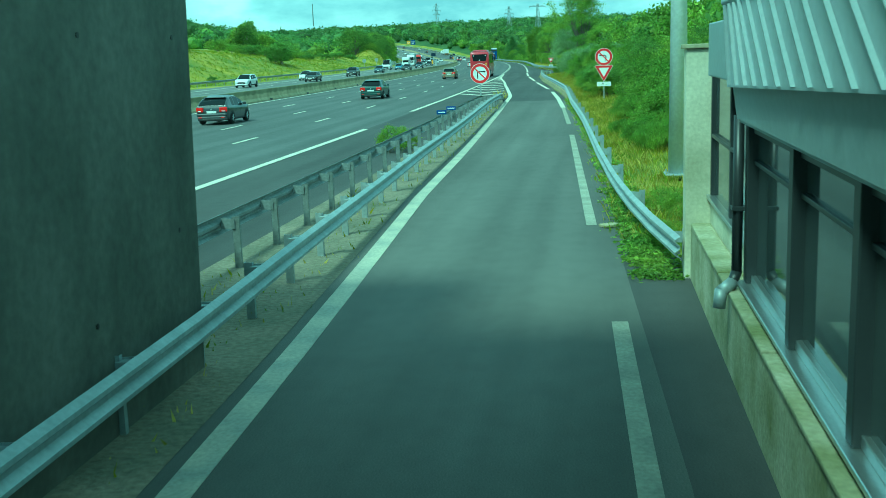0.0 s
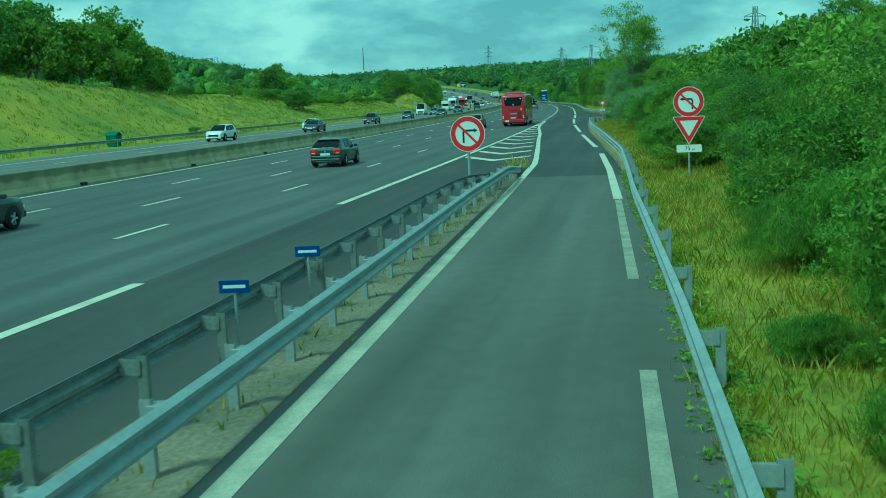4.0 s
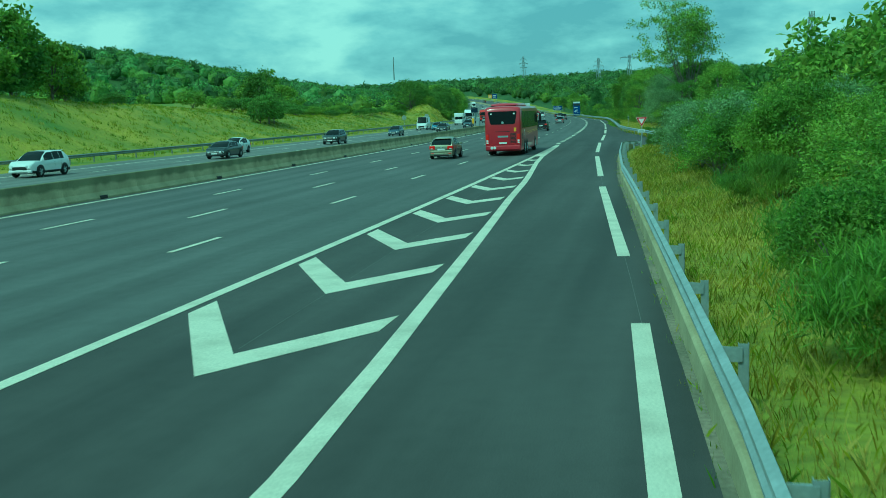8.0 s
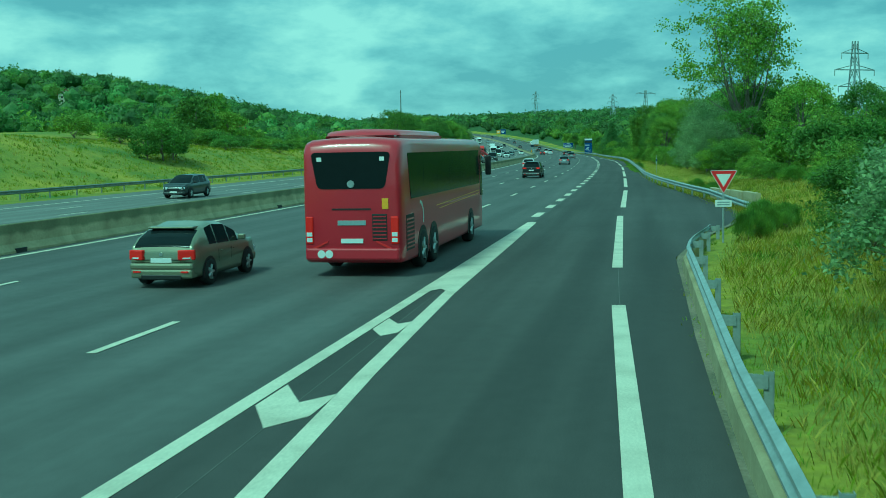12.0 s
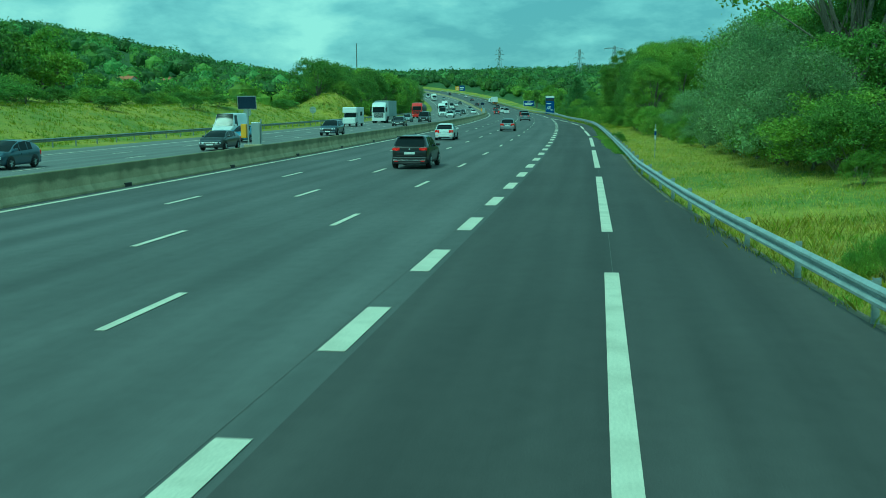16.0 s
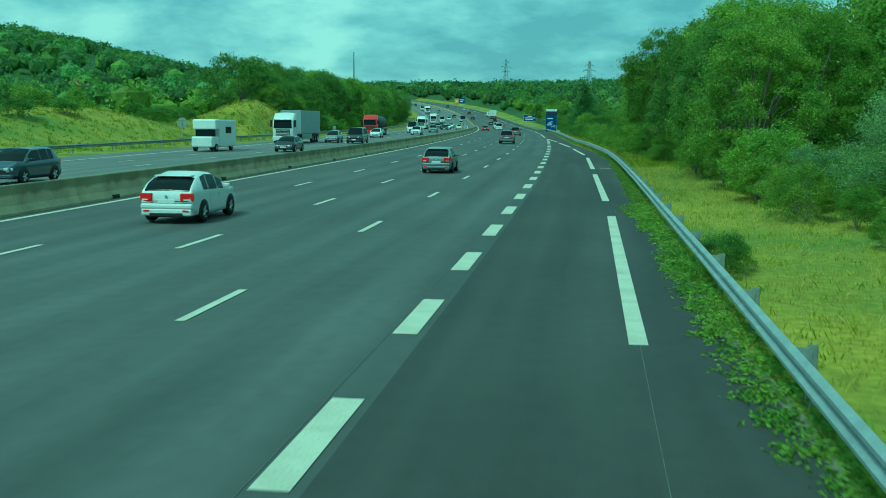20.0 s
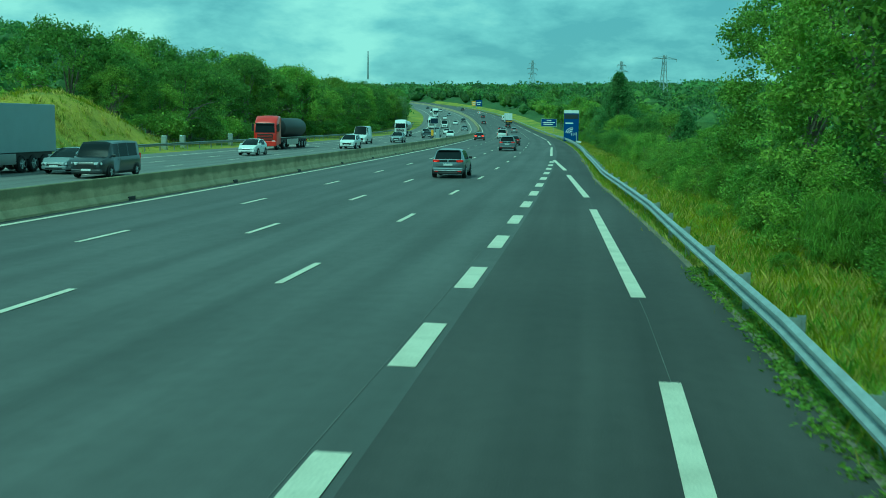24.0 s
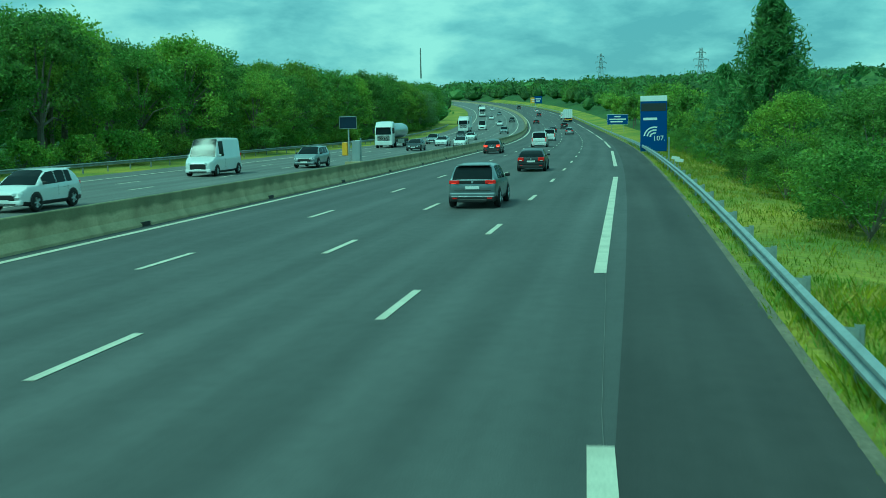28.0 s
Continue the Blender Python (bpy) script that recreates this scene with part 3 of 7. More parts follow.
def guard_rail(name, s0, s1, dfun, side, step, material, label, top=0.75, drop0=0.0, drop1=0.0, arm=True):
    """W-beam rail; side +1: posts to the right of the beam."""
    rail = thing(name, label, "guard rail", group="guard rails")
    f = dfun if callable(dfun) else (lambda s: dfun)
    path = track(s0, s1, f, top - 0.31, 2.0 if s1 - s0 < 250 else 5.0)
    for i, (p, r) in enumerate(path):
        s = s0 + (s1 - s0) * i / (len(path) - 1)
        p.z += max(0.0, ground_z(s, f(s)) - rise(s) + 0.05) - drop0 * smooth(s0 + 10, s0, s) - drop1 * smooth(s1 - 10, s1, s)
    part("beam", sweep("beam", [(a * side, b) for a, b in WBEAM], path, material), None, rail)
    pbm = bmesh.new()
    box(pbm, -0.055, -0.047, -0.03, 0.03, -0.06, top - 0.03)
    box(pbm, -0.047, 0.05, -0.03, -0.024, -0.06, top - 0.03)
    box(pbm, 0.045, 0.053, -0.03, 0.03, -0.06, top - 0.03)
    pm = finish("post", pbm, M_RUST if material is M_RUST else M_STEEL)
    abm = boxed(0.0, 0.22, -0.05, 0.05, -0.13, 0.0, bev=0.008)
    plate(abm, [(0.0, -0.045, -0.14), (0.22, -0.045, -0.14), (0.22, -0.045, 0.015), (0.0, -0.045, 0.03)], -0.006, (0, 1, 0))
    am = finish("spacer", abm, pm.materials[0])
    n = int((s1 - s0) / step)
    for i in range(n + 1):
        s = s0 + 0.8 + step * i
        if s > s1:
            break
        lift = max(0.0, ground_z(s, f(s)) - rise(s) + 0.05) - drop0 * smooth(s0 + 10, s0, s) - drop1 * smooth(s1 - 10, s1, s)
        off = (0.25 if arm else 0.07) * side
        m = at(s, f(s) + off, lift)
        part("post", pm, None, rail, m=m)
        if arm:
            part("spacer", am, None, rail, m=at(s, f(s) + (0.015 if side > 0 else -0.015), lift + top - 0.08) @ (Matrix.Identity(4) if side > 0 else pose(0, 0, 0, 0, 0, 180)))
    return rail


rail_right = knots((-53, 15.15), (-50, 14.75), (-46, 14.4), (-40, 14.12), (-27, 13.68), (-12, 13.05), (-4, 12.85), (8.7, 12.52), (12.7, 12.28), (24.6, 11.55), (46, 10.25), (60.3, 9.76), (74.5, 9.6), (79, 10.0), (84.5, 10.7))
rail_far = knots((96, 13.3), (103, 12.2), (114, 10.9), (128, 9.66), (135, 9.25), (148, 8.7), (174, 8.5), (196, 8.45), (237, 8.6), (252, 8.55), (266, 8.1), (273, 7.95), (296, 6.9), (330, 6.48), (356, 6.55), (470, 6.3), (1400, 6.3))
rail_near_left = knots((-70, 10.5), (-58, 10.15), (-52.7, 9.9), (-40, 9.42), (-30, 9.2), (-12, 8.66), (-4.8, 8.64), (0.0, 8.52), (6.2, 8.15))
rail_far_left = knots((-57, 8.3), (-30, 8.15), (-13, 7.9), (-8.5, 7.95), (-5.8, 8.14), (-2.7, 8.16), (0.6, 8.02))
guard_rail("guard_rail", -53, 84, rail_right, 1, 4.0, M_STEEL, "galvanised steel guard rail along the slip road's verge", 0.7, drop0=0.1, drop1=0.25)
guard_rail("guard_rail", 96, 480, rail_far, 1, 4.0, M_STEEL, "galvanised steel guard rail beside the hard shoulder", 0.7, drop0=0.3)
guard_rail("guard_rail", 480, 1000, rail_far, 1, 8.0, M_STEEL, "distant galvanised guard rail beside the hard shoulder", 0.7)
guard_rail("guard_rail", -72, 6.2, rail_near_left, -1, 2.0, M_STEEL, "galvanised guard rail along the slip road's inner edge", 0.75, drop1=0.55)
guard_rail("guard_rail", -56.9, 0.6, rail_far_left, 1, 2.0, M_RUST, "dull steel guard rail along the motorway's shoulder", 0.85, drop1=0.45)
guard_rail("guard_rail", -120, 640, -35.9, -1, 4.0, M_RUST, "weathered guard rail beyond the opposite carriageway", 0.75)


# ---- the toll building, bridge pier and lamp post at the start of the slip road ----
def toll_building():
    b = thing("toll_building", "low cream toll building with dark-framed windows and a ribbed zinc roof", "building", kind="")
    m = at(-52.6, 15.29, 0)
    # local: x out to the right, y along the road, the corner by the pilaster at the origin
    def add(name, bm, material, label="", parent=None, smooth=False):
        return part(name, bm, material, parent or b, label, smooth)
    b.matrix_basis = m
    add("plinth", boxed(0.0, 0.3, -16.0, -0.35, -0.1, 0.78, bev=0.03), M_MOSS, "mossy concrete plinth")
    for i in range(5):
        y0 = -15.6 + 2.95 * i
        add("coping", boxed(-0.03, 0.2, y0, y0 + 2.9, 0.785, 0.83, bev=0.012), M_MOSS, "worn mossy coping slab")
    add("low_wall", boxed(0.16, 0.42, -16, -4.6, 0.78, 0.88, bev=0.01), M_RENDER)
    add("sill", boxed(0.06, 0.4, -16, -4.6, 0.88, 0.92, bev=0.01), M_ALU, "grey metal window sill")
    add("end_wall", boxed(0.25, 0.5, -4.5, -0.35, 0.78, 1.12, bev=0.01), M_RENDER, "cream rendered wall under the corner window")
    add("end_sill", boxed(0.2, 0.5, -4.5, -0.35, 1.12, 1.17, bev=0.008), M_ALU)
    add("pilaster", boxed(-0.08, 0.42, -0.35, 0.0, -0.1, 3.12, bev=0.02), M_RENDER, "cream rendered wing wall")
    add("pilaster_cap", boxed(-0.12, 0.46, -0.39, 0.04, 3.12, 3.18, bev=0.01), M_MOSS, "mossy wall cap")
    add("back_wall", boxed(4.2, 4.4, -16, -0.3, 0.0, 3.2), M_RENDER)
    add("far_wall", boxed(0.5, 4.2, -0.33, -0.1, 0.0, 3.1), M_RENDER)
    add("near_wall", boxed(0.42, 4.2, -16.2, -16.0, 0.0, 3.1), M_RENDER)
    add("floor_slab", boxed(0.45, 4.2, -16, -0.33, 0.3, 0.4), M_ASPHALT_OLD)
    add("ceiling_slab", boxed(0.45, 4.2, -16, -0.33, 2.62, 2.7), M_WHITE)
    for i, y in enumerate((-4.7, -6.95, -8.9, -10.85, -12.8, -14.75)):
        add("mullion", boxed(0.12, 0.32, y - 0.08, y + 0.08, 0.92, 2.44, bev=0.01), M_FRAME)
        if i:
            y1 = (-4.7, -6.95, -8.9, -10.85, -12.8)[i - 1] - 0.08
            w = add("window", boxed(0.215, 0.23, y + 0.08, y1, 0.98, 2.38), M_PANE, "dark reflecting window pane")
            add("top_rail", boxed(0.17, 0.28, y + 0.08, y1, 2.34, 2.44, bev=0.008), M_FRAME, parent=w)
            add("bottom_rail", boxed(0.17, 0.28, y + 0.08, y1, 0.92, 1.0, bev=0.008), M_ALU, parent=w)
            add("transom", boxed(0.18, 0.27, y + 0.08, y1, 2.05, 2.09, bev=0.006), M_FRAME, parent=w)
            add("blind", boxed(0.32, 0.34, y + 0.15, y1 - 0.1, 1.9, 2.36), M_FASCIA, parent=w)
    w = add("corner_window", boxed(0.3, 0.315, -4.45, -0.4, 1.17, 2.75), M_PANE, "narrow corner window")
    for y in (-4.42, -2.4, -0.42):
        add("frame", boxed(0.25, 0.36, y - 0.05, y + 0.05, 1.17, 2.75, bev=0.008), M_FRAME, parent=w)
    add("frame", boxed(0.25, 0.36, -4.4, -0.4, 1.95, 2.0, bev=0.008), M_FRAME, parent=w)
    add("downpipe", rods(((0.06, -4.6, 0.98), (0.06, -4.6, 2.5), 0.05), ((0.06, -4.6, 1.0), (0.0, -4.65, 0.86), 0.052), n=10), M_FRAME, "dark drainpipe", smooth=True)
    add("pipe_elbow", rods(((0.02, -4.63, 0.9), (-0.1, -4.75, 0.84), 0.062), ((-0.1, -4.75, 0.86), (-0.12, -4.77, 0.68), 0.06), n=10), M_STEEL, "pale grey pipe elbow", smooth=True)
    add("bracket", boxed(0.0, 0.25, -4.67, -4.53, 1.6, 1.64, bev=0.004), M_FRAME)
    bm = bmesh.new()
    plate(bm, [(-0.02, -16.2, 2.5), (-0.02, -5.1, 2.5), (-0.06, -5.1, 2.78), (-0.06, -16.2, 3.1)], 0.04, (1, 0, 0.1))
    plate(bm, [(0.0, -16.2, 2.47), (0.5, -16.2, 2.47), (0.5, -5.1, 2.47), (0.0, -5.1, 2.47)], 0.03, (0, 0, 1))
    plate(bm, [(-0.02, -5.1, 2.5), (-0.06, -5.1, 2.78), (-0.1, -5.1, 3.5), (0.8, -5.1, 3.5), (0.8, -5.1, 2.5)], 0.04, (0, 1, 0))
    plate(bm, [(0.0, -5.1, 2.5), (0.16, -4.2, 2.5), (0.14, -4.2, 2.8), (-0.02, -5.1, 2.78)], 0.04, (1, 0, 0))
    add("fascia", bm, M_FASCIA, "grey metal fascia board")
    bm = bmesh.new()
    plate(bm, [(-0.07, -16.2, 3.1), (-0.07, -5.05, 2.78), (-0.11, -5.05, 3.5), (-0.11, -16.2, 3.52)], 0.04, (-1, 0, -0.03))
    roof = add("roof", bm, M_ZINC, "pale blue-grey ribbed zinc roof")
    for i in range(22):
        y = -5.3 - 0.5 * i
        rb = bmesh.new()
        low = 2.8 + 0.0287 * (-5.05 - y)
        top_z = 3.49
        lean = min(0.7, 0.05 + 0.2 * i)
        plate(rb, [(-0.11, y - 0.011, low), (-0.11, y + 0.011, low), (-0.15, y + lean + 0.011, top_z), (-0.15, y + lean - 0.011, top_z)], 0.03, (-1, 0, -0.03))
        add("rib", rb, M_FASCIA, parent=roof)
    add("ridge_cap", boxed(-0.17, 0.9, -16.2, -5.0, 3.5, 3.56, bev=0.015), M_ZINC)
    add("flat_roof", boxed(0.9, 4.4, -16, -0.1, 3.28, 3.4), M_FASCIA)
    add("parapet", boxed(0.1, 1.2, -5.0, -1.4, 2.78, 3.42, bev=0.02), M_FASCIA, "grey boxed eaves over the corner window")


toll_building()

PIER = at(-57.2, 9.93) @ pose(0, 0, 0, 0, 1.6, 0)
pier = thing("bridge_pier", "stained grey concrete bridge pier beside the slip road", "bridge pier")
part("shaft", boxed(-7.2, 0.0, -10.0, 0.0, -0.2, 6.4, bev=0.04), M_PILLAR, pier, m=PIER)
holes = bmesh.new()
for y, z in ((-0.5, 1.55), (-2.3, 1.05), (-2.35, 0.55), (-0.45, 3.4), (-2.3, 3.4), (-4.2, 1.5), (-4.2, 3.4)):
    rod(holes, (-0.02, y, z), (0.006, y, z), 0.025, n=10)
part("form_tie_hole", holes, M_BLACK, pier, "small dark formwork holes", m=PIER)
part("repair_patch", boxed(-0.02, 0.006, -7.6, -4.3, 0.7, 1.25), M_CONCRETE, pier, "paler repaired patch", m=PIER)
# Out-of-view deck, added and sized to shade the pier and road below.
tagged(new("shade_deck", finish("shade_deck", boxed(-48, 12.6, -30, -3.0, 6.4, 7.4, bev=0.05, m=at(-57.4, 0)), M_PILLAR)), "unseen concrete deck added over the slip road to shade the pier", "bridge", kind="structure")

lamp = thing("lamp_post", "tall tapered galvanised lamp post with a service box", "lamp post", m=at(-41.6, 16.0, 0.1))
part("shaft", rods(((0, 0, 0.0), (0.0, 0.0, 11.5), 0.235, 0.11), n=16), M_POST, lamp, smooth=True)
part("base_plate", boxed(-0.34, 0.34, -0.34, 0.34, 0.0, 0.04, bev=0.008), M_STEEL, lamp)
for x, y in ((0.27, 0.27), (-0.27, 0.27), (0.27, -0.27), (-0.27, -0.27)):
    part("bolt", rods(((x, y, 0.0), (x, y, 0.1), 0.022), n=6), M_STEEL, lamp)
part("arm", rods(((0, 0, 11.3), (-1.8, 0, 11.8), 0.06, 0.045), n=10), M_STEEL, lamp)
part("lamp_head", boxed(-2.5, -1.7, -0.15, 0.15, 11.74, 11.88, bev=0.03), M_ALU, lamp)
head = thing("culvert_headwall", "pale concrete headwall with sloping wings in the grass", "headwall", m=at(-38.9, 17.6, 0.15))
bm = bmesh.new()
plate(bm, [(-1.3, 0, -0.2), (1.6, 0, -0.2), (1.6, 0, 0.95), (0.1, 0, 0.95), (-1.3, 0, 0.3)], 0.2, (0, 1, 0))
part("wall", bm, M_CONCRETE, head)
part("wing", boxed(1.45, 1.65, -1.6, 0.0, -0.2, 0.85, bev=0.02), M_CONCRETE, head)
part("apron", boxed(-1.3, 1.5, -1.5, 0.0, -0.2, 0.06, bev=0.02), M_CONCRETE, head)
tagged(new("loose_slab", finish("loose_slab", boxed(-0.16, 0.16, -0.12, 0.12, 0.0, 0.05, bev=0.01, m=at(-48.6, 14.25, 0.01, 30)), M_CONCRETE)), "small broken concrete slab at the road's edge", "slab")
tagged(new("drain_channel", ribbon("drain_channel", -75, -51, lambda s: asph_right(s) - 0.2, 15.3, 0.006, M_ASPHALT_DARK, 3)), "dark damp asphalt strip along the plinth", "road", kind="structure")
low_wall = tagged(new("kerb_wall", sweep("kerb_wall", [(-0.09, -0.1), (-0.09, 0.33), (-0.06, 0.37), (0.08, 0.37), (0.1, 0.33), (0.1, -0.1)], track(4, 82, lambda s: rail_right(s) - 0.06 + 0.02, 0, 2.5), M_CONCRETE)), "low stained concrete wall under the guard rail", "wall", kind="structure")

M_PATCH = mat("rusty_worn_concrete", (0.3, 0.25, 0.19), 0.85, 0.3, 2.5, 18.0, bump=0.4, alt=(0.17, 0.09, 0.05), altfac=0.42)
tagged(new("drain_slab", finish("drain_slab", boxed(0.0, 1.05, -0.4, 0.4, -0.05, 0.012, bev=0.006, m=at(233.0, 7.42)), M_PATCH)), "rust-stained concrete drain slab across the hard shoulder", "slab", kind="structure")
wall_end = thing("retaining_wall", "short weathered concrete retaining wall behind the guard rail", "wall")
for i in range(4):
    s = 98.6 + 2.6 * i
    part("panel", boxed(-0.12, 0.12, 0.02, 2.56, -0.3, 0.78 - 0.04 * i, bev=0.02), M_CONCRETE, wall_end, m=at(s, rail_far(s) + 0.75, 0, 8))


# ---- signs ----
def ring(r0, r1, y0, y1, n=36):
    bm = bmesh.new()
    vs = [[bm.verts.new((r * math.cos(2 * math.pi * i / n), y, r * math.sin(2 * math.pi * i / n))) for i in range(n)] for r, y in ((r0, y0), (r1, y0), (r1, y1), (r0, y1))]
    for k in range(4):
        a, b = vs[k], vs[(k + 1) % 4]
        for i in range(n):
            j = (i + 1) % n
            bm.faces.new((a[i], a[j], b[j], b[i]))
    return bm


def rounded(pts, r, n=5):
    """Corners of a flat outline in x and z, rounded."""
    out = []
    for i, p in enumerate(pts):
        p, a, b = (Vector(q) for q in (p, pts[i - 1], pts[(i + 1) % len(pts)]))
        u, v = (a - p).normalized(), (b - p).normalized()
        s, e = p + u * r, p + v * r
        for k in range(n + 1):
            t = k / n
            out.append((1 - t) ** 2 * s + 2 * t * (1 - t) * p + t * t * e)
    return [(q.x, 0, q.y) for q in out]


def turn_sign(parent, z, r, to_left):
    """Round prohibition sign facing the oncoming driver (-y)."""
    up = pose(0, 0, z)
    plate_bm = plate(bmesh.new(), disc(r), 0.025, (0, 1, 0))
    p = part("sign_plate", plate_bm, M_WHITE, parent, "white round sign plate", m=up)
    part("red_ring", ring(r * 0.70, r * 0.96, -0.004, 0.0), M_RED, p)
    k = -1 if to_left else 1
    w = r * 0.055
    bm = bmesh.new()
    x0, h = -k * r * 0.24, r * 0.16
    plate(bm, [(x0 - w, -0.003, -r * 0.5), (x0 + w, -0.003, -r * 0.5), (x0 + w, -0.003, h - 0.1 * r), (x0 - w, -0.003, h - 0.1 * r)], 0.003, (0, 1, 0))
    arc_pts = [(x0 + k * (0.16 * r - (0.16 * r + w) * math.cos(a)), -0.003, h - 0.1 * r + (0.12 * r + w) * math.sin(a)) for a in np.linspace(0, math.pi / 2, 7)]
    arc_in = [(x0 + k * (0.16 * r - (0.16 * r - w) * math.cos(a)), -0.003, h - 0.1 * r + (0.12 * r - w) * math.sin(a)) for a in np.linspace(math.pi / 2, 0, 7)]
    plate(bm, arc_pts + arc_in, 0.003, (0, 1, 0))
    x1 = x0 + k * 0.16 * r
    hz = h + 0.02 * r
    plate(bm, [(x1, -0.003, hz - w), (x1 + k * 0.5 * r, -0.003, hz - w), (x1 + k * 0.5 * r, -0.003, hz + w), (x1, -0.003, hz + w)], 0.003, (0, 1, 0))
    plate(bm, [(x1 + k * 0.46 * r, -0.003, hz - 2.2 * w), (x1 + k * 0.66 * r, -0.003, hz), (x1 + k * 0.46 * r, -0.003, hz + 2.2 * w)], 0.003, (0, 1, 0))
    part("turn_arrow", bm, M_BLACK, p)
    bar = bmesh.new()
    box(bar, -r * 0.8, r * 0.8, -0.007, -0.0035, -r * 0.062, r * 0.062, m=pose(0, 0, 0, 0, 45, 0))
    part("red_bar", bar, M_RED, p)


def yield_sign(parent, z, w):
    """Triangle on its point; z: its middle height."""
    h = w * 0.866
    tri = [(-w / 2, h / 2), (w / 2, h / 2), (0, -h / 2)]
    p = part("sign_plate", plate(bmesh.new(), rounded(tri[::-1], w * 0.07), 0.025, (0, 1, 0)), M_WHITE, parent, "white triangular sign plate", m=pose(0, 0, z))
    def inset(k, zo):
        return [(x * k, (y - h / 6) * k + h / 6) for x, y in tri]
    o, i = rounded(inset(0.94, 0), w * 0.05), rounded(inset(0.56, 0), w * 0.02)
    bm = bmesh.new()
    a = [bm.verts.new((x, -0.004, zz)) for x, _, zz in o]
    b = [bm.verts.new((x, -0.004, zz)) for x, _, zz in i]
    c = [bm.verts.new((x, 0.0, zz)) for x, _, zz in o]
    for k in range(len(a)):
        j = (k + 1) % len(a)
        bm.faces.new((a[k], a[j], b[j], b[k]))
        bm.faces.new((a[k], c[k], c[j], a[j]))
    part("red_border", bm, M_RED, p)


def words(text, size, material, m, parent, name="lettering"):
    c = bpy.data.curves.new(name, "FONT")
    c.body, c.size, c.align_x, c.align_y, c.extrude = text, size, "CENTER", "CENTER", 0.0015
    c.resolution_u = 2
    ob = bpy.data.objects.new("tmp", c)
    scene.collection.objects.link(ob)
    bpy.context.view_layer.update()
    me = bpy.data.meshes.new_from_object(ob.evaluated_get(bpy.context.evaluated_depsgraph_get()))
    bpy.data.objects.remove(ob)
    bpy.data.curves.remove(c)
    me.materials.clear()
    me.materials.append(material)
    return part(name, me, None, parent, m=m @ pose(0, 0, 0, 90, 0, 0))


s1 = thing("road_sign", "round no-right-turn sign on a grey post by the rail", "road sign", m=at(-5.0, 7.6, 0, -4), group="road signs")
turn_sign(s1, 2.0, 0.595, False)
part("post", rods(((0, 0.07, -0.1), (0, 0.07, 2.3), 0.05), n=12), M_STEEL, s1)
s2 = thing("road_sign", "no-left-turn sign over a give-way triangle and distance plate", "road sign", m=at(-0.5, 15.0, ground_z(-0.5, 15.0), -3), group="road signs")
turn_sign(s2, 2.7 - ground_z(-0.5, 15.0), 0.545, True)
yield_sign(s2, 1.67 - ground_z(-0.5, 15.0), 1.18)
part("post", rods(((0, 0.05, -0.3), (0, 0.05, 2.6), 0.035), n=12), M_STEEL, s2)
dp = part("distance_plate", plate(bmesh.new(), rounded([(-0.445, -0.135), (-0.445, 0.135), (0.445, 0.135), (0.445, -0.135)], 0.05), 0.02, (0, 1, 0)), M_WHITE, s2, "small white distance plate", m=pose(0, 0, 1.02 - ground_z(-0.5, 15.0)))
words("75", 0.19, M_BLACK, pose(-0.06, -0.004, 0), dp)
words("m", 0.12, M_BLACK, pose(0.15, -0.004, -0.025), dp)
s3 = thing("road_sign", "give-way triangle with a small plate beside the rail", "road sign", m=at(82.5, 10.95, 0.1, 2), group="road signs")
yield_sign(s3, 1.8, 0.86)
part("post", rods(((0, 0.05, -0.3), (0, 0.05, 2.1), 0.035), n=12), M_STEEL, s3)
pp = part("small_plate", plate(bmesh.new(), rounded([(-0.26, -0.11), (-0.26, 0.11), (0.26, 0.11), (0.26, -0.11)], 0.04), 0.02, (0, 1, 0)), M_WHITE, s3, "small white plate with two lines", m=pose(0, 0, 1.12))
for k, zz in enumerate((0.035, -0.04)):
    part("text_bar", boxed(-0.19, 0.19, -0.004, 0.0, zz - 0.02, zz + 0.02), M_FASCIA, pp)

for s in (-27.3, -24.4):
    mk = thing("small_marker", "small blue plate with pale lettering on the far rail", "road sign", m=at(s, 8.22, 0.0, 8), group="small blue plates")
    part("plate", boxed(-0.19, 0.19, 0, 0.012, 0.9, 1.06, bev=0.004), M_BLUE, mk)
    part("text_bar", boxed(-0.14, 0.14, -0.004, 0.0, 0.96, 1.0), M_WHITE, mk)
    part("post", rods(((0, 0.03, 0), (0, 0.03, 1.0), 0.02)), M_STEEL, mk)

# advertising totem, its maker's mark drawn as plain shapes
totem = thing("radio_totem", "tall blue information totem with a white cap and wave mark", "sign", m=at(428, 7.5, -0.45, -2))
part("panel", boxed(-1.32, 1.32, 0, 0.35, 0.45, 5.5, bev=0.03), M_BLUE, totem)
part("cap", boxed(-1.33, 1.33, -0.01, 0.36, 5.5, 6.05, bev=0.03), M_WHITE, totem, "white totem cap")
part("dark_band", boxed(-1.24, 1.24, -0.008, 0.0, 4.5, 5.3), M_FRAME, totem)
part("text_bar", boxed(-1.05, 0.35, -0.012, 0.0, 3.6, 3.86), M_WHITE, totem)
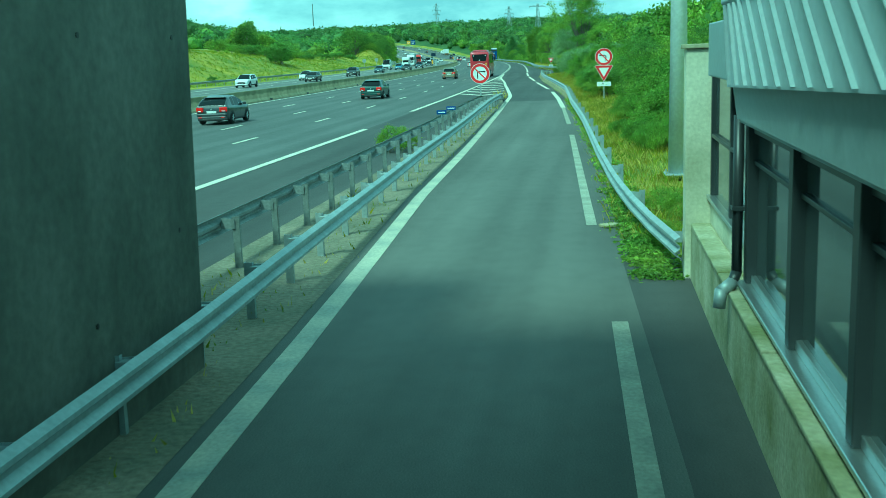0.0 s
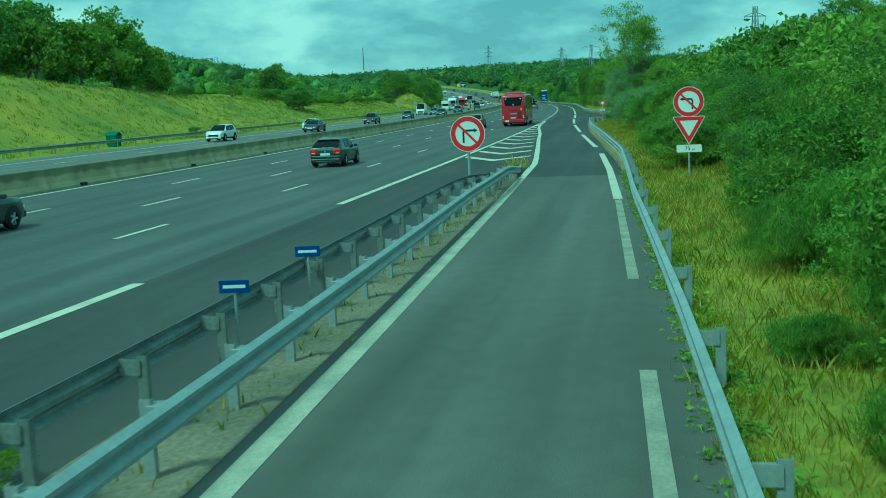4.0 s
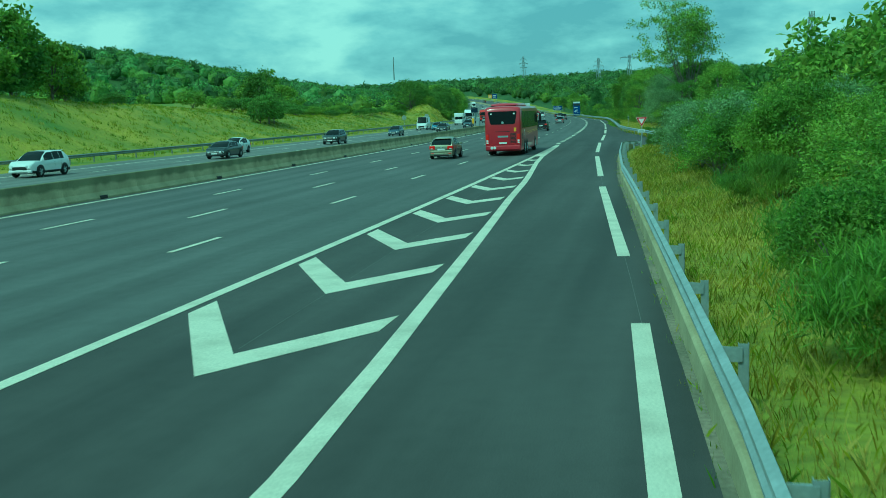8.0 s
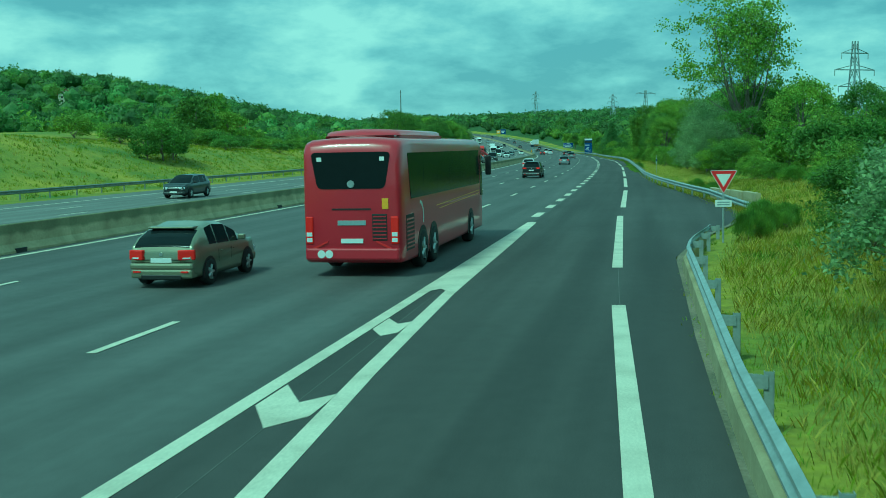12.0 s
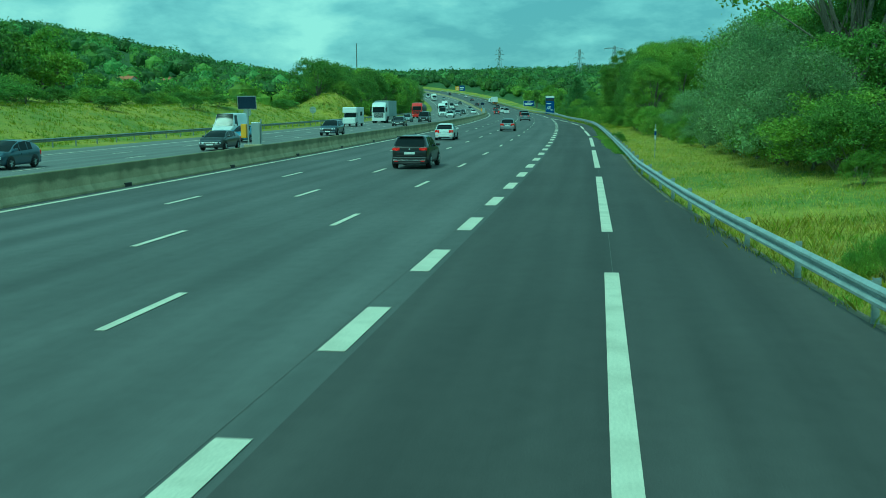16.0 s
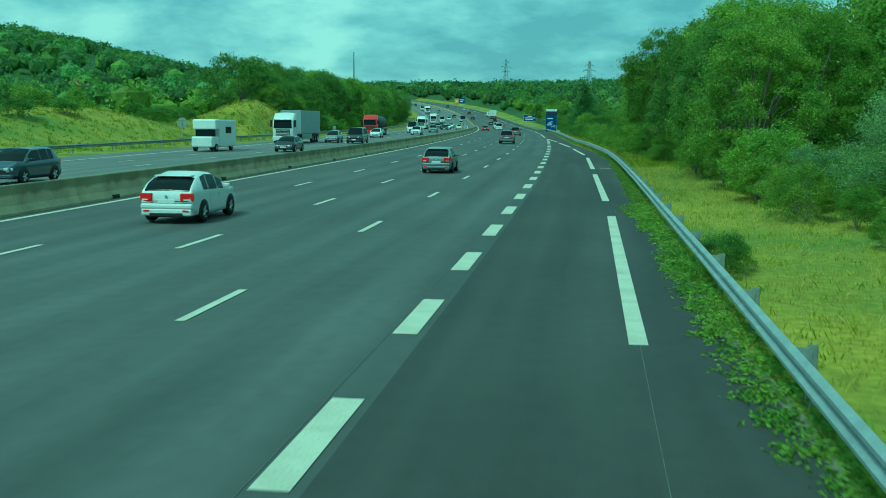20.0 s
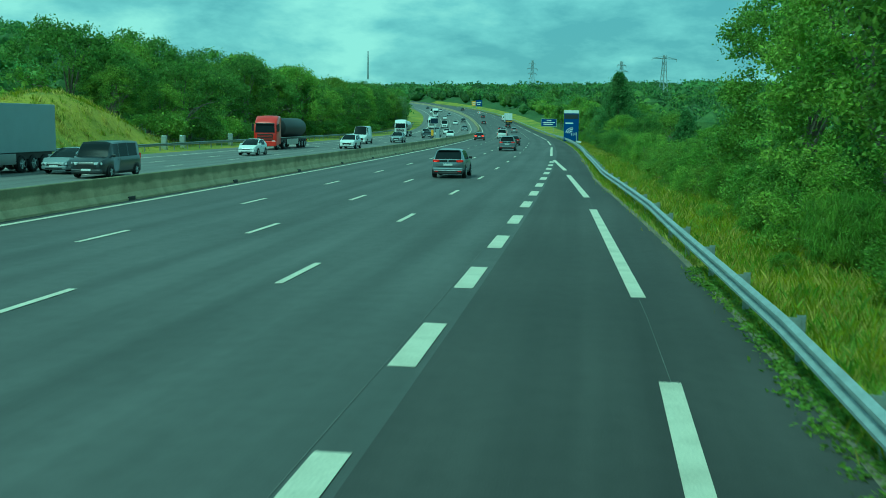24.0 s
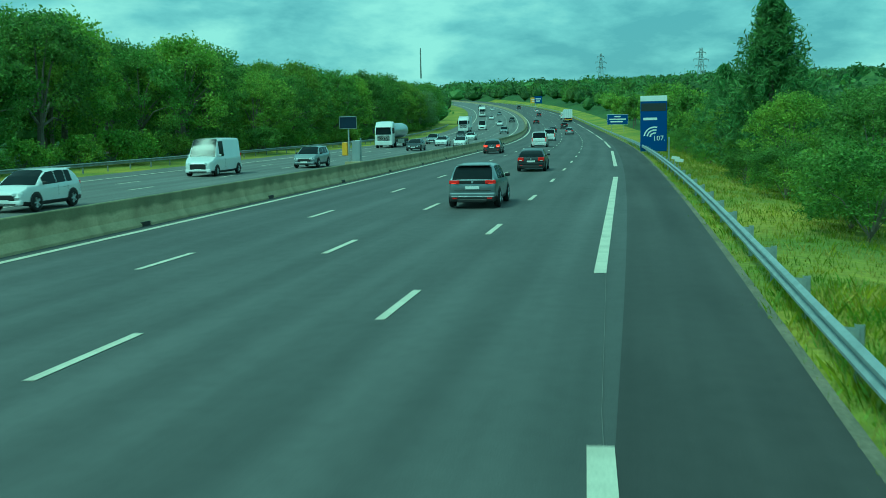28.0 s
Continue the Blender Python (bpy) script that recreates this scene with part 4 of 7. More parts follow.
for i, r in enumerate((0.45, 0.75, 1.05)):
    bm = bmesh.new()
    aa = np.linspace(0.42 * math.pi, 0.95 * math.pi, 12)
    plate(bm, [(0.1 + (r + 0.07) * math.cos(a), -0.012, 1.85 + (r + 0.07) * math.sin(a)) for a in aa] + [(0.1 + (r - 0.07) * math.cos(a), -0.012, 1.85 + (r - 0.07) * math.sin(a)) for a in aa[::-1]], 0.012, (0, 1, 0))
    part("wave_mark", bm, M_WHITE, totem)
words("107.", 0.72, M_WHITE, pose(0.55, -0.008, 1.75), totem)
part("foot", boxed(-0.9, 0.9, 0.05, 0.3, -0.4, 0.46, bev=0.02), M_WHITE, totem)

blue_sign = thing("direction_sign", "blue motorway direction sign with white lettering bars on two posts", "road sign", m=at(560, 9.2, 0.0, -2), group="road signs")
part("panel", boxed(-2.3, 2.3, 0, 0.06, 1.7, 3.9, bev=0.02), M_BLUE, blue_sign)
part("border", boxed(-2.36, 2.36, 0.02, 0.07, 1.64, 3.96, bev=0.02), M_WHITE, blue_sign)
for x0, x1, z in ((-0.7, 0.7, 3.45), (-1.9, 1.9, 2.85), (-1.6, 1.2, 2.3)):
    part("text_bar", boxed(x0, x1, -0.01, 0.0, z - 0.14, z + 0.14), M_WHITE, blue_sign)
for x in (-1.4, 1.4):
    part("post", rods(((x, 0.12, -0.4), (x, 0.12, 3.8), 0.06), n=8), M_STEEL, blue_sign)


def far_panel(s, d, w, h, z0, label, material=None):
    g = thing("direction_sign", label, "road sign", m=at(s, d), group="road signs")
    part("panel", boxed(-w / 2, w / 2, 0, 0.08, z0, z0 + h, bev=0.02), material or M_BLUE, g)
    part("text_bar", boxed(-w * 0.36, w * 0.36, -0.012, 0.0, z0 + h * 0.55, z0 + h * 0.7), M_WHITE, g)
    part("text_bar", boxed(-w * 0.3, w * 0.2, -0.012, 0.0, z0 + h * 0.25, z0 + h * 0.4), M_WHITE, g)
    for x in (-w * 0.35, w * 0.35):
        part("post", rods(((x, 0.12, -0.3), (x, 0.12, z0 + h), 0.09), n=8), M_STEEL, g)


far_panel(905, -12.0 + 20.5, 4.2, 4.0, 2.2, "distant blue motorway sign on posts")
far_panel(930, 4.5 + 4.0, 3.2, 3.2, 2.0, "distant yellow works sign on posts", M_AMBER)
far_panel(1120, -37, 4.2, 3.4, 4.0, "distant blue sign high above the road")


def solar_station(s, d, label):
    g = thing("solar_station", label, "traffic counter", m=at(s, d), group="solar traffic stations")
    part("mast", rods(((0, 0, 0.0), (0, 0, 3.1), 0.05), n=10), M_STEEL, g)
    p = part("solar_panel", boxed(-0.5, 0.5, -0.03, 0.03, -0.34, 0.34, bev=0.01), M_CELL, g, "dark solar panel in a pale frame", m=pose(0, -0.08, 3.35, 8, 0, 12))
    for a in ((-0.53, -0.5, -0.36, 0.36), (0.5, 0.53, -0.36, 0.36), (-0.53, 0.53, 0.34, 0.38), (-0.53, 0.53, -0.38, -0.34)):
        part("frame", boxed(a[0], a[1], -0.04, 0.04, a[2], a[3]), M_ALU, p)
    part("cabinet", boxed(0.18, 0.68, 0.0, 0.35, 0.95, 2.25, bev=0.02), M_ALU, g, "grey equipment cabinet")
    part("side_post", rods(((0.72, 0.1, 0), (0.72, 0.1, 2.4), 0.045), n=8), M_STEEL, g)
    part("amber_box", boxed(-0.42, -0.1, -0.1, 0.2, 1.35, 2.15, bev=0.03), M_AMBER, g, "yellow warning housing")
    part("foot", boxed(-0.25, 0.8, -0.15, 0.4, 0.0, 0.98, bev=0.02), M_CONCRETE, g)


solar_station(159.2, -12.75, "solar-powered counter with yellow housing behind the barrier")
solar_station(382, -12.75, "solar-powered counter with yellow housing behind the barrier")


def back_sign(s, d, h, r, label):
    g = thing("road_sign", label, "road sign", m=at(s, d, ground_z(s, d) - rise(s)), group="road signs")
    part("sign_plate", plate(bmesh.new(), disc(r), 0.03, (0, 1, 0)), M_ALU, g, "grey back of a round plate", m=pose(0, 0, h))
    for z in (-r * 0.4, r * 0.4):
        part("rail", boxed(-r * 0.85, r * 0.85, -0.03, 0.0, z - 0.03, z + 0.03), M_STEEL, g, m=pose(0, 0, h))
    part("post", rods(((0, -0.06, -0.4), (0, -0.06, h + r * 0.5), 0.045), n=8), M_STEEL, g)


back_sign(240, -38.2, 2.35, 0.55, "round sign for oncoming traffic seen from behind")
back_sign(282, -38.6, 2.2, 0.6, "round sign for oncoming traffic seen from behind")
mk = thing("marker_post", "thin pale marker post with a blue band in the verge", "marker post", m=at(163.5, 10.4, 0.05, 0, 3))
part("post", boxed(-0.02, 0.02, -0.02, 0.02, -0.2, 1.9), M_STEEL, mk)
part("plate", boxed(-0.055, 0.055, -0.03, -0.02, 1.0, 1.62, bev=0.005), M_POST, mk)
part("blue_band", boxed(-0.055, 0.055, -0.034, -0.03, 1.25, 1.5), M_BLUE, mk)
mk = thing("marker_post", "tall pale distance marker post by the rail", "marker post", m=at(398, 7.25, -0.1))
part("post", boxed(-0.06, 0.06, -0.03, 0.03, -0.3, 2.0, bev=0.01), M_ALU, mk)
for s in (372, 376):
    mk = thing("road_sign", "small white plate standing askew behind the rail", "road sign", m=at(s + 14, 7.2, 0.2, 0), group="small plates")
    part("plate", boxed(-0.26, 0.26, 0, 0.02, 0.35, 0.56, bev=0.006), M_WHITE, mk, m=pose(0, 0, 0, 0, 8, 0))
    part("post", rods(((0, 0.04, -0.4), (0, 0.04, 0.5), 0.03), n=6), M_STEEL, mk)
for s in (345, 350.5, 368):
    mk = thing("cabinet", "pale roadside cabinet beyond the opposite guard rail", "cabinet", m=at(s, -37.3, 0.1), group="roadside cabinets")
    part("body", boxed(-0.28, 0.28, -0.2, 0.2, -0.3, 1.35, bev=0.02), M_ALU, mk)
    part("door", boxed(-0.23, 0.23, -0.215, -0.2, 0.15, 1.25, bev=0.004), M_STEEL, mk)
mk = thing("road_sign", "small red and white no-entry sign near the mound", "road sign", m=at(326, -43.5, 0.9), group="road signs")
part("sign_plate", boxed(-0.45, 0.45, 0, 0.03, 1.2, 1.9, bev=0.01), M_RED, mk)
part("white_bar", boxed(-0.32, 0.32, -0.008, 0.0, 1.48, 1.62), M_WHITE, mk)
part("post", rods(((0, 0.05, -0.6), (0, 0.05, 1.8), 0.035), n=8), M_STEEL, mk)

grit_bin = thing("grit_bin", "dark green plastic grit bin beside the opposite carriageway", "bin", m=at(58, -37.1, 0.1, -8))
bm = bmesh.new()
foot = [bm.verts.new((x, y, -0.1)) for x, y in ((-0.5, -0.4), (0.5, -0.4), (0.5, 0.4), (-0.5, 0.4))]
brim = [bm.verts.new((x, y, 0.95)) for x, y in ((-0.6, -0.5), (0.6, -0.5), (0.6, 0.5), (-0.6, 0.5))]
bm.faces.new(foot[::-1])
bm.faces.new(brim)
for i in range(4):
    bm.faces.new((foot[i], foot[(i + 1) % 4], brim[(i + 1) % 4], brim[i]))
M_BIN = mat("green_plastic", (0.02, 0.16, 0.09), 0.5, 0.15, 1.5, 20.0)
part("body", bm, M_BIN, grit_bin)
bm = bmesh.new()
plate(bm, [(-0.64, -0.54, 0.95), (0.64, -0.54, 0.95), (0.64, 0.0, 1.3), (-0.64, 0.0, 1.3)], 0.04, (0, -0.5, 1))
plate(bm, [(-0.64, 0.0, 1.3), (0.64, 0.0, 1.3), (0.64, 0.54, 0.95), (-0.64, 0.54, 0.95)], 0.04, (0, 0.5, 1))
part("lid", bm, M_BIN, grit_bin, "gabled lid")

# fence at the wood's edge
fence = thing("field_fence", "grey wooden field fence with wire at the wood's edge", "fence")
for i in range(12):
    s = 196 + 3.2 * i
    d = 15.5 + 0.02 * i
    part("post", rods(((0, 0, -0.3), (0.03, 0, 1.15), 0.06, 0.05), n=8), M_BARK, fence, m=at(s, d + 3.4, ground_z(s, d + 3.4)))
wires = bmesh.new()
for z in (0.4, 0.75, 1.05):
    for i in range(11):
        a, b = 196 + 3.2 * i, 199.2 + 3.2 * i
        da, db = 18.9 + 0.02 * i, 18.92 + 0.02 * i
        rod(wires, P(a, da, ground_z(a, da) + z), P(b, db, ground_z(b, db) + z), 0.006, n=4)
part("wire", wires, M_STEEL, fence)


# ---- pylons, mast and houses on the hills ----
def pylon(s, d, base, h, label, flat=False):
    g = thing("pylon", label, "pylon", m=at(s, d, base, 25), group="pylons")
    bm = bmesh.new()
    w, lv = h * 0.065, 9
    top = 0.6
    ring_at = lambda k: (w * (1 - k) ** 1.3 + top, h * k)
    r = 0.16 + h * 0.0022
    for i in range(lv):
        (wa, za), (wb, zb) = ring_at(i / lv), ring_at((i + 1) / lv)
        for sx, sy in ((1, 1), (1, -1), (-1, -1), (-1, 1)):
            rod(bm, (sx * wa, sy * wa, za), (sx * wb, sy * wb, zb), r, n=4)
            tx, ty = -sy, sx
            rod(bm, (sx * wa, sy * wa, za), (tx * wb, ty * wb, zb), r * 0.6, n=4)
    part("tower", bm, M_STEEL, g)
    for zk, ln in ((0.62, 0.17), (0.76, 0.21), (0.9, 0.14)) if not flat else ((0.93, 0.3),):
        arm = bmesh.new()
        z = h * zk
        for sx in (1, -1):
            rod(arm, (0, 0, z), (sx * h * ln, 0, z), r * 0.8, n=4)
            rod(arm, (0, 0, z + h * 0.045), (sx * h * ln, 0, z), r * 0.6, n=4)
            rod(arm, (sx * h * ln, 0, z), (sx * h * ln, 0, z - h * 0.05), r * 0.8, n=4)
        part("crossarm", arm, M_STEEL, g)


for s, d, top in ((420, 98, 37), (840, 230, 46), (880, 120, 46), (1040, 140, 52), (1480, 210, 80)):
    base = ground_z(s, d) - 1
    pylon(s, d, base - rise(s), max(20.0, top - base), "lattice steel power pylon beyond the woods", flat=(s in (840, 880)))
mast = thing("radio_mast", "thin dark radio mast on the far hill", "mast", m=at(1250, 24 - 60, 20))
part("shaft", rods(((0, 0, 0), (0, 0, 26), 0.7, 0.45), n=8), M_RUST, mast)


def house(s, d, w, l, h, turn, label):
    z = ground_z(s, d) - rise(s)
    g = thing("house", label, "house", m=at(s, d, z, turn), group="houses on the hill")
    part("wall", boxed(-w / 2, w / 2, -l / 2, l / 2, -2, h, bev=0.05), M_WALL, g)
    bm = bmesh.new()
    o, k = 0.4, w * 0.32
    for sx in (1, -1):
        plate(bm, [(sx * (w / 2 + o), -l / 2 - o, h - 0.15), (sx * (w / 2 + o), l / 2 + o, h - 0.15), (0, l / 2 + o, h + k), (0, -l / 2 - o, h + k)], 0.18, (sx * k, 0, w / 2))
    part("roof", bm, M_TILE, g, "terracotta tiled roof")
    gb = bmesh.new()
    for y in (-l / 2, l / 2 - 0.1):
        plate(gb, [(-w / 2, y, h - 0.1), (w / 2, y, h - 0.1), (0, y, h + k - 0.1)], 0.1, (0, 1, 0))
    part("gable", gb, M_WALL, g)
    for x in (-w * 0.25, w * 0.25):
        for z0 in ((1.0, 3.6) if h > 5 else (1.0,)):
            win = part("window", boxed(x - 0.5, x + 0.5, -l / 2 - 0.02, -l / 2 + 0.05, z0, z0 + 1.3), M_GLASS, g)
            part("sill", boxed(x - 0.6, x + 0.6, -l / 2 - 0.1, -l / 2, z0 - 0.1, z0), M_WHITE, win)
    part("chimney", boxed(w * 0.1, w * 0.1 + 0.6, -0.3, 0.3, h, h + k + 0.9, bev=0.02), M_TILE, g)


for a in ((300, -104, 8, 10, 4.2, 20, "cream house with a tiled roof among trees"), (640, -165, 10, 13, 5.8, 10, "cream house with a terracotta roof on the hillside"), (655, -190, 9, 10, 5.6, 60, "pale house with a terracotta roof on the hillside"), (700, -178, 8, 12, 3.4, 35, "low pale house with a terracotta roof on the hillside"), (760, -300, 10, 12, 6, 15, "cream house high on the wooded hill"), (560, -280, 10, 12, 6, 5, "cream house high on the wooded hill")):
    house(*a)


# ---- vegetation ----
rng = np.random.default_rng(7)


def leaves(centres, size, stretch=1.6, flat=0.0, upright=0.0):
    """Diamond leaves at the centres, turned at random; returns vertices and faces."""
    n = len(centres)
    u = rng.normal(size=(n, 3))
    u[:, 2] = u[:, 2] * (1 - flat) + upright
    u /= np.linalg.norm(u, axis=1, keepdims=True)
    v = np.cross(u, rng.normal(size=(n, 3)))
    v /= np.linalg.norm(v, axis=1, keepdims=True)
    sz = (size * rng.uniform(0.6, 1.35, n))[:, None]
    bend = np.cross(u, v) * sz * 0.22
    pts = np.stack([centres - u * sz * stretch / 2, centres + v * sz / 2 + bend, centres + u * sz * stretch / 2, centres - v * sz / 2 + bend], 1).reshape(-1, 3)
    return pts, (np.arange(4 * n).reshape(-1, 4))


def mesh_np(name, verts, faces, materials, slots=None):
    me = bpy.data.meshes.new(name)
    me.from_pydata(verts.tolist() if hasattr(verts, "tolist") else verts, [], faces.tolist() if hasattr(faces, "tolist") else faces)
    for m in materials if isinstance(materials, (list, tuple)) else [materials]:
        me.materials.append(m)
    if slots is not None:
        me.polygons.foreach_set("material_index", slots)
    return me


def crown_points(n, r, h, z0, per, spread, lumps=7, hollow=0.55):
    """Leaf places in clusters within an uneven crown from z0 up to z0 + h."""
    lob = rng.normal(size=(lumps, 3))
    lob /= np.linalg.norm(lob, axis=1, keepdims=True)
    amp = rng.uniform(0.1, 0.45, lumps)
    w = rng.normal(size=(n, 3))
    w /= np.linalg.norm(w, axis=1, keepdims=True)
    w[:, 2] = np.where(w[:, 2] < -0.55, -w[:, 2], w[:, 2])
    k = rng.uniform(hollow, 1.0, n) ** 0.6
    k = k * (0.78 + (np.clip(w @ lob.T - 0.55, 0, 1) * amp * 2).sum(1))
    c = w * k[:, None] * np.array([r, r, h / 2]) + np.array([0, 0, z0 + h / 2])
    pts = np.repeat(c, per, axis=0) + rng.normal(size=(n * per, 3)) * spread * np.array([1, 1, 0.62])
    return c, pts


def limb_mesh(name, height, tips, r0, fork):
    bm = bmesh.new()
    base, top = Vector((0, 0, -0.4)), Vector((0.15 * rng.normal(), 0.15 * rng.normal(), fork))
    rod(bm, base, top, r0, r0 * 0.72, n=8)
    for t in tips:
        t = Vector(t)
        mid = top.lerp(t, 0.5) + Vector((0, 0, 0.12 * (t - top).length))
        rod(bm, top - Vector((0, 0, 0.15)), mid, r0 * 0.42, r0 * 0.25, n=5)
        rod(bm, mid, t, r0 * 0.25, r0 * 0.07, n=4)
    return finish(name, bm, M_BARK)


def tree_proto(h, r, z0, n, per, spread, size, material, fork, limbs, r0, stretch=1.6, hollow=0.55, upright=0.0):
    c, pts = crown_points(n, r, h - z0, z0, per, spread, hollow=hollow)
    v, f = leaves(pts, size, stretch, 0.0, upright)
    crown = mesh_np("crown", v, f, material)
    pick = c[rng.choice(len(c), limbs, replace=False)] * np.array([0.85, 0.85, 0.97])
    return crown, limb_mesh("trunk", h, pick, r0, fork)


def plant(name, proto, s, d, k, label, category, group, turn=None, dz=0.0, squash=1.0):
    z = ground_z(s, d) - rise(s) + dz
    g = thing(name, label, category, m=at(s, d, z - 0.05, float(rng.uniform(0, 360)) if turn is None else turn) @ Matrix.Diagonal((k, k, k * squash, 1)), group=group)
    part("crown" if category == "tree" else "foliage", proto[0], None, g)
    wood = part("trunk" if category == "tree" else "branchwork", proto[1], None, g)
    if category != "tree":
        tagged(wood, kind="stuff")
    return g


OAKS = [tree_proto(10, 4.1, 0.7, 66, 46, 0.62, 0.36, M_LEAF[i % 2], 2.6, 9, 0.26) for i in range(3)]
ASH = [tree_proto(12, 3.6, 1.0, 70, 42, 0.6, 0.34, M_LEAF[0], 3.2, 10, 0.24), tree_proto(12, 3.8, 0.6, 72, 42, 0.62, 0.36, M_LEAF[3], 3.0, 9, 0.26)]
WILLOW = tree_proto(5.5, 2.7, 0.1, 150, 130, 0.36, 0.056, M_LEAF[2], 0.6, 8, 0.12, 2.6)
FINE_OAKS = [tree_proto(10, 4.1, 0.4, 130, 70, 0.4, 0.15, M_LEAF[i % 2], 2.6, 9, 0.26, 1.7, 0.68) for i in range(2)] + [tree_proto(11, 3.9, 0.4, 130, 70, 0.4, 0.15, M_LEAF[3], 3.0, 9, 0.24, 1.7, 0.68)]
NEAR_OAKS = [tree_proto(10, 4.1, 0.4, 210, 170, 0.31, 0.09, M_LEAF[i], 2.6, 12, 0.26, 1.7, 0.72) for i in (0, 1, 3)]
FINE = [tree_proto(2.6, 1.7, -0.1, 84, 96, 0.17, 0.052, M_LEAF[i], 0.25, 9, 0.05, 1.9, 0.4) for i in (0, 3, 2, 1)]
FINE_BROOM = tree_proto(2.1, 1.5, -0.1, 84, 120, 0.2, 0.021, M_LEAF[3], 0.2, 10, 0.03, 13.0, 0.4, 1.9)
SHRUBS = [tree_proto(2.6, 1.7, -0.1, 40, 54, 0.3, 0.13, M_LEAF[i], 0.25, 9, 0.05, 1.8, 0.4) for i in (0, 3, 2, 1)]
BROOM = tree_proto(2.2, 1.5, -0.1, 40, 60, 0.3, 0.06, M_LEAF[3], 0.2, 10, 0.04, 8.0, 0.4, 1.6)

# the tall open poplar with bare limbs
pc, pp_ = crown_points(230, 5.6, 13.4, 4.0, 60, 0.5, lumps=8, hollow=0.08)
for q in (pc, pp_):
    q[:, :2] *= np.clip(0.5 + 0.085 * (q[:, 2:3] - 3.0), 0.5, 1.0)
pv, pf = leaves(pp_, 0.17)
pbm = bmesh.new()
rod(pbm, (0, 0, -0.4), (0.1, 0, 2.4), 0.3, 0.24, n=8)
for i in range(8):
    a = 2 * math.pi * i / 8 + float(rng.normal()) * 0.3
    lean = float(rng.uniform(0.12, 0.36))
    p, w_, z = Vector((0.1, 0, 2.2)), 0.15, 2.2
    for k in range(4):
        q = Vector((p.x + math.cos(a) * lean * 2.9 + float(rng.normal()) * 0.25, p.y + math.sin(a) * lean * 2.9 + float(rng.normal()) * 0.25, p.z + 2.9))
        rod(pbm, p, q, w_, w_ * 0.72, n=6)
        for m_ in range(3):
            near_ = pc[int(rng.choice(np.argsort(np.linalg.norm(pc - np.array(q), axis=1))[:14]))]
            rod(pbm, q, near_, w_ * 0.4, 0.012, n=4)
        p, w_ = q, w_ * 0.72
poplar = (mesh_np("crown", pv, pf, M_LEAF[0]), finish("trunk", pbm, M_BARK))
plant("tall_poplar", poplar, 152, 18.3, 0.98, "tall open poplar with pale limbs above the bushes", "tree", "roadside trees", 40)

# a pine: whorls of needles on a straight stem
def pine_proto(h, r):
    pts = []
    for i in range(26):
        z = h * (0.12 + 0.86 * i / 25)
        reach = r * (1 - i / 26.5) ** 0.8
        for j in range(7):
            a = 2 * math.pi * (j / 7 + 0.37 * i) + rng.normal() * 0.2
            ln = reach * rng.uniform(0.6, 1.1)
            for q in np.linspace(0.35, 1, 5):
                p = np.array([math.cos(a) * ln * q, math.sin(a) * ln * q, z + 0.35 * ln * q * q - 0.1 * ln])
                pts.append(p + rng.normal(size=(18, 3)) * 0.17)
    v, f = leaves(np.concatenate(pts), 0.085, 4.5)
    bm = bmesh.new()
    rod(bm, (0, 0, -0.4), (0, 0, h), 0.2, 0.03, n=8)
    return mesh_np("crown", v, f, M_LEAF[4]), finish("trunk", bm, M_BARK)


PINE = pine_proto(9.4, 3.9)
for s, d, k in ((384, 12.4, 1.14), (415, 13.0, 0.9), (430, 19, 0.8), (452, 17, 0.7), (372, 20, 0.8)):
    plant("pine_tree", PINE, s, d, k, "dark green pine with upright pale shoots", "tree", "roadside trees")

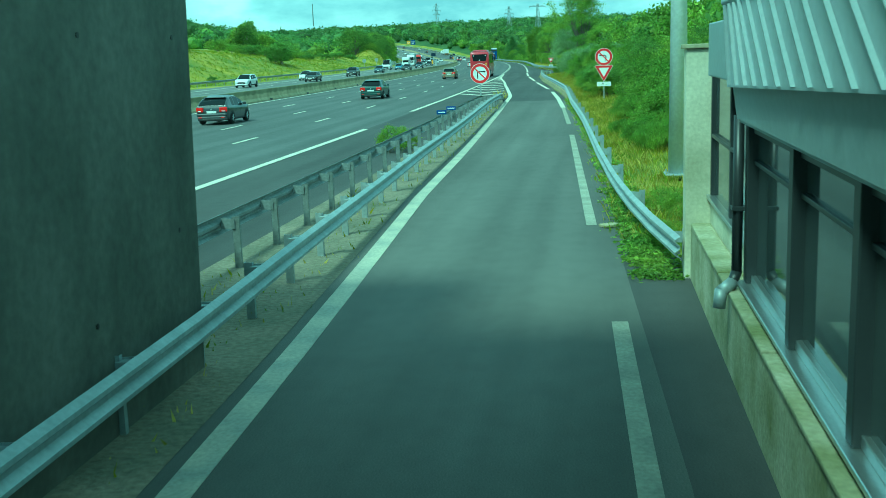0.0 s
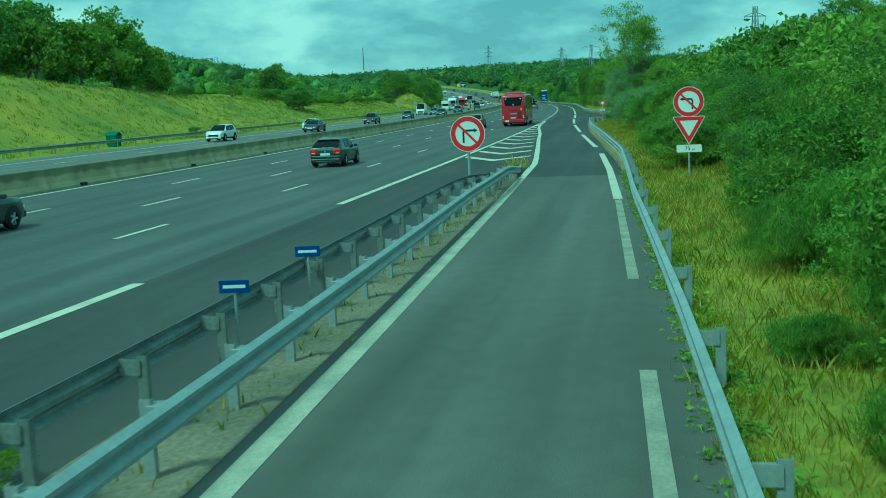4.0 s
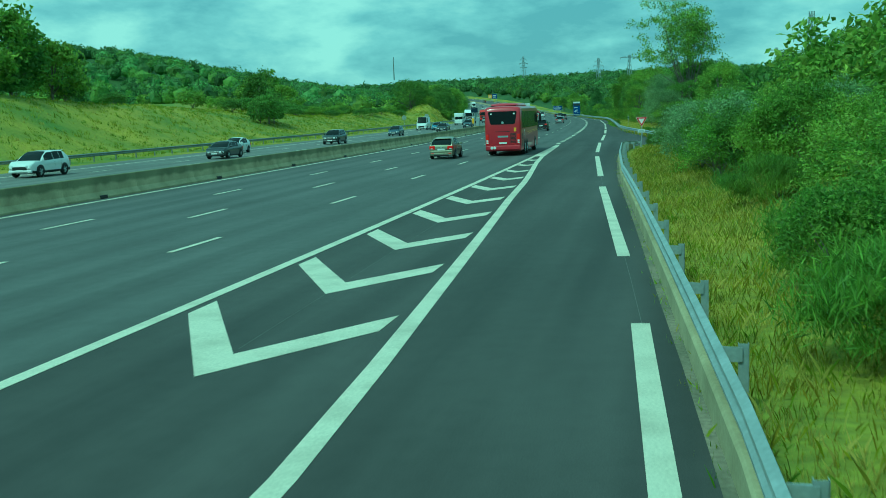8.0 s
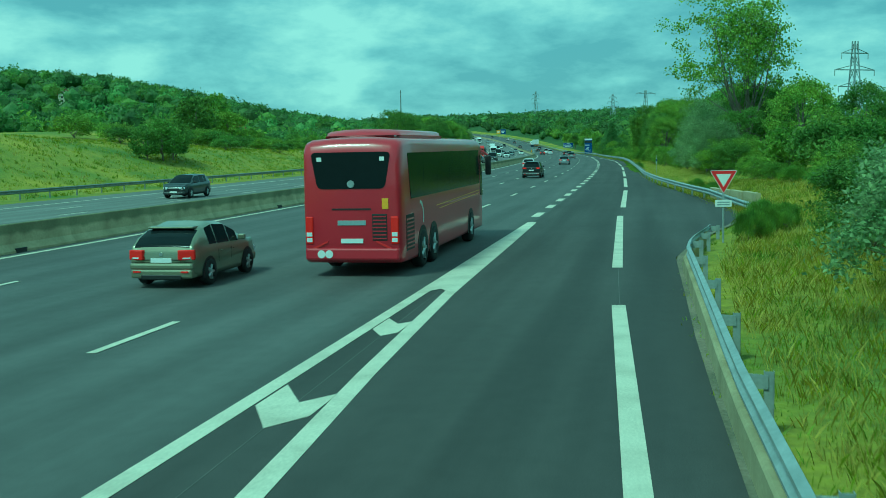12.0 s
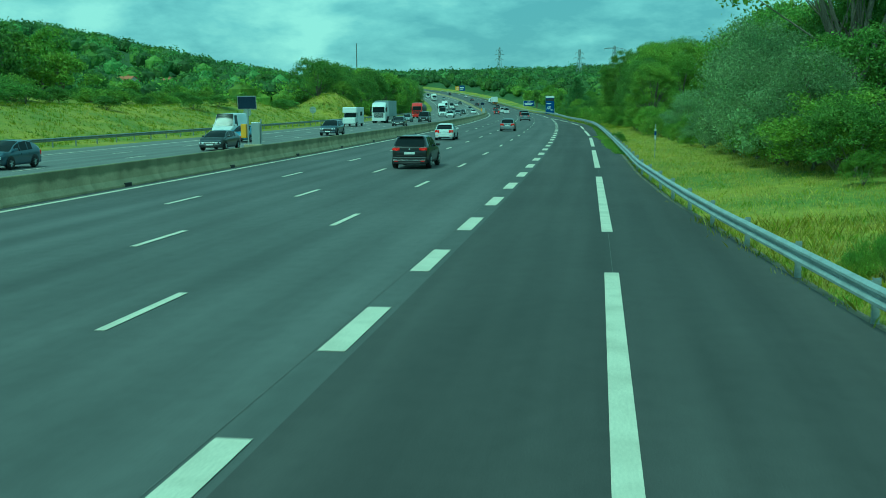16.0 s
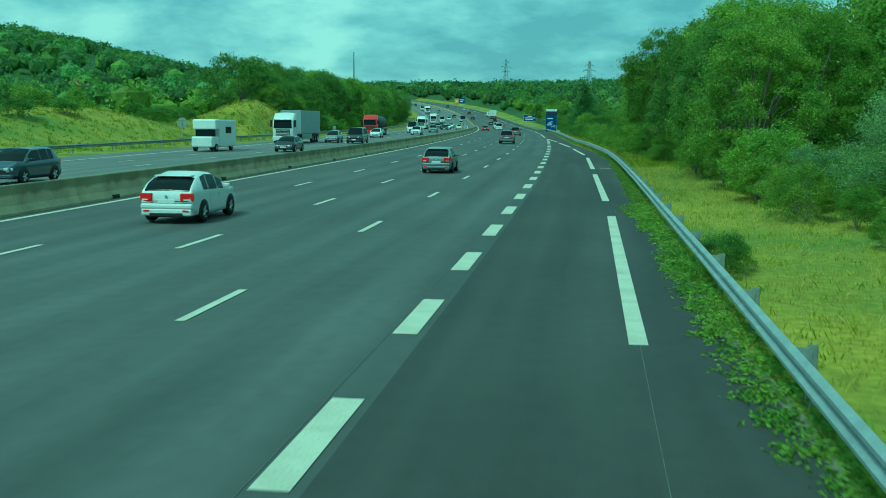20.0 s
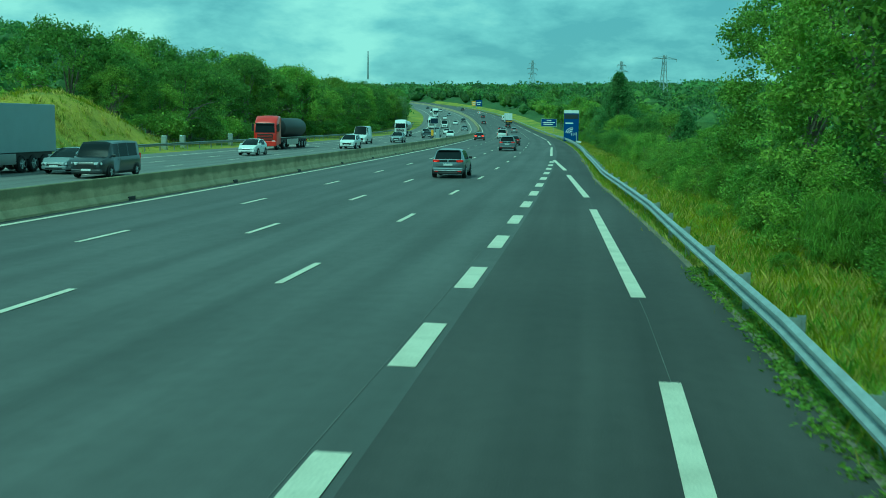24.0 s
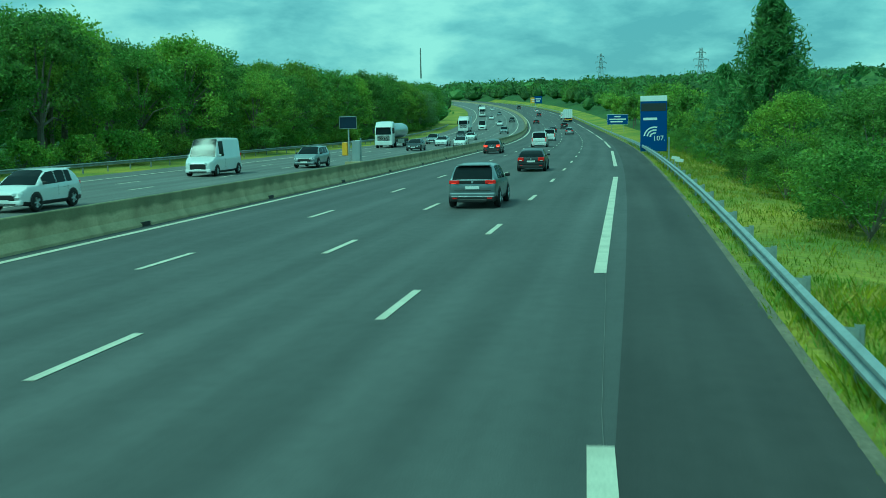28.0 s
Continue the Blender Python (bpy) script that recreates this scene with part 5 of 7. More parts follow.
GREEN = "green broad-leaved tree in the roadside wood"
for s, d, k, p in (
    # the wood beside the merging lane
    (228, 16.5, 1.0, 0), (236, 19.5, 1.12, 3), (243, 15.8, 0.98, 1), (250, 18.0, 1.12, 4), (257, 14.6, 1.0, 2), (262, 19.5, 1.2, 3), (268, 14.8, 1.02, 0), (274, 18.0, 1.1, 1), (280, 22, 1.1, 4), (247, 24, 1.25, 3), (232, 25, 1.2, 0), (222, 23, 1.0, 2),
    (259, 25.5, 1.3, 1), (271, 26, 1.2, 3), (284, 15.8, 0.98, 2), (215, 26, 1.0, 1), (206, 24, 0.95, 4), (198, 26, 1.0, 0), (188, 25, 0.95, 3), (178, 23, 0.9, 1), (240, 31, 1.3, 4), (254, 33, 1.35, 0), (270, 34, 1.3, 3), (225, 33, 1.2, 1),
    # behind the tall poplar and along the first bank
    (141, 22, 0.72, 0), (149, 17.5, 0.6, 1), (158, 21, 0.78, 2), (166, 19, 0.7, 0), (171, 24, 0.85, 4), (131, 25, 0.62, 1), (120, 27, 0.6, 2), (104, 27, 0.6, 0), (36, 24, 0.5, 1), (46, 28, 0.55, 0), (26, 26, 0.5, 2), (14, 24.5, 0.48, 0), (58, 27, 0.55, 3), (70, 27, 0.5, 1), (2, 26, 0.5, 4), (-12, 28, 0.55, 0), (-24, 29, 0.55, 1), (86, 28, 0.55, 2),
    # tall growth over the bank
    (160, 19.5, 0.78, 1), (166, 18.4, 0.78, 2), (172, 18.6, 0.9, 4), (180, 20.5, 0.95, 0), (176, 23, 1.0, 3), (188, 21.5, 0.9, 1), (155, 21, 0.85, 4), (213, 13.9, 0.72, 0), (220, 13.4, 0.8, 1), (217, 17.0, 0.78, 2),
    # below the embankment
    (300, 26, 0.7, 0), (318, 29, 0.65, 1), (334, 27, 0.62, 2), (310, 36, 0.8, 3), (328, 40, 0.8, 0), (346, 33, 0.75, 1), (360, 27, 0.8, 4), (352, 20, 0.55, 2),
    # the wood round the pine
    (368, 14.5, 0.55, 1), (376, 12.2, 0.55, 0), (390, 12.6, 0.62, 2), (398, 15.5, 0.72, 1), (404, 12.0, 0.5, 0), (412, 12.5, 0.52, 1), (420, 14.5, 0.6, 2), (436, 13.5, 0.6, 0), (382, 19.5, 0.75, 3), (395, 21, 0.8, 4), (408, 21, 0.8, 1), (424, 22, 0.8, 0), (446, 21, 0.85, 2),
    (462, 14, 0.7, 1), (474, 16, 0.8, 0), (486, 14, 0.75, 2), (498, 16, 0.8, 3), (512, 14, 0.7, 1), (526, 16, 0.8, 0), (540, 15, 0.75, 2), (556, 17, 0.8, 4), (575, 14, 0.75, 1), (592, 16, 0.8, 0), (610, 14, 0.8, 2),
):
    plant("broadleaf_tree", NEAR_OAKS[p % 3] if 205 < s < 290 and d < 20 else FINE_OAKS[p % 3] if -40 < s < 292 or 350 < s < 450 else (OAKS + ASH)[p], s, d - (1.0 if 222 < s < 290 else 0), k * (0.96 if 180 < s < 290 else 1.0) * float(rng.uniform(0.93, 1.07)), GREEN, "tree", "roadside trees")

LEFT = "round-crowned tree on the bank beyond the motorway"
for s, d, k, p in (
    # the dark group on the first bank
    (58, -70, 1.1, 1), (66, -66, 1.15, 0), (72, -70, 1.25, 2), (78, -64, 1.1, 1), (84, -68, 1.2, 3), (90, -62.5, 1.05, 0), (96, -67, 1.25, 1), (101, -62, 1.1, 2), (106, -66, 1.15, 0), (110, -61, 1.05, 4), (115, -62.5, 1.1, 1), (121, -60.5, 0.95, 0), (127, -62, 0.7, 1), (88, -74, 1.3, 2), (102, -74, 1.2, 3), (44, -72, 1.1, 0),
    (238, -72, 0.9, 1), (246, -75, 1.0, 0), (252, -70, 0.75, 2), (262, -78, 0.9, 4), (292, -74, 0.95, 1), (304, -72, 0.9, 0), (316, -66, 0.9, 2), (328, -64, 0.95, 3),
    (318, -58, 0.8, 0), (332, -56, 0.85, 1), (345, -58, 1.0, 2), (356, -56, 1.05, 4), (310, -64, 0.8, 2), (299, -62, 0.7, 1),
):
    plant("broadleaf_tree", (OAKS + ASH)[p], s, d - (8 if 290 < s < 340 else 0), k * (0.62 if 288 < s < 358 else 1.0), LEFT, "tree", "trees beyond the motorway", dz=-1.3)
WOOD = "tall tree at the edge of the dense wood"
for i in range(62):
    s = 352 + 5.2 * i + float(rng.uniform(-1.5, 1.5))
    plant("broadleaf_tree", FINE_OAKS[int(rng.choice((0, 1, 1, 1)))], s, -43.5 - float(rng.uniform(0, 6)), float(rng.uniform(0.8, 1.45)) * (0.86 if i < 5 else 1.0), WOOD, "tree", "trees beyond the motorway")
    if i % 2 == 0:
        plant("broadleaf_tree", FINE_OAKS[int(rng.choice((0, 1, 1)))], s + 2, -51 - float(rng.uniform(0, 5)), float(rng.uniform(1.15, 1.5)), WOOD, "tree", "trees beyond the motorway")
for i in range(70):
    s = 350 + 4.4 * i + float(rng.uniform(-1, 1))
    plant("bramble_thicket", SHRUBS[int(rng.choice((0, 3, 1)))], s, -40.4 - float(rng.uniform(0, 3)), float(rng.uniform(0.7, 1.4)), "undergrowth at the edge of the dense wood", "bush", "bushes beyond the motorway")
plant("silver_willow", WILLOW, 606, -41, 1.7, "large silvery willow leaning over the motorway", "tree", "trees beyond the motorway")
for s, d, k in ((152, 15.4, 0.95), (157, 15.2, 1.05), (163, 15.8, 1.2), (146, 15.6, 0.8)):
    plant("silver_willow", WILLOW, s, d, k, "tall grey-green willow thicket on the bank", "tree", "roadside trees")
plant("silver_willow", WILLOW, 197, 15.6, 0.66, "rounded silvery willow bush at the wood's edge", "tree", "roadside trees")

# shrubs of the right-hand bank, by stretches: place range, kinds, sizes
BUSH = ("bright green hazel bush on the grassy bank", "olive broom bush on the grassy bank", "grey-green elder bush on the bank", "dark bramble thicket on the bank")


def shrub_belt(s0, s1, n, d0, d1, kinds, k0, k1, fine=False):
    for i in range(n):
        s = s0 + (s1 - s0) * (i + float(rng.uniform(0, 1))) / n
        e = edge_right(s)
        kind = int(rng.choice(kinds))
        k = float(rng.uniform(k0, k1))
        d = e + float(rng.uniform(d0, d1))
        if -34 < s < 1.5 and k > 0.26 and d - 1.7 * k < 15.9 + 0.055 * s:
            continue
        name, lab, proto = ("broom_bush", BUSH[1], FINE_BROOM if fine else BROOM) if kind == 4 else (("hazel_bush", "broom_bush", "elder_bush", "bramble_thicket")[kind], BUSH[kind], (FINE if fine else SHRUBS)[kind])
        plant(name, proto, s, d, k, lab, "bush", "bushes on the bank", squash=float(rng.uniform(0.75, 1.1)))


shrub_belt(-34, -10, 46, 1.7, 9, (0, 1, 4, 4, 1), 0.6, 1.05, True)
shrub_belt(-35, -6, 46, 0.5, 2.8, (4, 4, 1), 0.34, 0.62, True)
shrub_belt(-12, 22, 60, 1.6, 9.5, (0, 1, 4, 4, 1, 3), 0.6, 1.15, True)
shrub_belt(22, 64, 46, 2.6, 11, (0, 1, 4, 3, 1), 0.7, 1.3, True)
shrub_belt(-34, 66, 26, 8.5, 15, (0, 1, 3), 1.2, 1.9)
shrub_belt(-15, -1, 26, 0.9, 3.2, (1, 4, 4), 0.3, 0.42, True)
shrub_belt(-14, 8, 22, 1.3, 3.6, (1, 4, 0), 0.4, 0.7, True)
shrub_belt(62, 80, 14, 4.0, 9, (2, 2, 0), 0.8, 1.3, True)
shrub_belt(38, 74, 12, 3.2, 7.5, (2, 2, 3), 0.8, 1.35, True)
shrub_belt(78, 100, 10, 4.4, 10.5, (2, 2, 0, 1), 0.7, 1.2, True)
shrub_belt(100, 140, 26, 5.4, 10.5, (0, 1, 0, 4), 0.4, 0.75, True)
shrub_belt(92, 150, 18, 9, 15, (0, 3, 1), 1.0, 1.5)
shrub_belt(140, 176, 24, 4.4, 9.5, (2, 0, 1, 3), 0.9, 1.6, True)
shrub_belt(176, 212, 54, 3.2, 10, (0, 1, 0, 4, 0), 0.4, 0.75, True)
shrub_belt(168, 232, 26, 5.2, 10, (1, 4, 0, 4), 0.4, 0.8, True)
shrub_belt(204, 232, 16, 3.2, 6.5, (0, 1, 0, 2), 0.7, 1.1, True)
shrub_belt(258, 296, 24, 1.6, 4, (0, 1, 4), 0.35, 0.6, True)
shrub_belt(240, 294, 34, 2.4, 6.0, (0, 1, 1, 4), 0.5, 1.0, True)
shrub_belt(228, 292, 22, 3.8, 8.5, (0, 1, 3), 0.6, 1.2, True)
shrub_belt(262, 332, 34, 1.9, 4.6, (0, 1, 1, 4), 0.5, 0.95, True)
shrub_belt(286, 372, 64, 2.8, 12, (0, 1, 1, 0, 4, 3), 0.7, 1.3, True)
shrub_belt(296, 372, 28, 10, 26, (1, 0, 0, 3), 1.3, 2.2)
shrub_belt(366, 470, 34, 2.6, 6.0, (0, 3, 1), 0.6, 1.1, True)
for s, d, k, kind in ((-33, 7.3, 0.36, 0), (-31.8, 7.5, 0.3, 0), (186.5, 8.95, 0.36, 3), (187.6, 9.3, 0.3, 1), (185.6, 8.5, 0.2, 0), (84, 12.3, 0.22, 0), (87.5, 13.4, 0.3, 0), (212, -12.6, 0.28, 0), (300, -12.55, 0.2, 0), (316, -12.6, 0.22, 1), (82, -38.2, 0.5, 3), (66, -12.6, 0.2, 0), (104, -12.6, 0.25, 1), (-46.5, 15.3, 0.2, 0), (-50.6, 15.1, 0.2, 0), (-48, 15.6, 0.26, 0), (262, 10.2, 0.22, 1), (274, 10.0, 0.25, 0)):
    plant("weed_clump", FINE[kind], s, d, k, "leafy weed clump growing through the kerb", "weeds", "weed clumps")
# single shrubs along the rail: pale elders, dark ones between them, and young broom
for s, d, k, kind in ((50, 13.6, 1.15, 2), (53.5, 14.4, 1.2, 2), (45.5, 14.2, 0.85, 3), (58, 15.2, 1.25, 1), (66.5, 13.6, 1.25, 2), (70.5, 14.4, 1.3, 2), (63.5, 14.2, 1.2, 2), (76.5, 14.3, 1.1, 3), (80, 15.4, 1.2, 3), (73.5, 16, 1.3, 0)):
    plant(("hazel_bush", "broom_bush", "elder_bush", "bramble_thicket")[kind], FINE[kind], s, d, k, BUSH[kind], "bush", "bushes on the bank", squash=0.9)
for s, d, k in ((83.6, 11.9, 0.42), (86.4, 12.6, 0.5), (88.5, 13.6, 0.4), (110.6, 12.2, 0.34), (112.2, 12.5, 0.38), (120.6, 12.0, 0.36)):
    plant("broom_bush", FINE_BROOM, s, d, k, "young upright broom growing beside the rail", "bush", "bushes on the bank", squash=1.25)
# dark thickets on the far bank
for s, d, k in ((172, -54, 1.5), (180, -55, 1.7), (188, -54, 1.4), (204, -52, 1.3), (210, -54, 1.6), (226, -50, 1.3), (258, -50, 1.5), (268, -49, 1.4), (276, -48, 1.3), (300, -47, 1.4), (309, -48, 1.6), (322, -50, 1.5), (112, -58, 1.6), (96, -60, 1.5), (140, -60, 1.5)):
    plant("bramble_thicket", SHRUBS[3], s, d - 2, k * 0.75, "dark thicket on the grassy far bank", "bush", "bushes beyond the motorway", squash=0.75)


for s, d, k in ((162.5, -48, 0.42), (166, -47.6, 0.55), (170, -48, 0.5), (173, -49, 0.36)):
    plant("bramble_thicket", OAKS[1], s, d, k, "dark dense thorn clump on the grassy far bank", "bush", "bushes beyond the motorway", dz=-0.6)
for i in range(44):
    s = 176 + 2.9 * i + float(rng.uniform(-1.4, 1.4))
    if noise.noise((s * 0.06, 4.0, 0)) > -0.25:
        plant("bramble_thicket", SHRUBS[int(rng.choice((3, 3, 0)))], s, -58.5 - float(rng.uniform(0, 7)), float(rng.uniform(0.8, 1.6)), "dark thicket along the top of the far bank", "bush", "bushes beyond the motorway", squash=0.8)


# the woods of the hills: many crowns in one mesh
def woods(name, spots, leaf_n, leaf_size, materials, label):
    vs, fs, slots, base = [], [], [], 0
    ico = bmesh.new()
    bmesh.ops.create_icosphere(ico, subdivisions=1, radius=1.0)
    iv = np.array([v.co[:] for v in ico.verts])
    itri = [[v.index for v in f.verts] for f in ico.faces]
    ico.free()
    for s, d, r, h in spots:
        z = ground_z(s, d)
        p = P(s, d)
        o = np.array([p.x, p.y, z])
        core = iv * np.array([r * 0.8, r * 0.8, h * 0.46]) * rng.uniform(0.88, 1.1, (len(iv), 1)) + o + np.array([0, 0, h * 0.46])
        m = int(rng.integers(0, len(materials)))
        vs.append(core)
        fs += [[base + i for i in f] for f in itri]
        slots += [m] * len(itri)
        base += len(iv)
        _, pts = crown_points(max(6, leaf_n // 7), r, h * 0.92, h * 0.08, 7, r * 0.19, lumps=3, hollow=0.8)
        v, f = leaves(pts + o, leaf_size * (0.4 + 0.06 * r), 1.3)
        vs.append(v)
        fs += (f + base).tolist()
        slots += [m] * len(f)
        base += len(v)
    me = mesh_np(name, np.concatenate(vs), fs, materials, slots)
    return tagged(new(name, me), label, "woods", kind="stuff")


def spots(n, s0, s1, d0, d1, r0, r1, power=1.0, tall=1.78):
    out = []
    for _ in range(n):
        s = float(rng.uniform(s0, s1))
        d = d0 + (d1 - d0) * float(rng.uniform(0, 1)) ** power
        r = float(rng.uniform(r0, r1))
        out.append((s, d, r, r * tall * float(rng.uniform(0.85, 1.15))))
    return out


woods("wood_left", spots(420, 330, 760, -55, -150, 3.0, 4.8) + spots(170, 230, 420, -120, -260, 3.0, 4.6) + spots(90, 210, 350, -80, -120, 2.0, 3.2), 126, 1.0, [M_LEAF[1], M_LEAF[5], M_LEAF[0], M_LEAF[5]], "dense green wood on the slope beyond the motorway")
woods("wood_left_far", spots(1000, 300, 1300, -120, -560, 5.5, 8.5, 1.2, 1.5) + spots(160, 700, 1250, -42, -120, 3.5, 5.5), 84, 1.5, [M_LEAF[5], M_LEAF[4], M_LEAF[5], M_LEAF[1]], "distant wooded hillside")
woods("wood_right", spots(60, 110, 200, 34, 80, 2.0, 3.0) + spots(90, 215, 290, 30, 80, 2.6, 3.8) + spots(110, 290, 480, 40, 130, 2.4, 3.6) + spots(200, 440, 800, 16, 110, 3.0, 5.0) + spots(60, -30, 110, 32, 60, 1.6, 2.4), 126, 1.0, [M_LEAF[1], M_LEAF[5], M_LEAF[0], M_LEAF[5]], "dense green wood beyond the roadside bank")
woods("wood_right_far", spots(800, 500, 1400, 60, 560, 5.5, 8.5, 1.3, 1.45) + spots(140, 760, 1250, 14, 70, 3.2, 5.2), 84, 1.5, [M_LEAF[5], M_LEAF[4], M_LEAF[5], M_LEAF[1]], "distant wooded slope")
woods("wood_horizon", spots(1300, 1230, 1800, -700, 700, 7.5, 12, 1.0, 1.1), 56, 1.8, [M_LEAF[5], M_LEAF[4]], "wooded ridge on the horizon")


# grass: upright blades in tufts
def grass(name, n, s0, s1, dfun0, dfun1, h0, h1, width, materials, label, clump=9, power=1.0, spread=0.17):
    m = n // clump
    base, kind = [], np.repeat(rng.integers(0, len(materials), m), clump)
    for s, t in zip(rng.uniform(s0, s1, m), rng.uniform(0, 1, m) ** power):
        d = dfun0(s) + (dfun1(s) - dfun0(s)) * t
        p = P(s, d)
        base.append((p.x, p.y, ground_z(s, d), ground_z(s, d + 0.2) - ground_z(s, d)))
    base = np.repeat(np.array(base), clump, axis=0)
    k = len(base)
    off = rng.normal(size=(k, 2)) * spread
    o = np.stack([base[:, 0] + off[:, 0], base[:, 1] + off[:, 1], base[:, 2] + off[:, 0] * base[:, 3] * 5 - 0.03], 1)
    hh = np.repeat(rng.uniform(0.6, 1.15, m), clump) * rng.uniform(h0, h1, k)
    ang = rng.uniform(0, math.pi, k)
    w = np.stack([np.cos(ang) * width, np.sin(ang) * width, np.zeros(k)], 1)
    lean = np.concatenate([rng.normal(size=(k, 2)) * 0.3 * hh[:, None], hh[:, None]], 1)
    bow = lean * np.array([0.4, 0.4, 0.6])
    verts = np.stack([o - w, o + w, o + bow + w * 0.6, o + lean], 1).reshape(-1, 3)
    return tagged(new(name, mesh_np(name, verts, np.arange(4 * k).reshape(-1, 4), materials, kind.tolist())), label, "grass", kind="stuff")


grass("verge_grass", 240000, -50, 130, lambda s: edge_right(s) - 0.6, lambda s: edge_right(s) + 7.5, 0.07, 0.32, 0.0055, [M_GRASS_TALL, M_STRAW, M_GRASS, M_STRAW, M_GRASS_TALL], "tall yellowing grass on the bank beside the rail", power=1.1)
grass("verge_grass_mown", 120000, 118, 300, lambda s: asph_right(s) + 0.2, lambda s: edge_right(s) + 6.5, 0.05, 0.2, 0.008, [M_GRASS, M_STRAW, M_STRAW], "short mown yellow-green grass beside the hard shoulder")
grass("verge_grass_far", 60000, 290, 470, lambda s: asph_right(s) + 0.3, lambda s: edge_right(s) + 5.5, 0.06, 0.24, 0.012, [M_GRASS, M_GRASS, M_STRAW, M_GRASS], "grass on the embankment beside the hard shoulder")
grass("verge_grass_tall", 80000, 236, 340, lambda s: asph_right(s) + 0.35, lambda s: asph_right(s) + 5.0, 0.1, 0.4, 0.008, [M_GRASS, M_GRASS, M_STRAW, M_LEAF[0], M_GRASS], "tall yellow-green grass behind the guard rail")
grass("kerb_weeds", 34000, -50, 400, lambda s: asph_right(s) + 0.03, lambda s: asph_right(s) + 0.7, 0.03, 0.17, 0.01, [M_GRASS, M_LEAF[0]], "weeds along the asphalt's edge", clump=14, spread=0.1)


def creeping(name, s0, s1, n, reach, label):
    """Low leafy weeds spreading in lobes from the verge over the asphalt."""
    pts = []
    for _ in range(n):
        s = float(rng.uniform(s0, s1))
        lobe = 0.5 + 0.5 * noise.noise((s * 0.35, 2.1, 0.4))
        d = asph_right(s) + 0.5 - float(rng.uniform(0, 1)) * (0.4 + reach * lobe)
        c = np.array(P(s, d, 0.03))
        pts.append(c + rng.normal(size=(26, 3)) * np.array([0.11, 0.11, 0.018]))
    v, f = leaves(np.concatenate(pts), 0.045, 1.8, 0.7)
    v[:, 2] = np.maximum(v[:, 2], 0.008)
    tagged(new(name, mesh_np(name, v, f, [M_LEAF[0], M_LEAF[3]], rng.integers(0, 2, len(f)).tolist())), label, "weeds", kind="stuff")


creeping("creeping_weeds", 168, 204, 620, 0.75, "low green weeds creeping over the hard shoulder's edge")
creeping("creeping_weeds_sparse", -52, 3, 460, 0.3, "sparse low weeds along the slip road's edge")
creeping("creeping_weeds_wall", -53, -43.5, 330, 0.15, "low green weeds between the rail's end and the building")
creeping("creeping_weeds_verge", 204, 262, 700, 0.35, "low weeds along the hard shoulder's edge")
grass("bank_grass", 90000, -20, 350, lambda s: -36.6, lambda s: -62.0, 0.15, 0.42, 0.03, [M_GRASS, M_GRASS, M_GRASS, M_STRAW, M_GRASS, M_GRASS], "long meadow grass on the bank beyond the motorway", power=1.0)
grass("mound_grass", 7000, 318, 366, lambda s: -38.5, lambda s: -56.0, 0.25, 0.6, 0.05, [M_STRAW, M_STRAW, M_GRASS], "dry straw-coloured grass on the mound")
grass("strip_weeds", 2600, -70, -4, lambda s: 8.4, lambda s: ramp_left(s) - 0.5, 0.05, 0.22, 0.02, [M_GRASS, M_STRAW], "sparse weeds in the stony strip", clump=6)
grass("straw_tuft", 260, 4.6, 6.4, lambda s: 7.75 - 0.04 * (s - 3), lambda s: 8.15 - 0.04 * (s - 3), 0.15, 0.34, 0.006, [M_STRAW], "dry straw tuft at the guard rail's end", clump=13)
grass("straw_tuft_tall", 160, 5.3, 6.3, lambda s: 7.8, lambda s: 8.1, 0.4, 0.72, 0.005, [M_STRAW], "tall dry grass stalks at the guard rail's end", clump=10)


# ---- vehicles, standing as they were on the road ----
PAINTS = {}


def paint_of(rgb, metal=0.0):
    key = (rgb, metal)
    if key not in PAINTS:
        PAINTS[key] = paint("car_paint", rgb, 0.3, metal)
    return PAINTS[key]


def wheel(parent, x, y, r, w):
    side = 1 if x > 0 else -1
    tyre = bmesh.new()
    prof_w = [(r * 0.62, -w / 2), (r * 0.93, -w / 2), (r, -w * 0.34), (r, w * 0.34), (r * 0.93, w / 2), (r * 0.62, w / 2)]
    n = 20
    rings = [[tyre.verts.new((q, rr * math.cos(2 * math.pi * i / n), rr * math.sin(2 * math.pi * i / n))) for i in range(n)] for rr, q in prof_w]
    for k in range(len(rings) - 1):
        for i in range(n):
            j = (i + 1) % n
            tyre.faces.new((rings[k][i], rings[k][j], rings[k + 1][j], rings[k + 1][i]))
    wh = part("wheel", tyre, M_RUBBER, parent, "black tyre", True, m=pose(x, y, r))
    rim = bmesh.new()
    rod(rim, (-side * w * 0.3, 0, 0), (side * w * 0.3, 0, 0), r * 0.6, r * 0.64, n=20)
    for i in range(5):
        a = 2 * math.pi * i / 5
        rod(rim, (side * w * 0.42, 0, 0), (side * w * 0.4, r * 0.58 * math.cos(a), r * 0.58 * math.sin(a)), r * 0.12, r * 0.1, n=5)
    part("rim", rim, M_RIM, wh, "grey alloy rim")


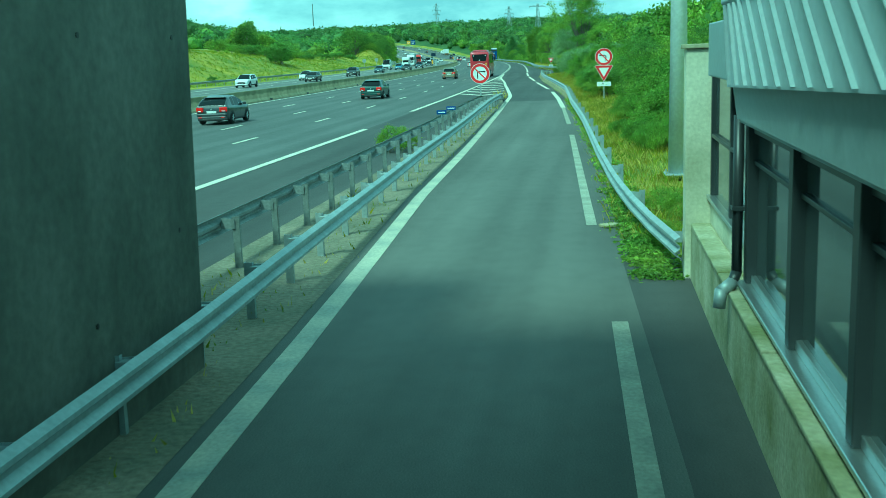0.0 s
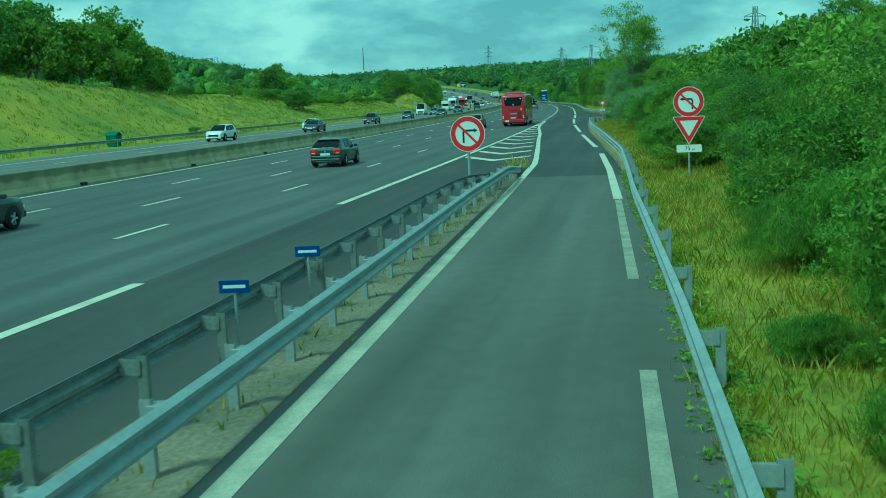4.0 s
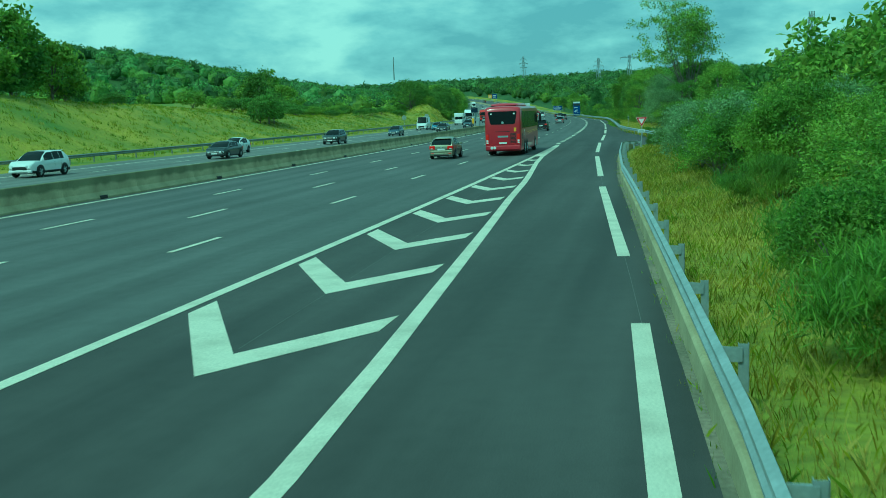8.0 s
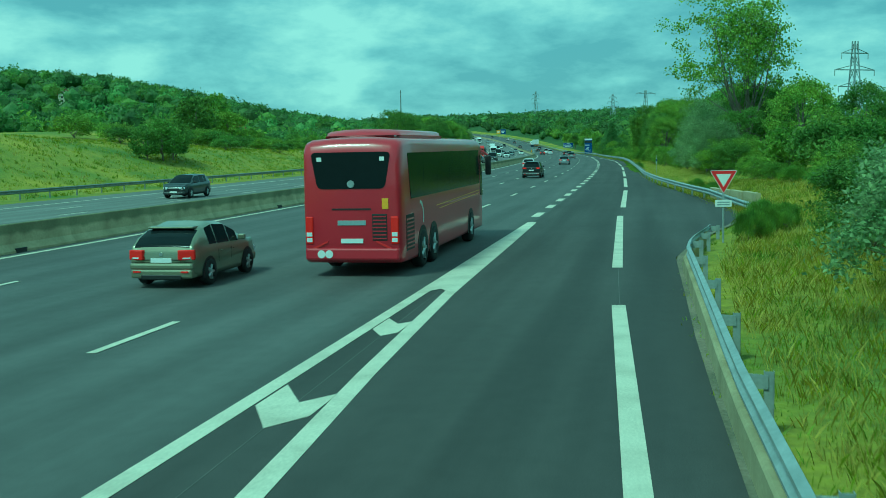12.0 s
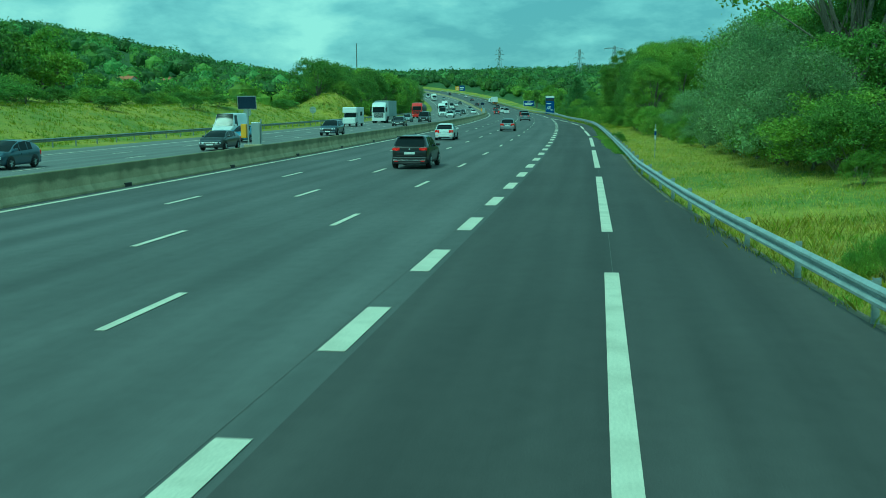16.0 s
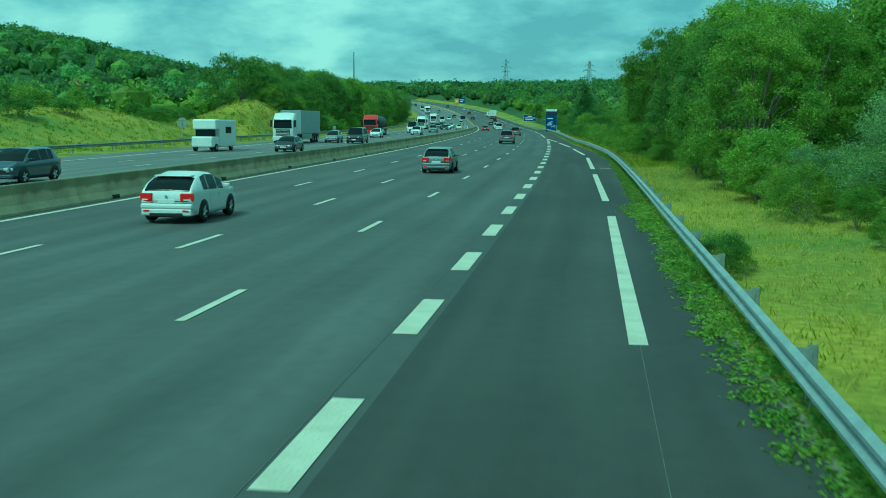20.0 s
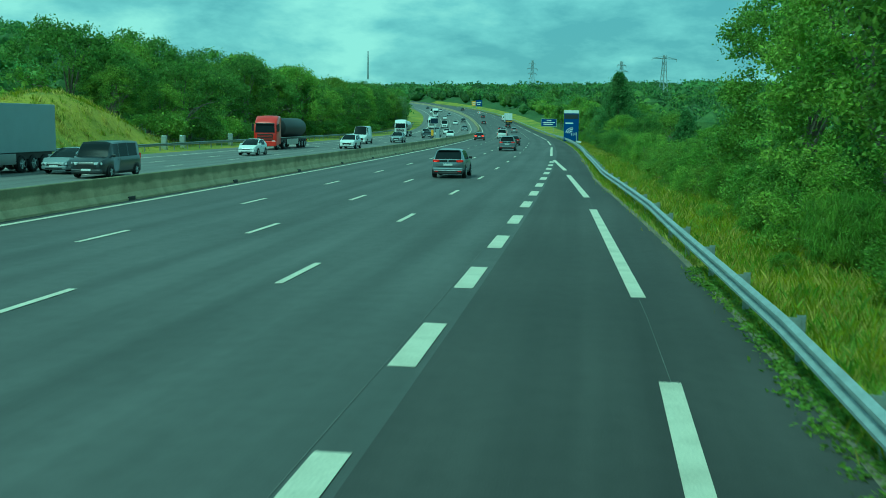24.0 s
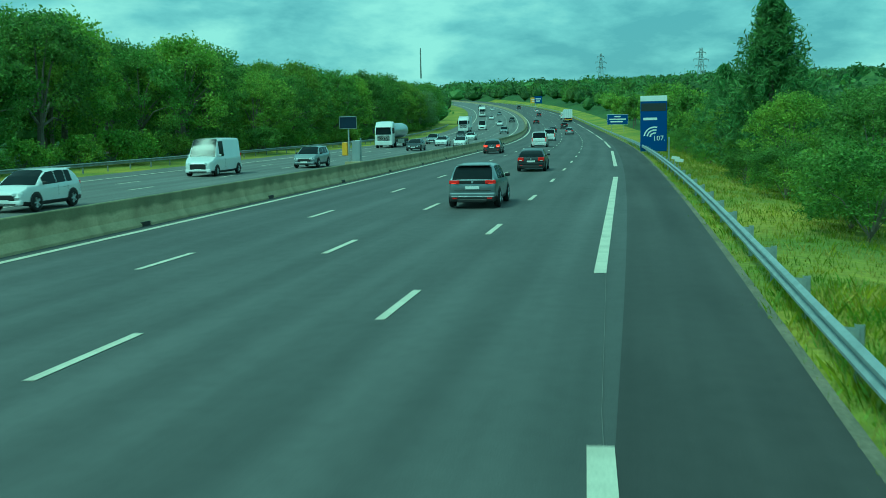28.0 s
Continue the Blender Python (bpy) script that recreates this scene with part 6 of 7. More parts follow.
KINDS = {
    # length, width, height, belt, bonnet height, cabin: rear base, rear roof, front roof, windscreen base (from the tail), wheel radius
    "hatchback": (4.0, 1.72, 1.48, 0.92, 0.89, 0.02, 0.72, 2.0, 3.05, 0.31),
    "saloon": (4.4, 1.8, 1.44, 0.93, 0.87, 0.16, 1.0, 2.45, 3.42, 0.33),
    "suv": (4.45, 1.86, 1.64, 1.04, 1.02, 0.02, 0.56, 2.5, 3.4, 0.36),
    "minivan": (4.9, 1.98, 1.95, 1.12, 1.08, 0.02, 0.2, 3.55, 4.15, 0.34),
    "van": (5.6, 2.05, 2.5, 1.3, 1.15, 0.01, 0.1, 4.1, 4.75, 0.35),
}


def car(kind, s, d, colour, label, back=False, braking=False, metal=0.0):
    L, W, H, belt, bon, yr0, yr1, yf1, yf0, wr = KINDS[kind]
    body_mat = paint_of(colour, metal)
    g = thing(kind, label, {"suv": "car", "hatchback": "car", "saloon": "car"}.get(kind, "van"), m=at(s, d, 0.012, 180 if back else 0) @ pose(0, -L / 2, 0), group="traffic")
    w = W / 2
    boxy = kind in ("van", "minivan")
    lean = 0.09 if boxy else 0.2
    clear = 0.2 if kind != "suv" else 0.23
    boot = belt if kind != "saloon" else belt - 0.01
    panes = {"van": ((yf0 - 1.45, yf0 - 0.62),), "minivan": ((0.55, 1.68), (1.72, 2.81), (2.85, yf0 - 0.6))}.get(kind, ((yr1 + 0.16, yr1 + 0.6), (yr1 + 0.63, yr1 + 1.36), (yr1 + 1.39, yf0 - 0.42)))
    # outline of the top along the car: tail, rear window, roof, windscreen, bonnet
    hatch = 0.0 if kind == "saloon" else 0.08
    top = knots((0.0, boot - 0.12), (0.05, boot - 0.02 + hatch * 0.4), (yr0 + 0.06, boot + hatch), (yr0 + 0.35 * (yr1 - yr0) + 0.04, boot + 0.46 * (H - boot)), (yr1 - 0.06, H - (0.14 if kind in ("hatchback", "saloon") else 0.09)), (yr1 + 0.08, H - (0.085 if kind in ("hatchback", "saloon") else 0.035)), (0.5 * (yr1 + yf1), H), (yf1, H - 0.05), (0.5 * (yf1 + yf0), 0.5 * (H + belt) + 0.03), (yf0, belt), (0.5 * (yf0 + L) + 0.1, bon + 0.01), (L - 0.35, bon - 0.07), (L - 0.1, bon - 0.17), (L, bon - 0.26))
    wide = knots((0.0, 0.88), (0.06, 0.93), (0.3, 0.985), (0.8, 1.0), (L - 0.8, 1.0), (L - 0.3, 0.94), (L - 0.08, 0.84), (L, 0.74))
    waist = knots((0, belt + (0.05 if not boxy else 0.0)), (yr1, belt + (0.04 if not boxy else 0.0)), (yf0, belt - 0.03), (L, belt - 0.05))
    ys = sorted({0.0, 0.025, 0.06, 0.14, 0.3, yr0 + 0.06, yr0 + 0.35 * (yr1 - yr0) + 0.04, yr1 - 0.06, yr1 + 0.02, yr1 + 0.08, 0.5 * (yr1 + yf1), yf1, 0.5 * (yf1 + yf0), yf0 - 0.42, yf0 - 0.2, yf0, yf0 + 0.15, 0.5 * (yf0 + L) + 0.1, L - 0.35, L - 0.2, L - 0.1, L - 0.03, L} | {q for p in panes for q in p})

    def section(y):
        """Half outline at y from the sill over the waist to the middle of the roof."""
        hw, zt = w * wide(y), top(y)
        zb = min(waist(y), zt)
        rel = max(0.0, min(1.0, (zt - zb) / (H - belt)))
        low = clear + 0.12 * (1 - smooth(0.0, 0.5, y)) + 0.06 * smooth(L - 0.6, L, y)
        return [(0.0, low), (hw * 0.86, low), (hw * 0.975, low + 0.05), (hw * 0.985, low + 0.16), (hw, low + 0.3), (hw * 1.0, zb - 0.2), (hw * 0.975, zb - 0.07), (hw * 0.945, zb),
                (hw * (0.925 - lean * 0.85 * rel), zb + (zt - zb) * 0.86), (hw * (0.895 - lean * rel) - 0.02, zt - 0.012 - 0.022 * rel), (hw * 0.55, zt + 0.004), (0.0, zt + 0.014)]

    rows = [section(y) for y in ys]

    def region(i, j):
        """What the patch between the stations i and i + 1 and the outline's points j and j + 1 belongs to."""
        a, b = ys[i] + 1e-6, ys[i + 1] - 1e-6
        if j in (1, 2) and (kind == "suv" or boxy):
            return "sill_cladding"
        if j == 7:
            for n, (p0, p1) in enumerate(panes):
                if a > p0 - 1e-3 and b < p1 + 1e-3:
                    return "side_window_%d" % n
        if j >= 9 and (yr0 + 0.06 if kind == "saloon" else 0.055) <= a and b <= yr1 - 0.05:
            return "rear_window"
        if j >= 9 and yf1 <= a and b <= yf0:
            return "windscreen"
        return "body"

    groups = {}
    for i in range(len(ys) - 1):
        for j in range(11):
            name = region(i, j)
            for sd in (1, -1):
                key = name + ("R" if sd > 0 else "L") if name.startswith("si") else name
                groups.setdefault(key, []).append((sd, i, j))
    for key, patches in groups.items():
        bm, seen = bmesh.new(), {}
        def vert(sd, i, j):
            x, z = rows[i][j]
            k = (sd if x else 1, i, j)
            if k not in seen:
                seen[k] = bm.verts.new((sd * x, ys[i], z))
            return seen[k]
        for sd, i, j in patches:
            vs = []
            for q in ((i, j), (i, j + 1), (i + 1, j + 1), (i + 1, j)):
                v = vert(sd, *q)
                if v not in vs:
                    vs.append(v)
            if len(vs) > 2:
                bm.faces.new(vs)
        if key == "body":
            for i in (0, len(ys) - 1):
                ring_v = [vert(1, i, j) for j in range(12)] + [vert(-1, i, j) for j in range(10, 0, -1)]
                bm.faces.new(ring_v)
        glassy = "window" in key or key == "windscreen"
        part("side_window" if key.startswith("side") else key.rstrip("RL"), bm, M_GLASS if glassy else M_BLACK if key.startswith("sill") else body_mat, g, "", True)
    tail_z = belt - (0.02 if kind == "suv" else 0.08)
    yt = -0.012
    near_by = s < 480
    if kind in ("suv", "hatchback") and near_by:
        part("spoiler", boxed(-w * 0.66, w * 0.66, yr1 - 0.2, yr1 + 0.14, -0.025, 0.025, bev=0.02), body_mat, g, m=pose(0, 0, H - (0.05 if kind == "suv" else 0.1)))
        part("wiper", rods(((0.03, yr0 + 0.05, belt + 0.03), (-0.3, yr0 + 0.08, belt + 0.09), 0.014), n=6), M_BLACK, g)
    if kind == "suv":
        part("trim_strip", boxed(-w * 0.62, w * 0.62, yt - 0.006, 0.06, tail_z - 0.1, tail_z + 0.02, bev=0.012), M_BLACK, g, "gloss black strip between the tail lamps")
    if near_by:
        part("tailgate_crease", boxed(-w * 0.74, w * 0.74, yt + 0.004, 0.05, 0.655, 0.675, bev=0.006), M_BLACK, g)
    for sd in (1, -1):
        part("mirror", boxed(-0.1, 0.1, -0.05, 0.06, -0.07, 0.07, bev=0.035), body_mat if kind != "suv" else M_BLACK, g, m=pose(sd * (w + 0.05), yf0 - 0.4, belt + 0.07))
        for n, (p0, p1) in enumerate((panes[-2:] if not boxy else panes[-1:]) if near_by else ()):
            part("door_handle", boxed(-0.012, 0.012, -0.09, 0.09, -0.014, 0.014, bev=0.006), body_mat, g, m=pose(sd * (w + 0.004), p0 + 0.2, belt - 0.17))
            part("door_gap", boxed(-0.004, 0.004, -0.006, 0.006, clear + 0.3, belt - 0.12), M_BLACK, g, m=pose(sd * (w - 0.002), p0 - 0.03, 0))
        lamp_h = 0.3 if boxy else 0.07 if kind == "suv" else 0.12
        lamp_m = pose(sd * w * (0.86 if boxy else 0.72), 0.05, tail_z - (0.04 if kind == "suv" else 0.06 if not boxy else 0.1), 0, 0, sd * (6 if boxy else 14))
        lens = part("tail_lamp", boxed(-0.06 if boxy else -0.2, 0.06 if boxy else 0.2, -0.075, 0.07, -lamp_h, lamp_h, bev=0.03), M_BRAKE if braking else M_TAIL, g, m=lamp_m)
        if near_by:
            part("reversing_lens", boxed(-0.045 if boxy else -0.09, 0.045 if boxy else 0.09, -0.079, -0.07, -lamp_h * 0.75, -lamp_h * 0.45, bev=0.002), M_LENS if kind != "suv" else M_BRAKE, lens)
        part("headlamp", boxed(-0.2, 0.2, -0.09, 0.05, -0.07, 0.07, bev=0.03), M_LENS, g, m=pose(sd * w * 0.66, L - 0.06, bon - 0.3, 0, 0, -sd * 24))
        if near_by:
            part("reflector", boxed(-0.09, 0.09, -0.01, 0.01, -0.02, 0.02), M_TAIL, g, m=pose(sd * w * 0.7, -0.062, 0.39))
        for y in (0.78, L - 0.88):
            arch = bmesh.new()
            ang = np.linspace(-0.3, math.pi + 0.3, 18)
            plate(arch, [(sd * (w - 0.03), y + (wr + 0.07) * math.cos(q), wr + (wr + 0.07) * math.sin(q)) for q in ang], 0.036, (sd, 0, 0))
            part("wheel_arch", arch, M_BLACK, g)
            wheel(g, sd * (w - 0.075), y, wr, 0.22)
    dark_low = kind in ("suv", "van")
    part("rear_bumper", boxed(-w * 0.93, w * 0.93, -0.055, 0.3, 0.42, 0.6, bev=0.06), body_mat, g)
    part("bumper_skirt", boxed(-w * 0.9, w * 0.9, -0.05, 0.3, clear + 0.03, 0.45, bev=0.05), M_BLACK if dark_low else body_mat, g)
    if kind == "suv":
        part("bumper_trim", boxed(-w * 0.86, w * 0.86, -0.066, 0.0, 0.425, 0.455, bev=0.01), M_ALU, g, "bright trim strip on the bumper")
    part("rear_valance", boxed(-w * 0.6, w * 0.6, -0.062, 0.2, clear, clear + 0.13, bev=0.03), M_BLACK, g)
    if near_by:
        part("badge", rods(((0, yt - 0.012, tail_z - 0.04), (0, 0.03, tail_z - 0.04), 0.042), n=12), M_ALU, g)
    part("front_bumper", boxed(-w * 0.86, w * 0.86, L - 0.2, L + 0.03, clear + 0.06, 0.5, bev=0.07), body_mat, g)
    part("front_grille", boxed(-w * 0.55, w * 0.55, L - 0.1, L + 0.012, 0.46, bon - 0.31, bev=0.03), M_BLACK, g)
    if near_by:
        part("lower_grille", boxed(-w * 0.6, w * 0.6, L - 0.1, L + 0.036, clear + 0.08, 0.37, bev=0.02), M_BLACK, g)
    pz = 0.8 if boxy else 0.72 if kind == "suv" else 0.6
    part("number_plate", boxed(-0.26, 0.26, yt - 0.012, yt + 0.01, pz, pz + 0.11, bev=0.004), M_WHITE, g, "white number plate")
    part("number_plate", boxed(-0.26, 0.26, L + 0.012, L + 0.042, 0.4, 0.51, bev=0.004), M_WHITE, g, "white number plate")
    return g


DARK, BLACKP, WHITEP, SILVER, GREYG = (0.025, 0.03, 0.035), (0.012, 0.013, 0.015), (0.75, 0.76, 0.76), (0.24, 0.27, 0.29), (0.26, 0.26, 0.18)
car("hatchback", -13.5, -5.35, (0.04, 0.045, 0.05), "dark grey hatchback driving away in the middle lane")
car("hatchback", 13.8, -2.35, (0.02, 0.05, 0.045), "dark green estate car driving away in the middle lane", metal=0.3)
car("hatchback", 72.5, -2.5, GREYG, "greenish silver hatchback driving away in the middle lane", metal=0.5)
car("hatchback", 196, -6.0, WHITEP, "small white hatchback driving away in the middle lane")
car("suv", 154.4, -2.2, BLACKP, "black sport utility car driving away in the middle lane")
car("hatchback", 226, -2.1, SILVER, "silver hatchback driving away in the middle lane", metal=0.5)
car("minivan", 455, -5.4, WHITEP, "white passenger van driving away in the middle lane")
for s in (299.4, 360.2):
    car("suv", s, -1.75, SILVER, "silver sport utility car with red tail lamps in the middle lane", metal=0.6)
car("saloon", 389, -2.0, BLACKP, "black car driving away in the middle lane")
car("saloon", 430, -9.0, DARK, "dark saloon driving away in the fast lane", braking=True)
car("minivan", 498, -5.4, WHITEP, "white passenger van driving away in the fast lane")
OPP = (-16.5, -20.1, -23.7, -27.4)
for k, s, lane, col, lab in (
    ("suv", 62, 3, WHITEP, "white car coming on in the slow lane"), ("saloon", 84, 2, DARK, "dark car coming on"), ("hatchback", 96, 3, WHITEP, "white hatchback coming on in the slow lane"),
    ("suv", 118, 2, DARK, "dark sport utility car coming on"), ("hatchback", 152.5, 2, (0.05, 0.08, 0.12), "dark blue hatchback coming on"), ("saloon", 175, 1, DARK, "dark saloon coming on"), ("hatchback", 192, 2, (0.1, 0.2, 0.32), "pale blue hatchback coming on"), ("van", 199, 3, WHITEP, "white panel van coming on in the slow lane"),
    ("suv", 211, 1, (0.05, 0.07, 0.1), "dark blue sport utility car coming on"), ("saloon", 259, 1, DARK, "dark car coming on"), ("hatchback", 296, 2, SILVER, "silver car coming on"), ("minivan", 293, 1, DARK, "dark people carrier coming on"), ("hatchback", 331.5, 2, WHITEP, "white hatchback coming on"), ("suv", 359, 1, WHITEP, "white car coming on"), ("van", 387.5, 2, WHITEP, "white delivery van coming on"), ("suv", 399, 1, SILVER, "silver sport utility car coming on"),
    ("saloon", 446, 1, DARK, "dark car coming on"), ("hatchback", 462, 0, WHITEP, "white hatchback coming on"), ("saloon", 470, 1, WHITEP, "white car coming on"), ("suv", 486, 2, SILVER, "silver car coming on"), ("saloon", 512, 1, WHITEP, "white car coming on"), ("hatchback", 530, 2, DARK, "dark car coming on"), ("suv", 560, 0, SILVER, "silver car coming on"), ("van", 600, 2, WHITEP, "white van coming on"), ("saloon", 640, 1, WHITEP, "white car coming on"), ("suv", 672, 0, DARK, "dark car coming on"), ("saloon", 705, 2, WHITEP, "white car coming on"),
    ("hatchback", 760, 1, SILVER, "silver car coming on"), ("van", 800, 3, WHITEP, "white van coming on"), ("saloon", 850, 1, WHITEP, "white car coming on"), ("suv", 910, 2, DARK, "dark car coming on"),
):
    car(k, s, OPP[lane], col, lab, back=True)
for k, s, d, col, lab in (("hatchback", 545, -1.9, SILVER, "silver car driving away in the middle lane"), ("saloon", 560, -5.4, DARK, "dark car driving away"), ("suv", 600, -2.0, BLACKP, "black car driving away"), ("saloon", 650, -8.9, DARK, "dark car driving away"), ("van", 690, 1.6, WHITEP, "white van driving away"), ("hatchback", 730, -5.3, DARK, "dark car driving away"), ("saloon", 800, -2, WHITEP, "white car driving away"), ("suv", 870, -5.4, DARK, "dark car driving away")):
    car(k, s, d, col, lab)


def hull(stations):
    """A body lofted through rings of (y, half width, floor, top, corner)."""
    bm, rings = bmesh.new(), []
    for y, hw, z0, z1, c in stations:
        half = [(0.0, z0), (hw - c * 0.6, z0), (hw - 0.03, z0 + 0.03), (hw, z0 + 0.12), (hw, z0 + 0.5 * (z1 - z0)), (hw - 0.015, z1 - c), (hw - c * 0.3, z1 - c * 0.35), (hw - c, z1 - 0.01), (hw * 0.45, z1 + 0.03), (0.0, z1 + 0.04)]
        rings.append([bm.verts.new((x, y, z)) for x, z in half] + [bm.verts.new((-x, y, z)) for x, z in half[-2:0:-1]])
    for a, b in zip(rings, rings[1:]):
        for i in range(len(a)):
            j = (i + 1) % len(a)
            bm.faces.new((a[i], a[j], b[j], b[i]))
    bm.faces.new(rings[0][::-1])
    bm.faces.new(rings[-1])
    return bm


def coach(s, d):
    g = thing("coach", "dark red touring coach with tinted windows driving away", "coach", m=at(s, d, 0.015) @ pose(0, -6.2, 0), group="traffic")
    red = paint_of((0.36, 0.012, 0.035))
    L, w, h = 12.6, 1.27, 3.42
    part("body", hull([(0.0, 1.16, 0.5, 2.95, 0.2), (0.05, 1.22, 0.4, 3.2, 0.22), (0.16, 1.25, 0.34, h - 0.08, 0.22), (0.4, w, 0.32, h - 0.02, 0.2), (1.2, w, 0.3, h, 0.2), (L - 1.0, w, 0.3, h, 0.2), (L - 0.4, w, 0.3, h - 0.05, 0.25), (L - 0.08, 1.2, 0.34, h - 0.35, 0.3), (L, 1.1, 0.45, 2.9, 0.3)]), red, g, "", True)
    part("roof_fairing", hull([(0.9, 0.9, h - 0.05, h + 0.02, 0.1), (1.3, 1.0, h - 0.05, h + 0.2, 0.14), (6.2, 1.0, h - 0.05, h + 0.22, 0.14), (6.9, 0.9, h - 0.05, h + 0.02, 0.1)]), red, g, "", True)
    for sd in (1, -1):
        x = sd * (w + 0.002)
        y0, n = 0.75, 6
        for i in range(n):
            a, b = y0 + i * 1.82, y0 + (i + 1) * 1.82 - 0.03
            bm = bmesh.new()
            plate(bm, [(x, a + (0.25 if i == 0 else 0), 1.88), (x, b, 1.88), (x - sd * 0.02, b, 3.04), (x - sd * 0.02, a, 3.04)], 0.012, (sd, 0, 0))
            part("side_window", bm, M_GLASS, g, "tinted side window")
        bm = bmesh.new()
        plate(bm, [(x, L - 0.75, 1.45), (x, L - 0.28, 1.45), (x - sd * 0.03, L - 0.3, 2.75), (x - sd * 0.02, L - 0.75, 2.9)], 0.012, (sd, 0, 0))
        part("cab_window", bm, M_GLASS, g)
        for k, (ya, zl) in enumerate(((4.2, 1.52), (4.6, 1.42))):
            bm = bmesh.new()
            plate(bm, [(x, ya, zl), (x, L - 1.0, zl + 0.12), (x, L - 1.0, zl + 0.14), (x, ya, zl + 0.02)], 0.006, (sd, 0, 0))
            part("pinstripe", bm, M_AMBER, g, "thin gold stripe along the flank")
        bm = bmesh.new()
        aa = np.linspace(-0.4, 1.5, 10)
        plate(bm, [(x, 2.0 + 0.5 * math.cos(a), 1.35 + 0.45 * math.sin(a)) for a in aa] + [(x, 2.0 + 0.42 * math.cos(a), 1.33 + 0.38 * math.sin(a)) for a in aa[::-1]], 0.006, (sd, 0, 0))
        part("swoosh_mark", bm, M_WHITE, g, "pale curved mark")
        vent = part("engine_vent", boxed(min(x, x - sd * 0.02), max(x, x - sd * 0.02) + 0.006, 0.45, 1.35, 0.6, 1.5, bev=0.004), M_BLACK, g)
        for i in range(8):
            part("vent_slat", boxed(min(x, x + sd * 0.012), max(x, x + sd * 0.012), 0.5, 1.3, 0.66 + 0.1 * i, 0.7 + 0.1 * i), red, vent)
        for y in (2.35, 3.75, L - 2.75):
            arch = bmesh.new()
            plate(arch, [(sd * (w - 0.02), y + 0.62 * math.cos(q), 0.5 + 0.62 * math.sin(q)) for q in np.linspace(-0.3, math.pi + 0.3, 18)], 0.028, (sd, 0, 0))
            part("wheel_arch", arch, M_BLACK, g)
            wheel(g, sd * 1.15, y, 0.5, 0.3)
        stack = part("tail_lamp", boxed(sd * 1.09 - 0.1, sd * 1.09 + 0.1, -0.03, 0.06, 0.82, 1.5, bev=0.03), M_TAIL, g, "tall stacked tail lamp")
        for z in (0.92, 1.06):
            part("lamp_lens", boxed(sd * 1.09 - 0.07, sd * 1.09 + 0.07, -0.036, -0.03, z - 0.05, z + 0.05, bev=0.002), M_LENS, stack)
        part("mirror_arm", rods(((sd * 1.1, L - 0.1, 3.1), (sd * 1.42, L + 0.12, 2.85), 0.05), n=6), red, g)
        part("mirror", boxed(sd * 1.44 - 0.1, sd * 1.44 + 0.1, L + 0.02, L + 0.2, 2.15, 2.85, bev=0.04), M_BLACK, g)
        bm = bmesh.new()
        plate(bm, [(sd * 1.1, -0.03, 0.62), (sd * 0.62, -0.03, 0.86), (sd * 0.62, -0.03, 0.9), (sd * 1.1, -0.03, 0.68)], 0.05, (0, 1, 0))
        part("crease", bm, M_RED, g)
    bm = bmesh.new()
    plate(bm, rounded([(-1.02, 3.08), (1.02, 3.08), (0.86, 2.18), (-0.86, 2.18)], 0.14), 0.03, (0, 1, 0))
    win = part("rear_window", bm, M_GLASS, g, "wide tinted rear window", m=pose(0, -0.012, 0))
    for x in (-0.8, 0.8):
        part("sticker", boxed(x - 0.06, x + 0.06, -0.006, 0.0, 2.86, 2.96), M_WHITE, win)
    part("star_mark", rods(((0, -0.02, 2.3), (0, 0.0, 2.3), 0.09), n=16), M_ALU, win)
    part("hatch_slot", boxed(-0.5, 0.5, -0.012, 0.02, 1.66, 1.7), M_BLACK, g)
    part("maker_mark", boxed(-0.36, 0.36, -0.014, 0.02, 1.28, 1.4, bev=0.004), M_FASCIA, g, "pale lettering bar")
    part("warning_plate", boxed(0.78, 0.94, -0.016, 0.02, 1.68, 1.94, bev=0.004), M_AMBER, g, "small yellow plate")
    grid = part("rear_vent", boxed(0.52, 0.9, -0.012, 0.02, 0.9, 1.56, bev=0.01), M_BLACK, g)
    for i in range(7):
        part("vent_slat", boxed(0.54, 0.88, -0.02, -0.012, 0.94 + 0.09 * i, 0.97 + 0.09 * i), red, grid)
    part("rear_bumper", boxed(-1.2, 1.2, -0.07, 0.16, 0.42, 0.72, bev=0.05), red, g)
    for x in (-0.78, -0.58):
        part("speed_disc", rods(((x, -0.082, 0.57), (x, -0.06, 0.57), 0.1), n=18), M_WHITE, g, "round white speed disc")
    part("number_plate", boxed(-0.28, 0.28, -0.03, 0.0, 0.84, 0.95), M_WHITE, g, "white number plate")
    return g


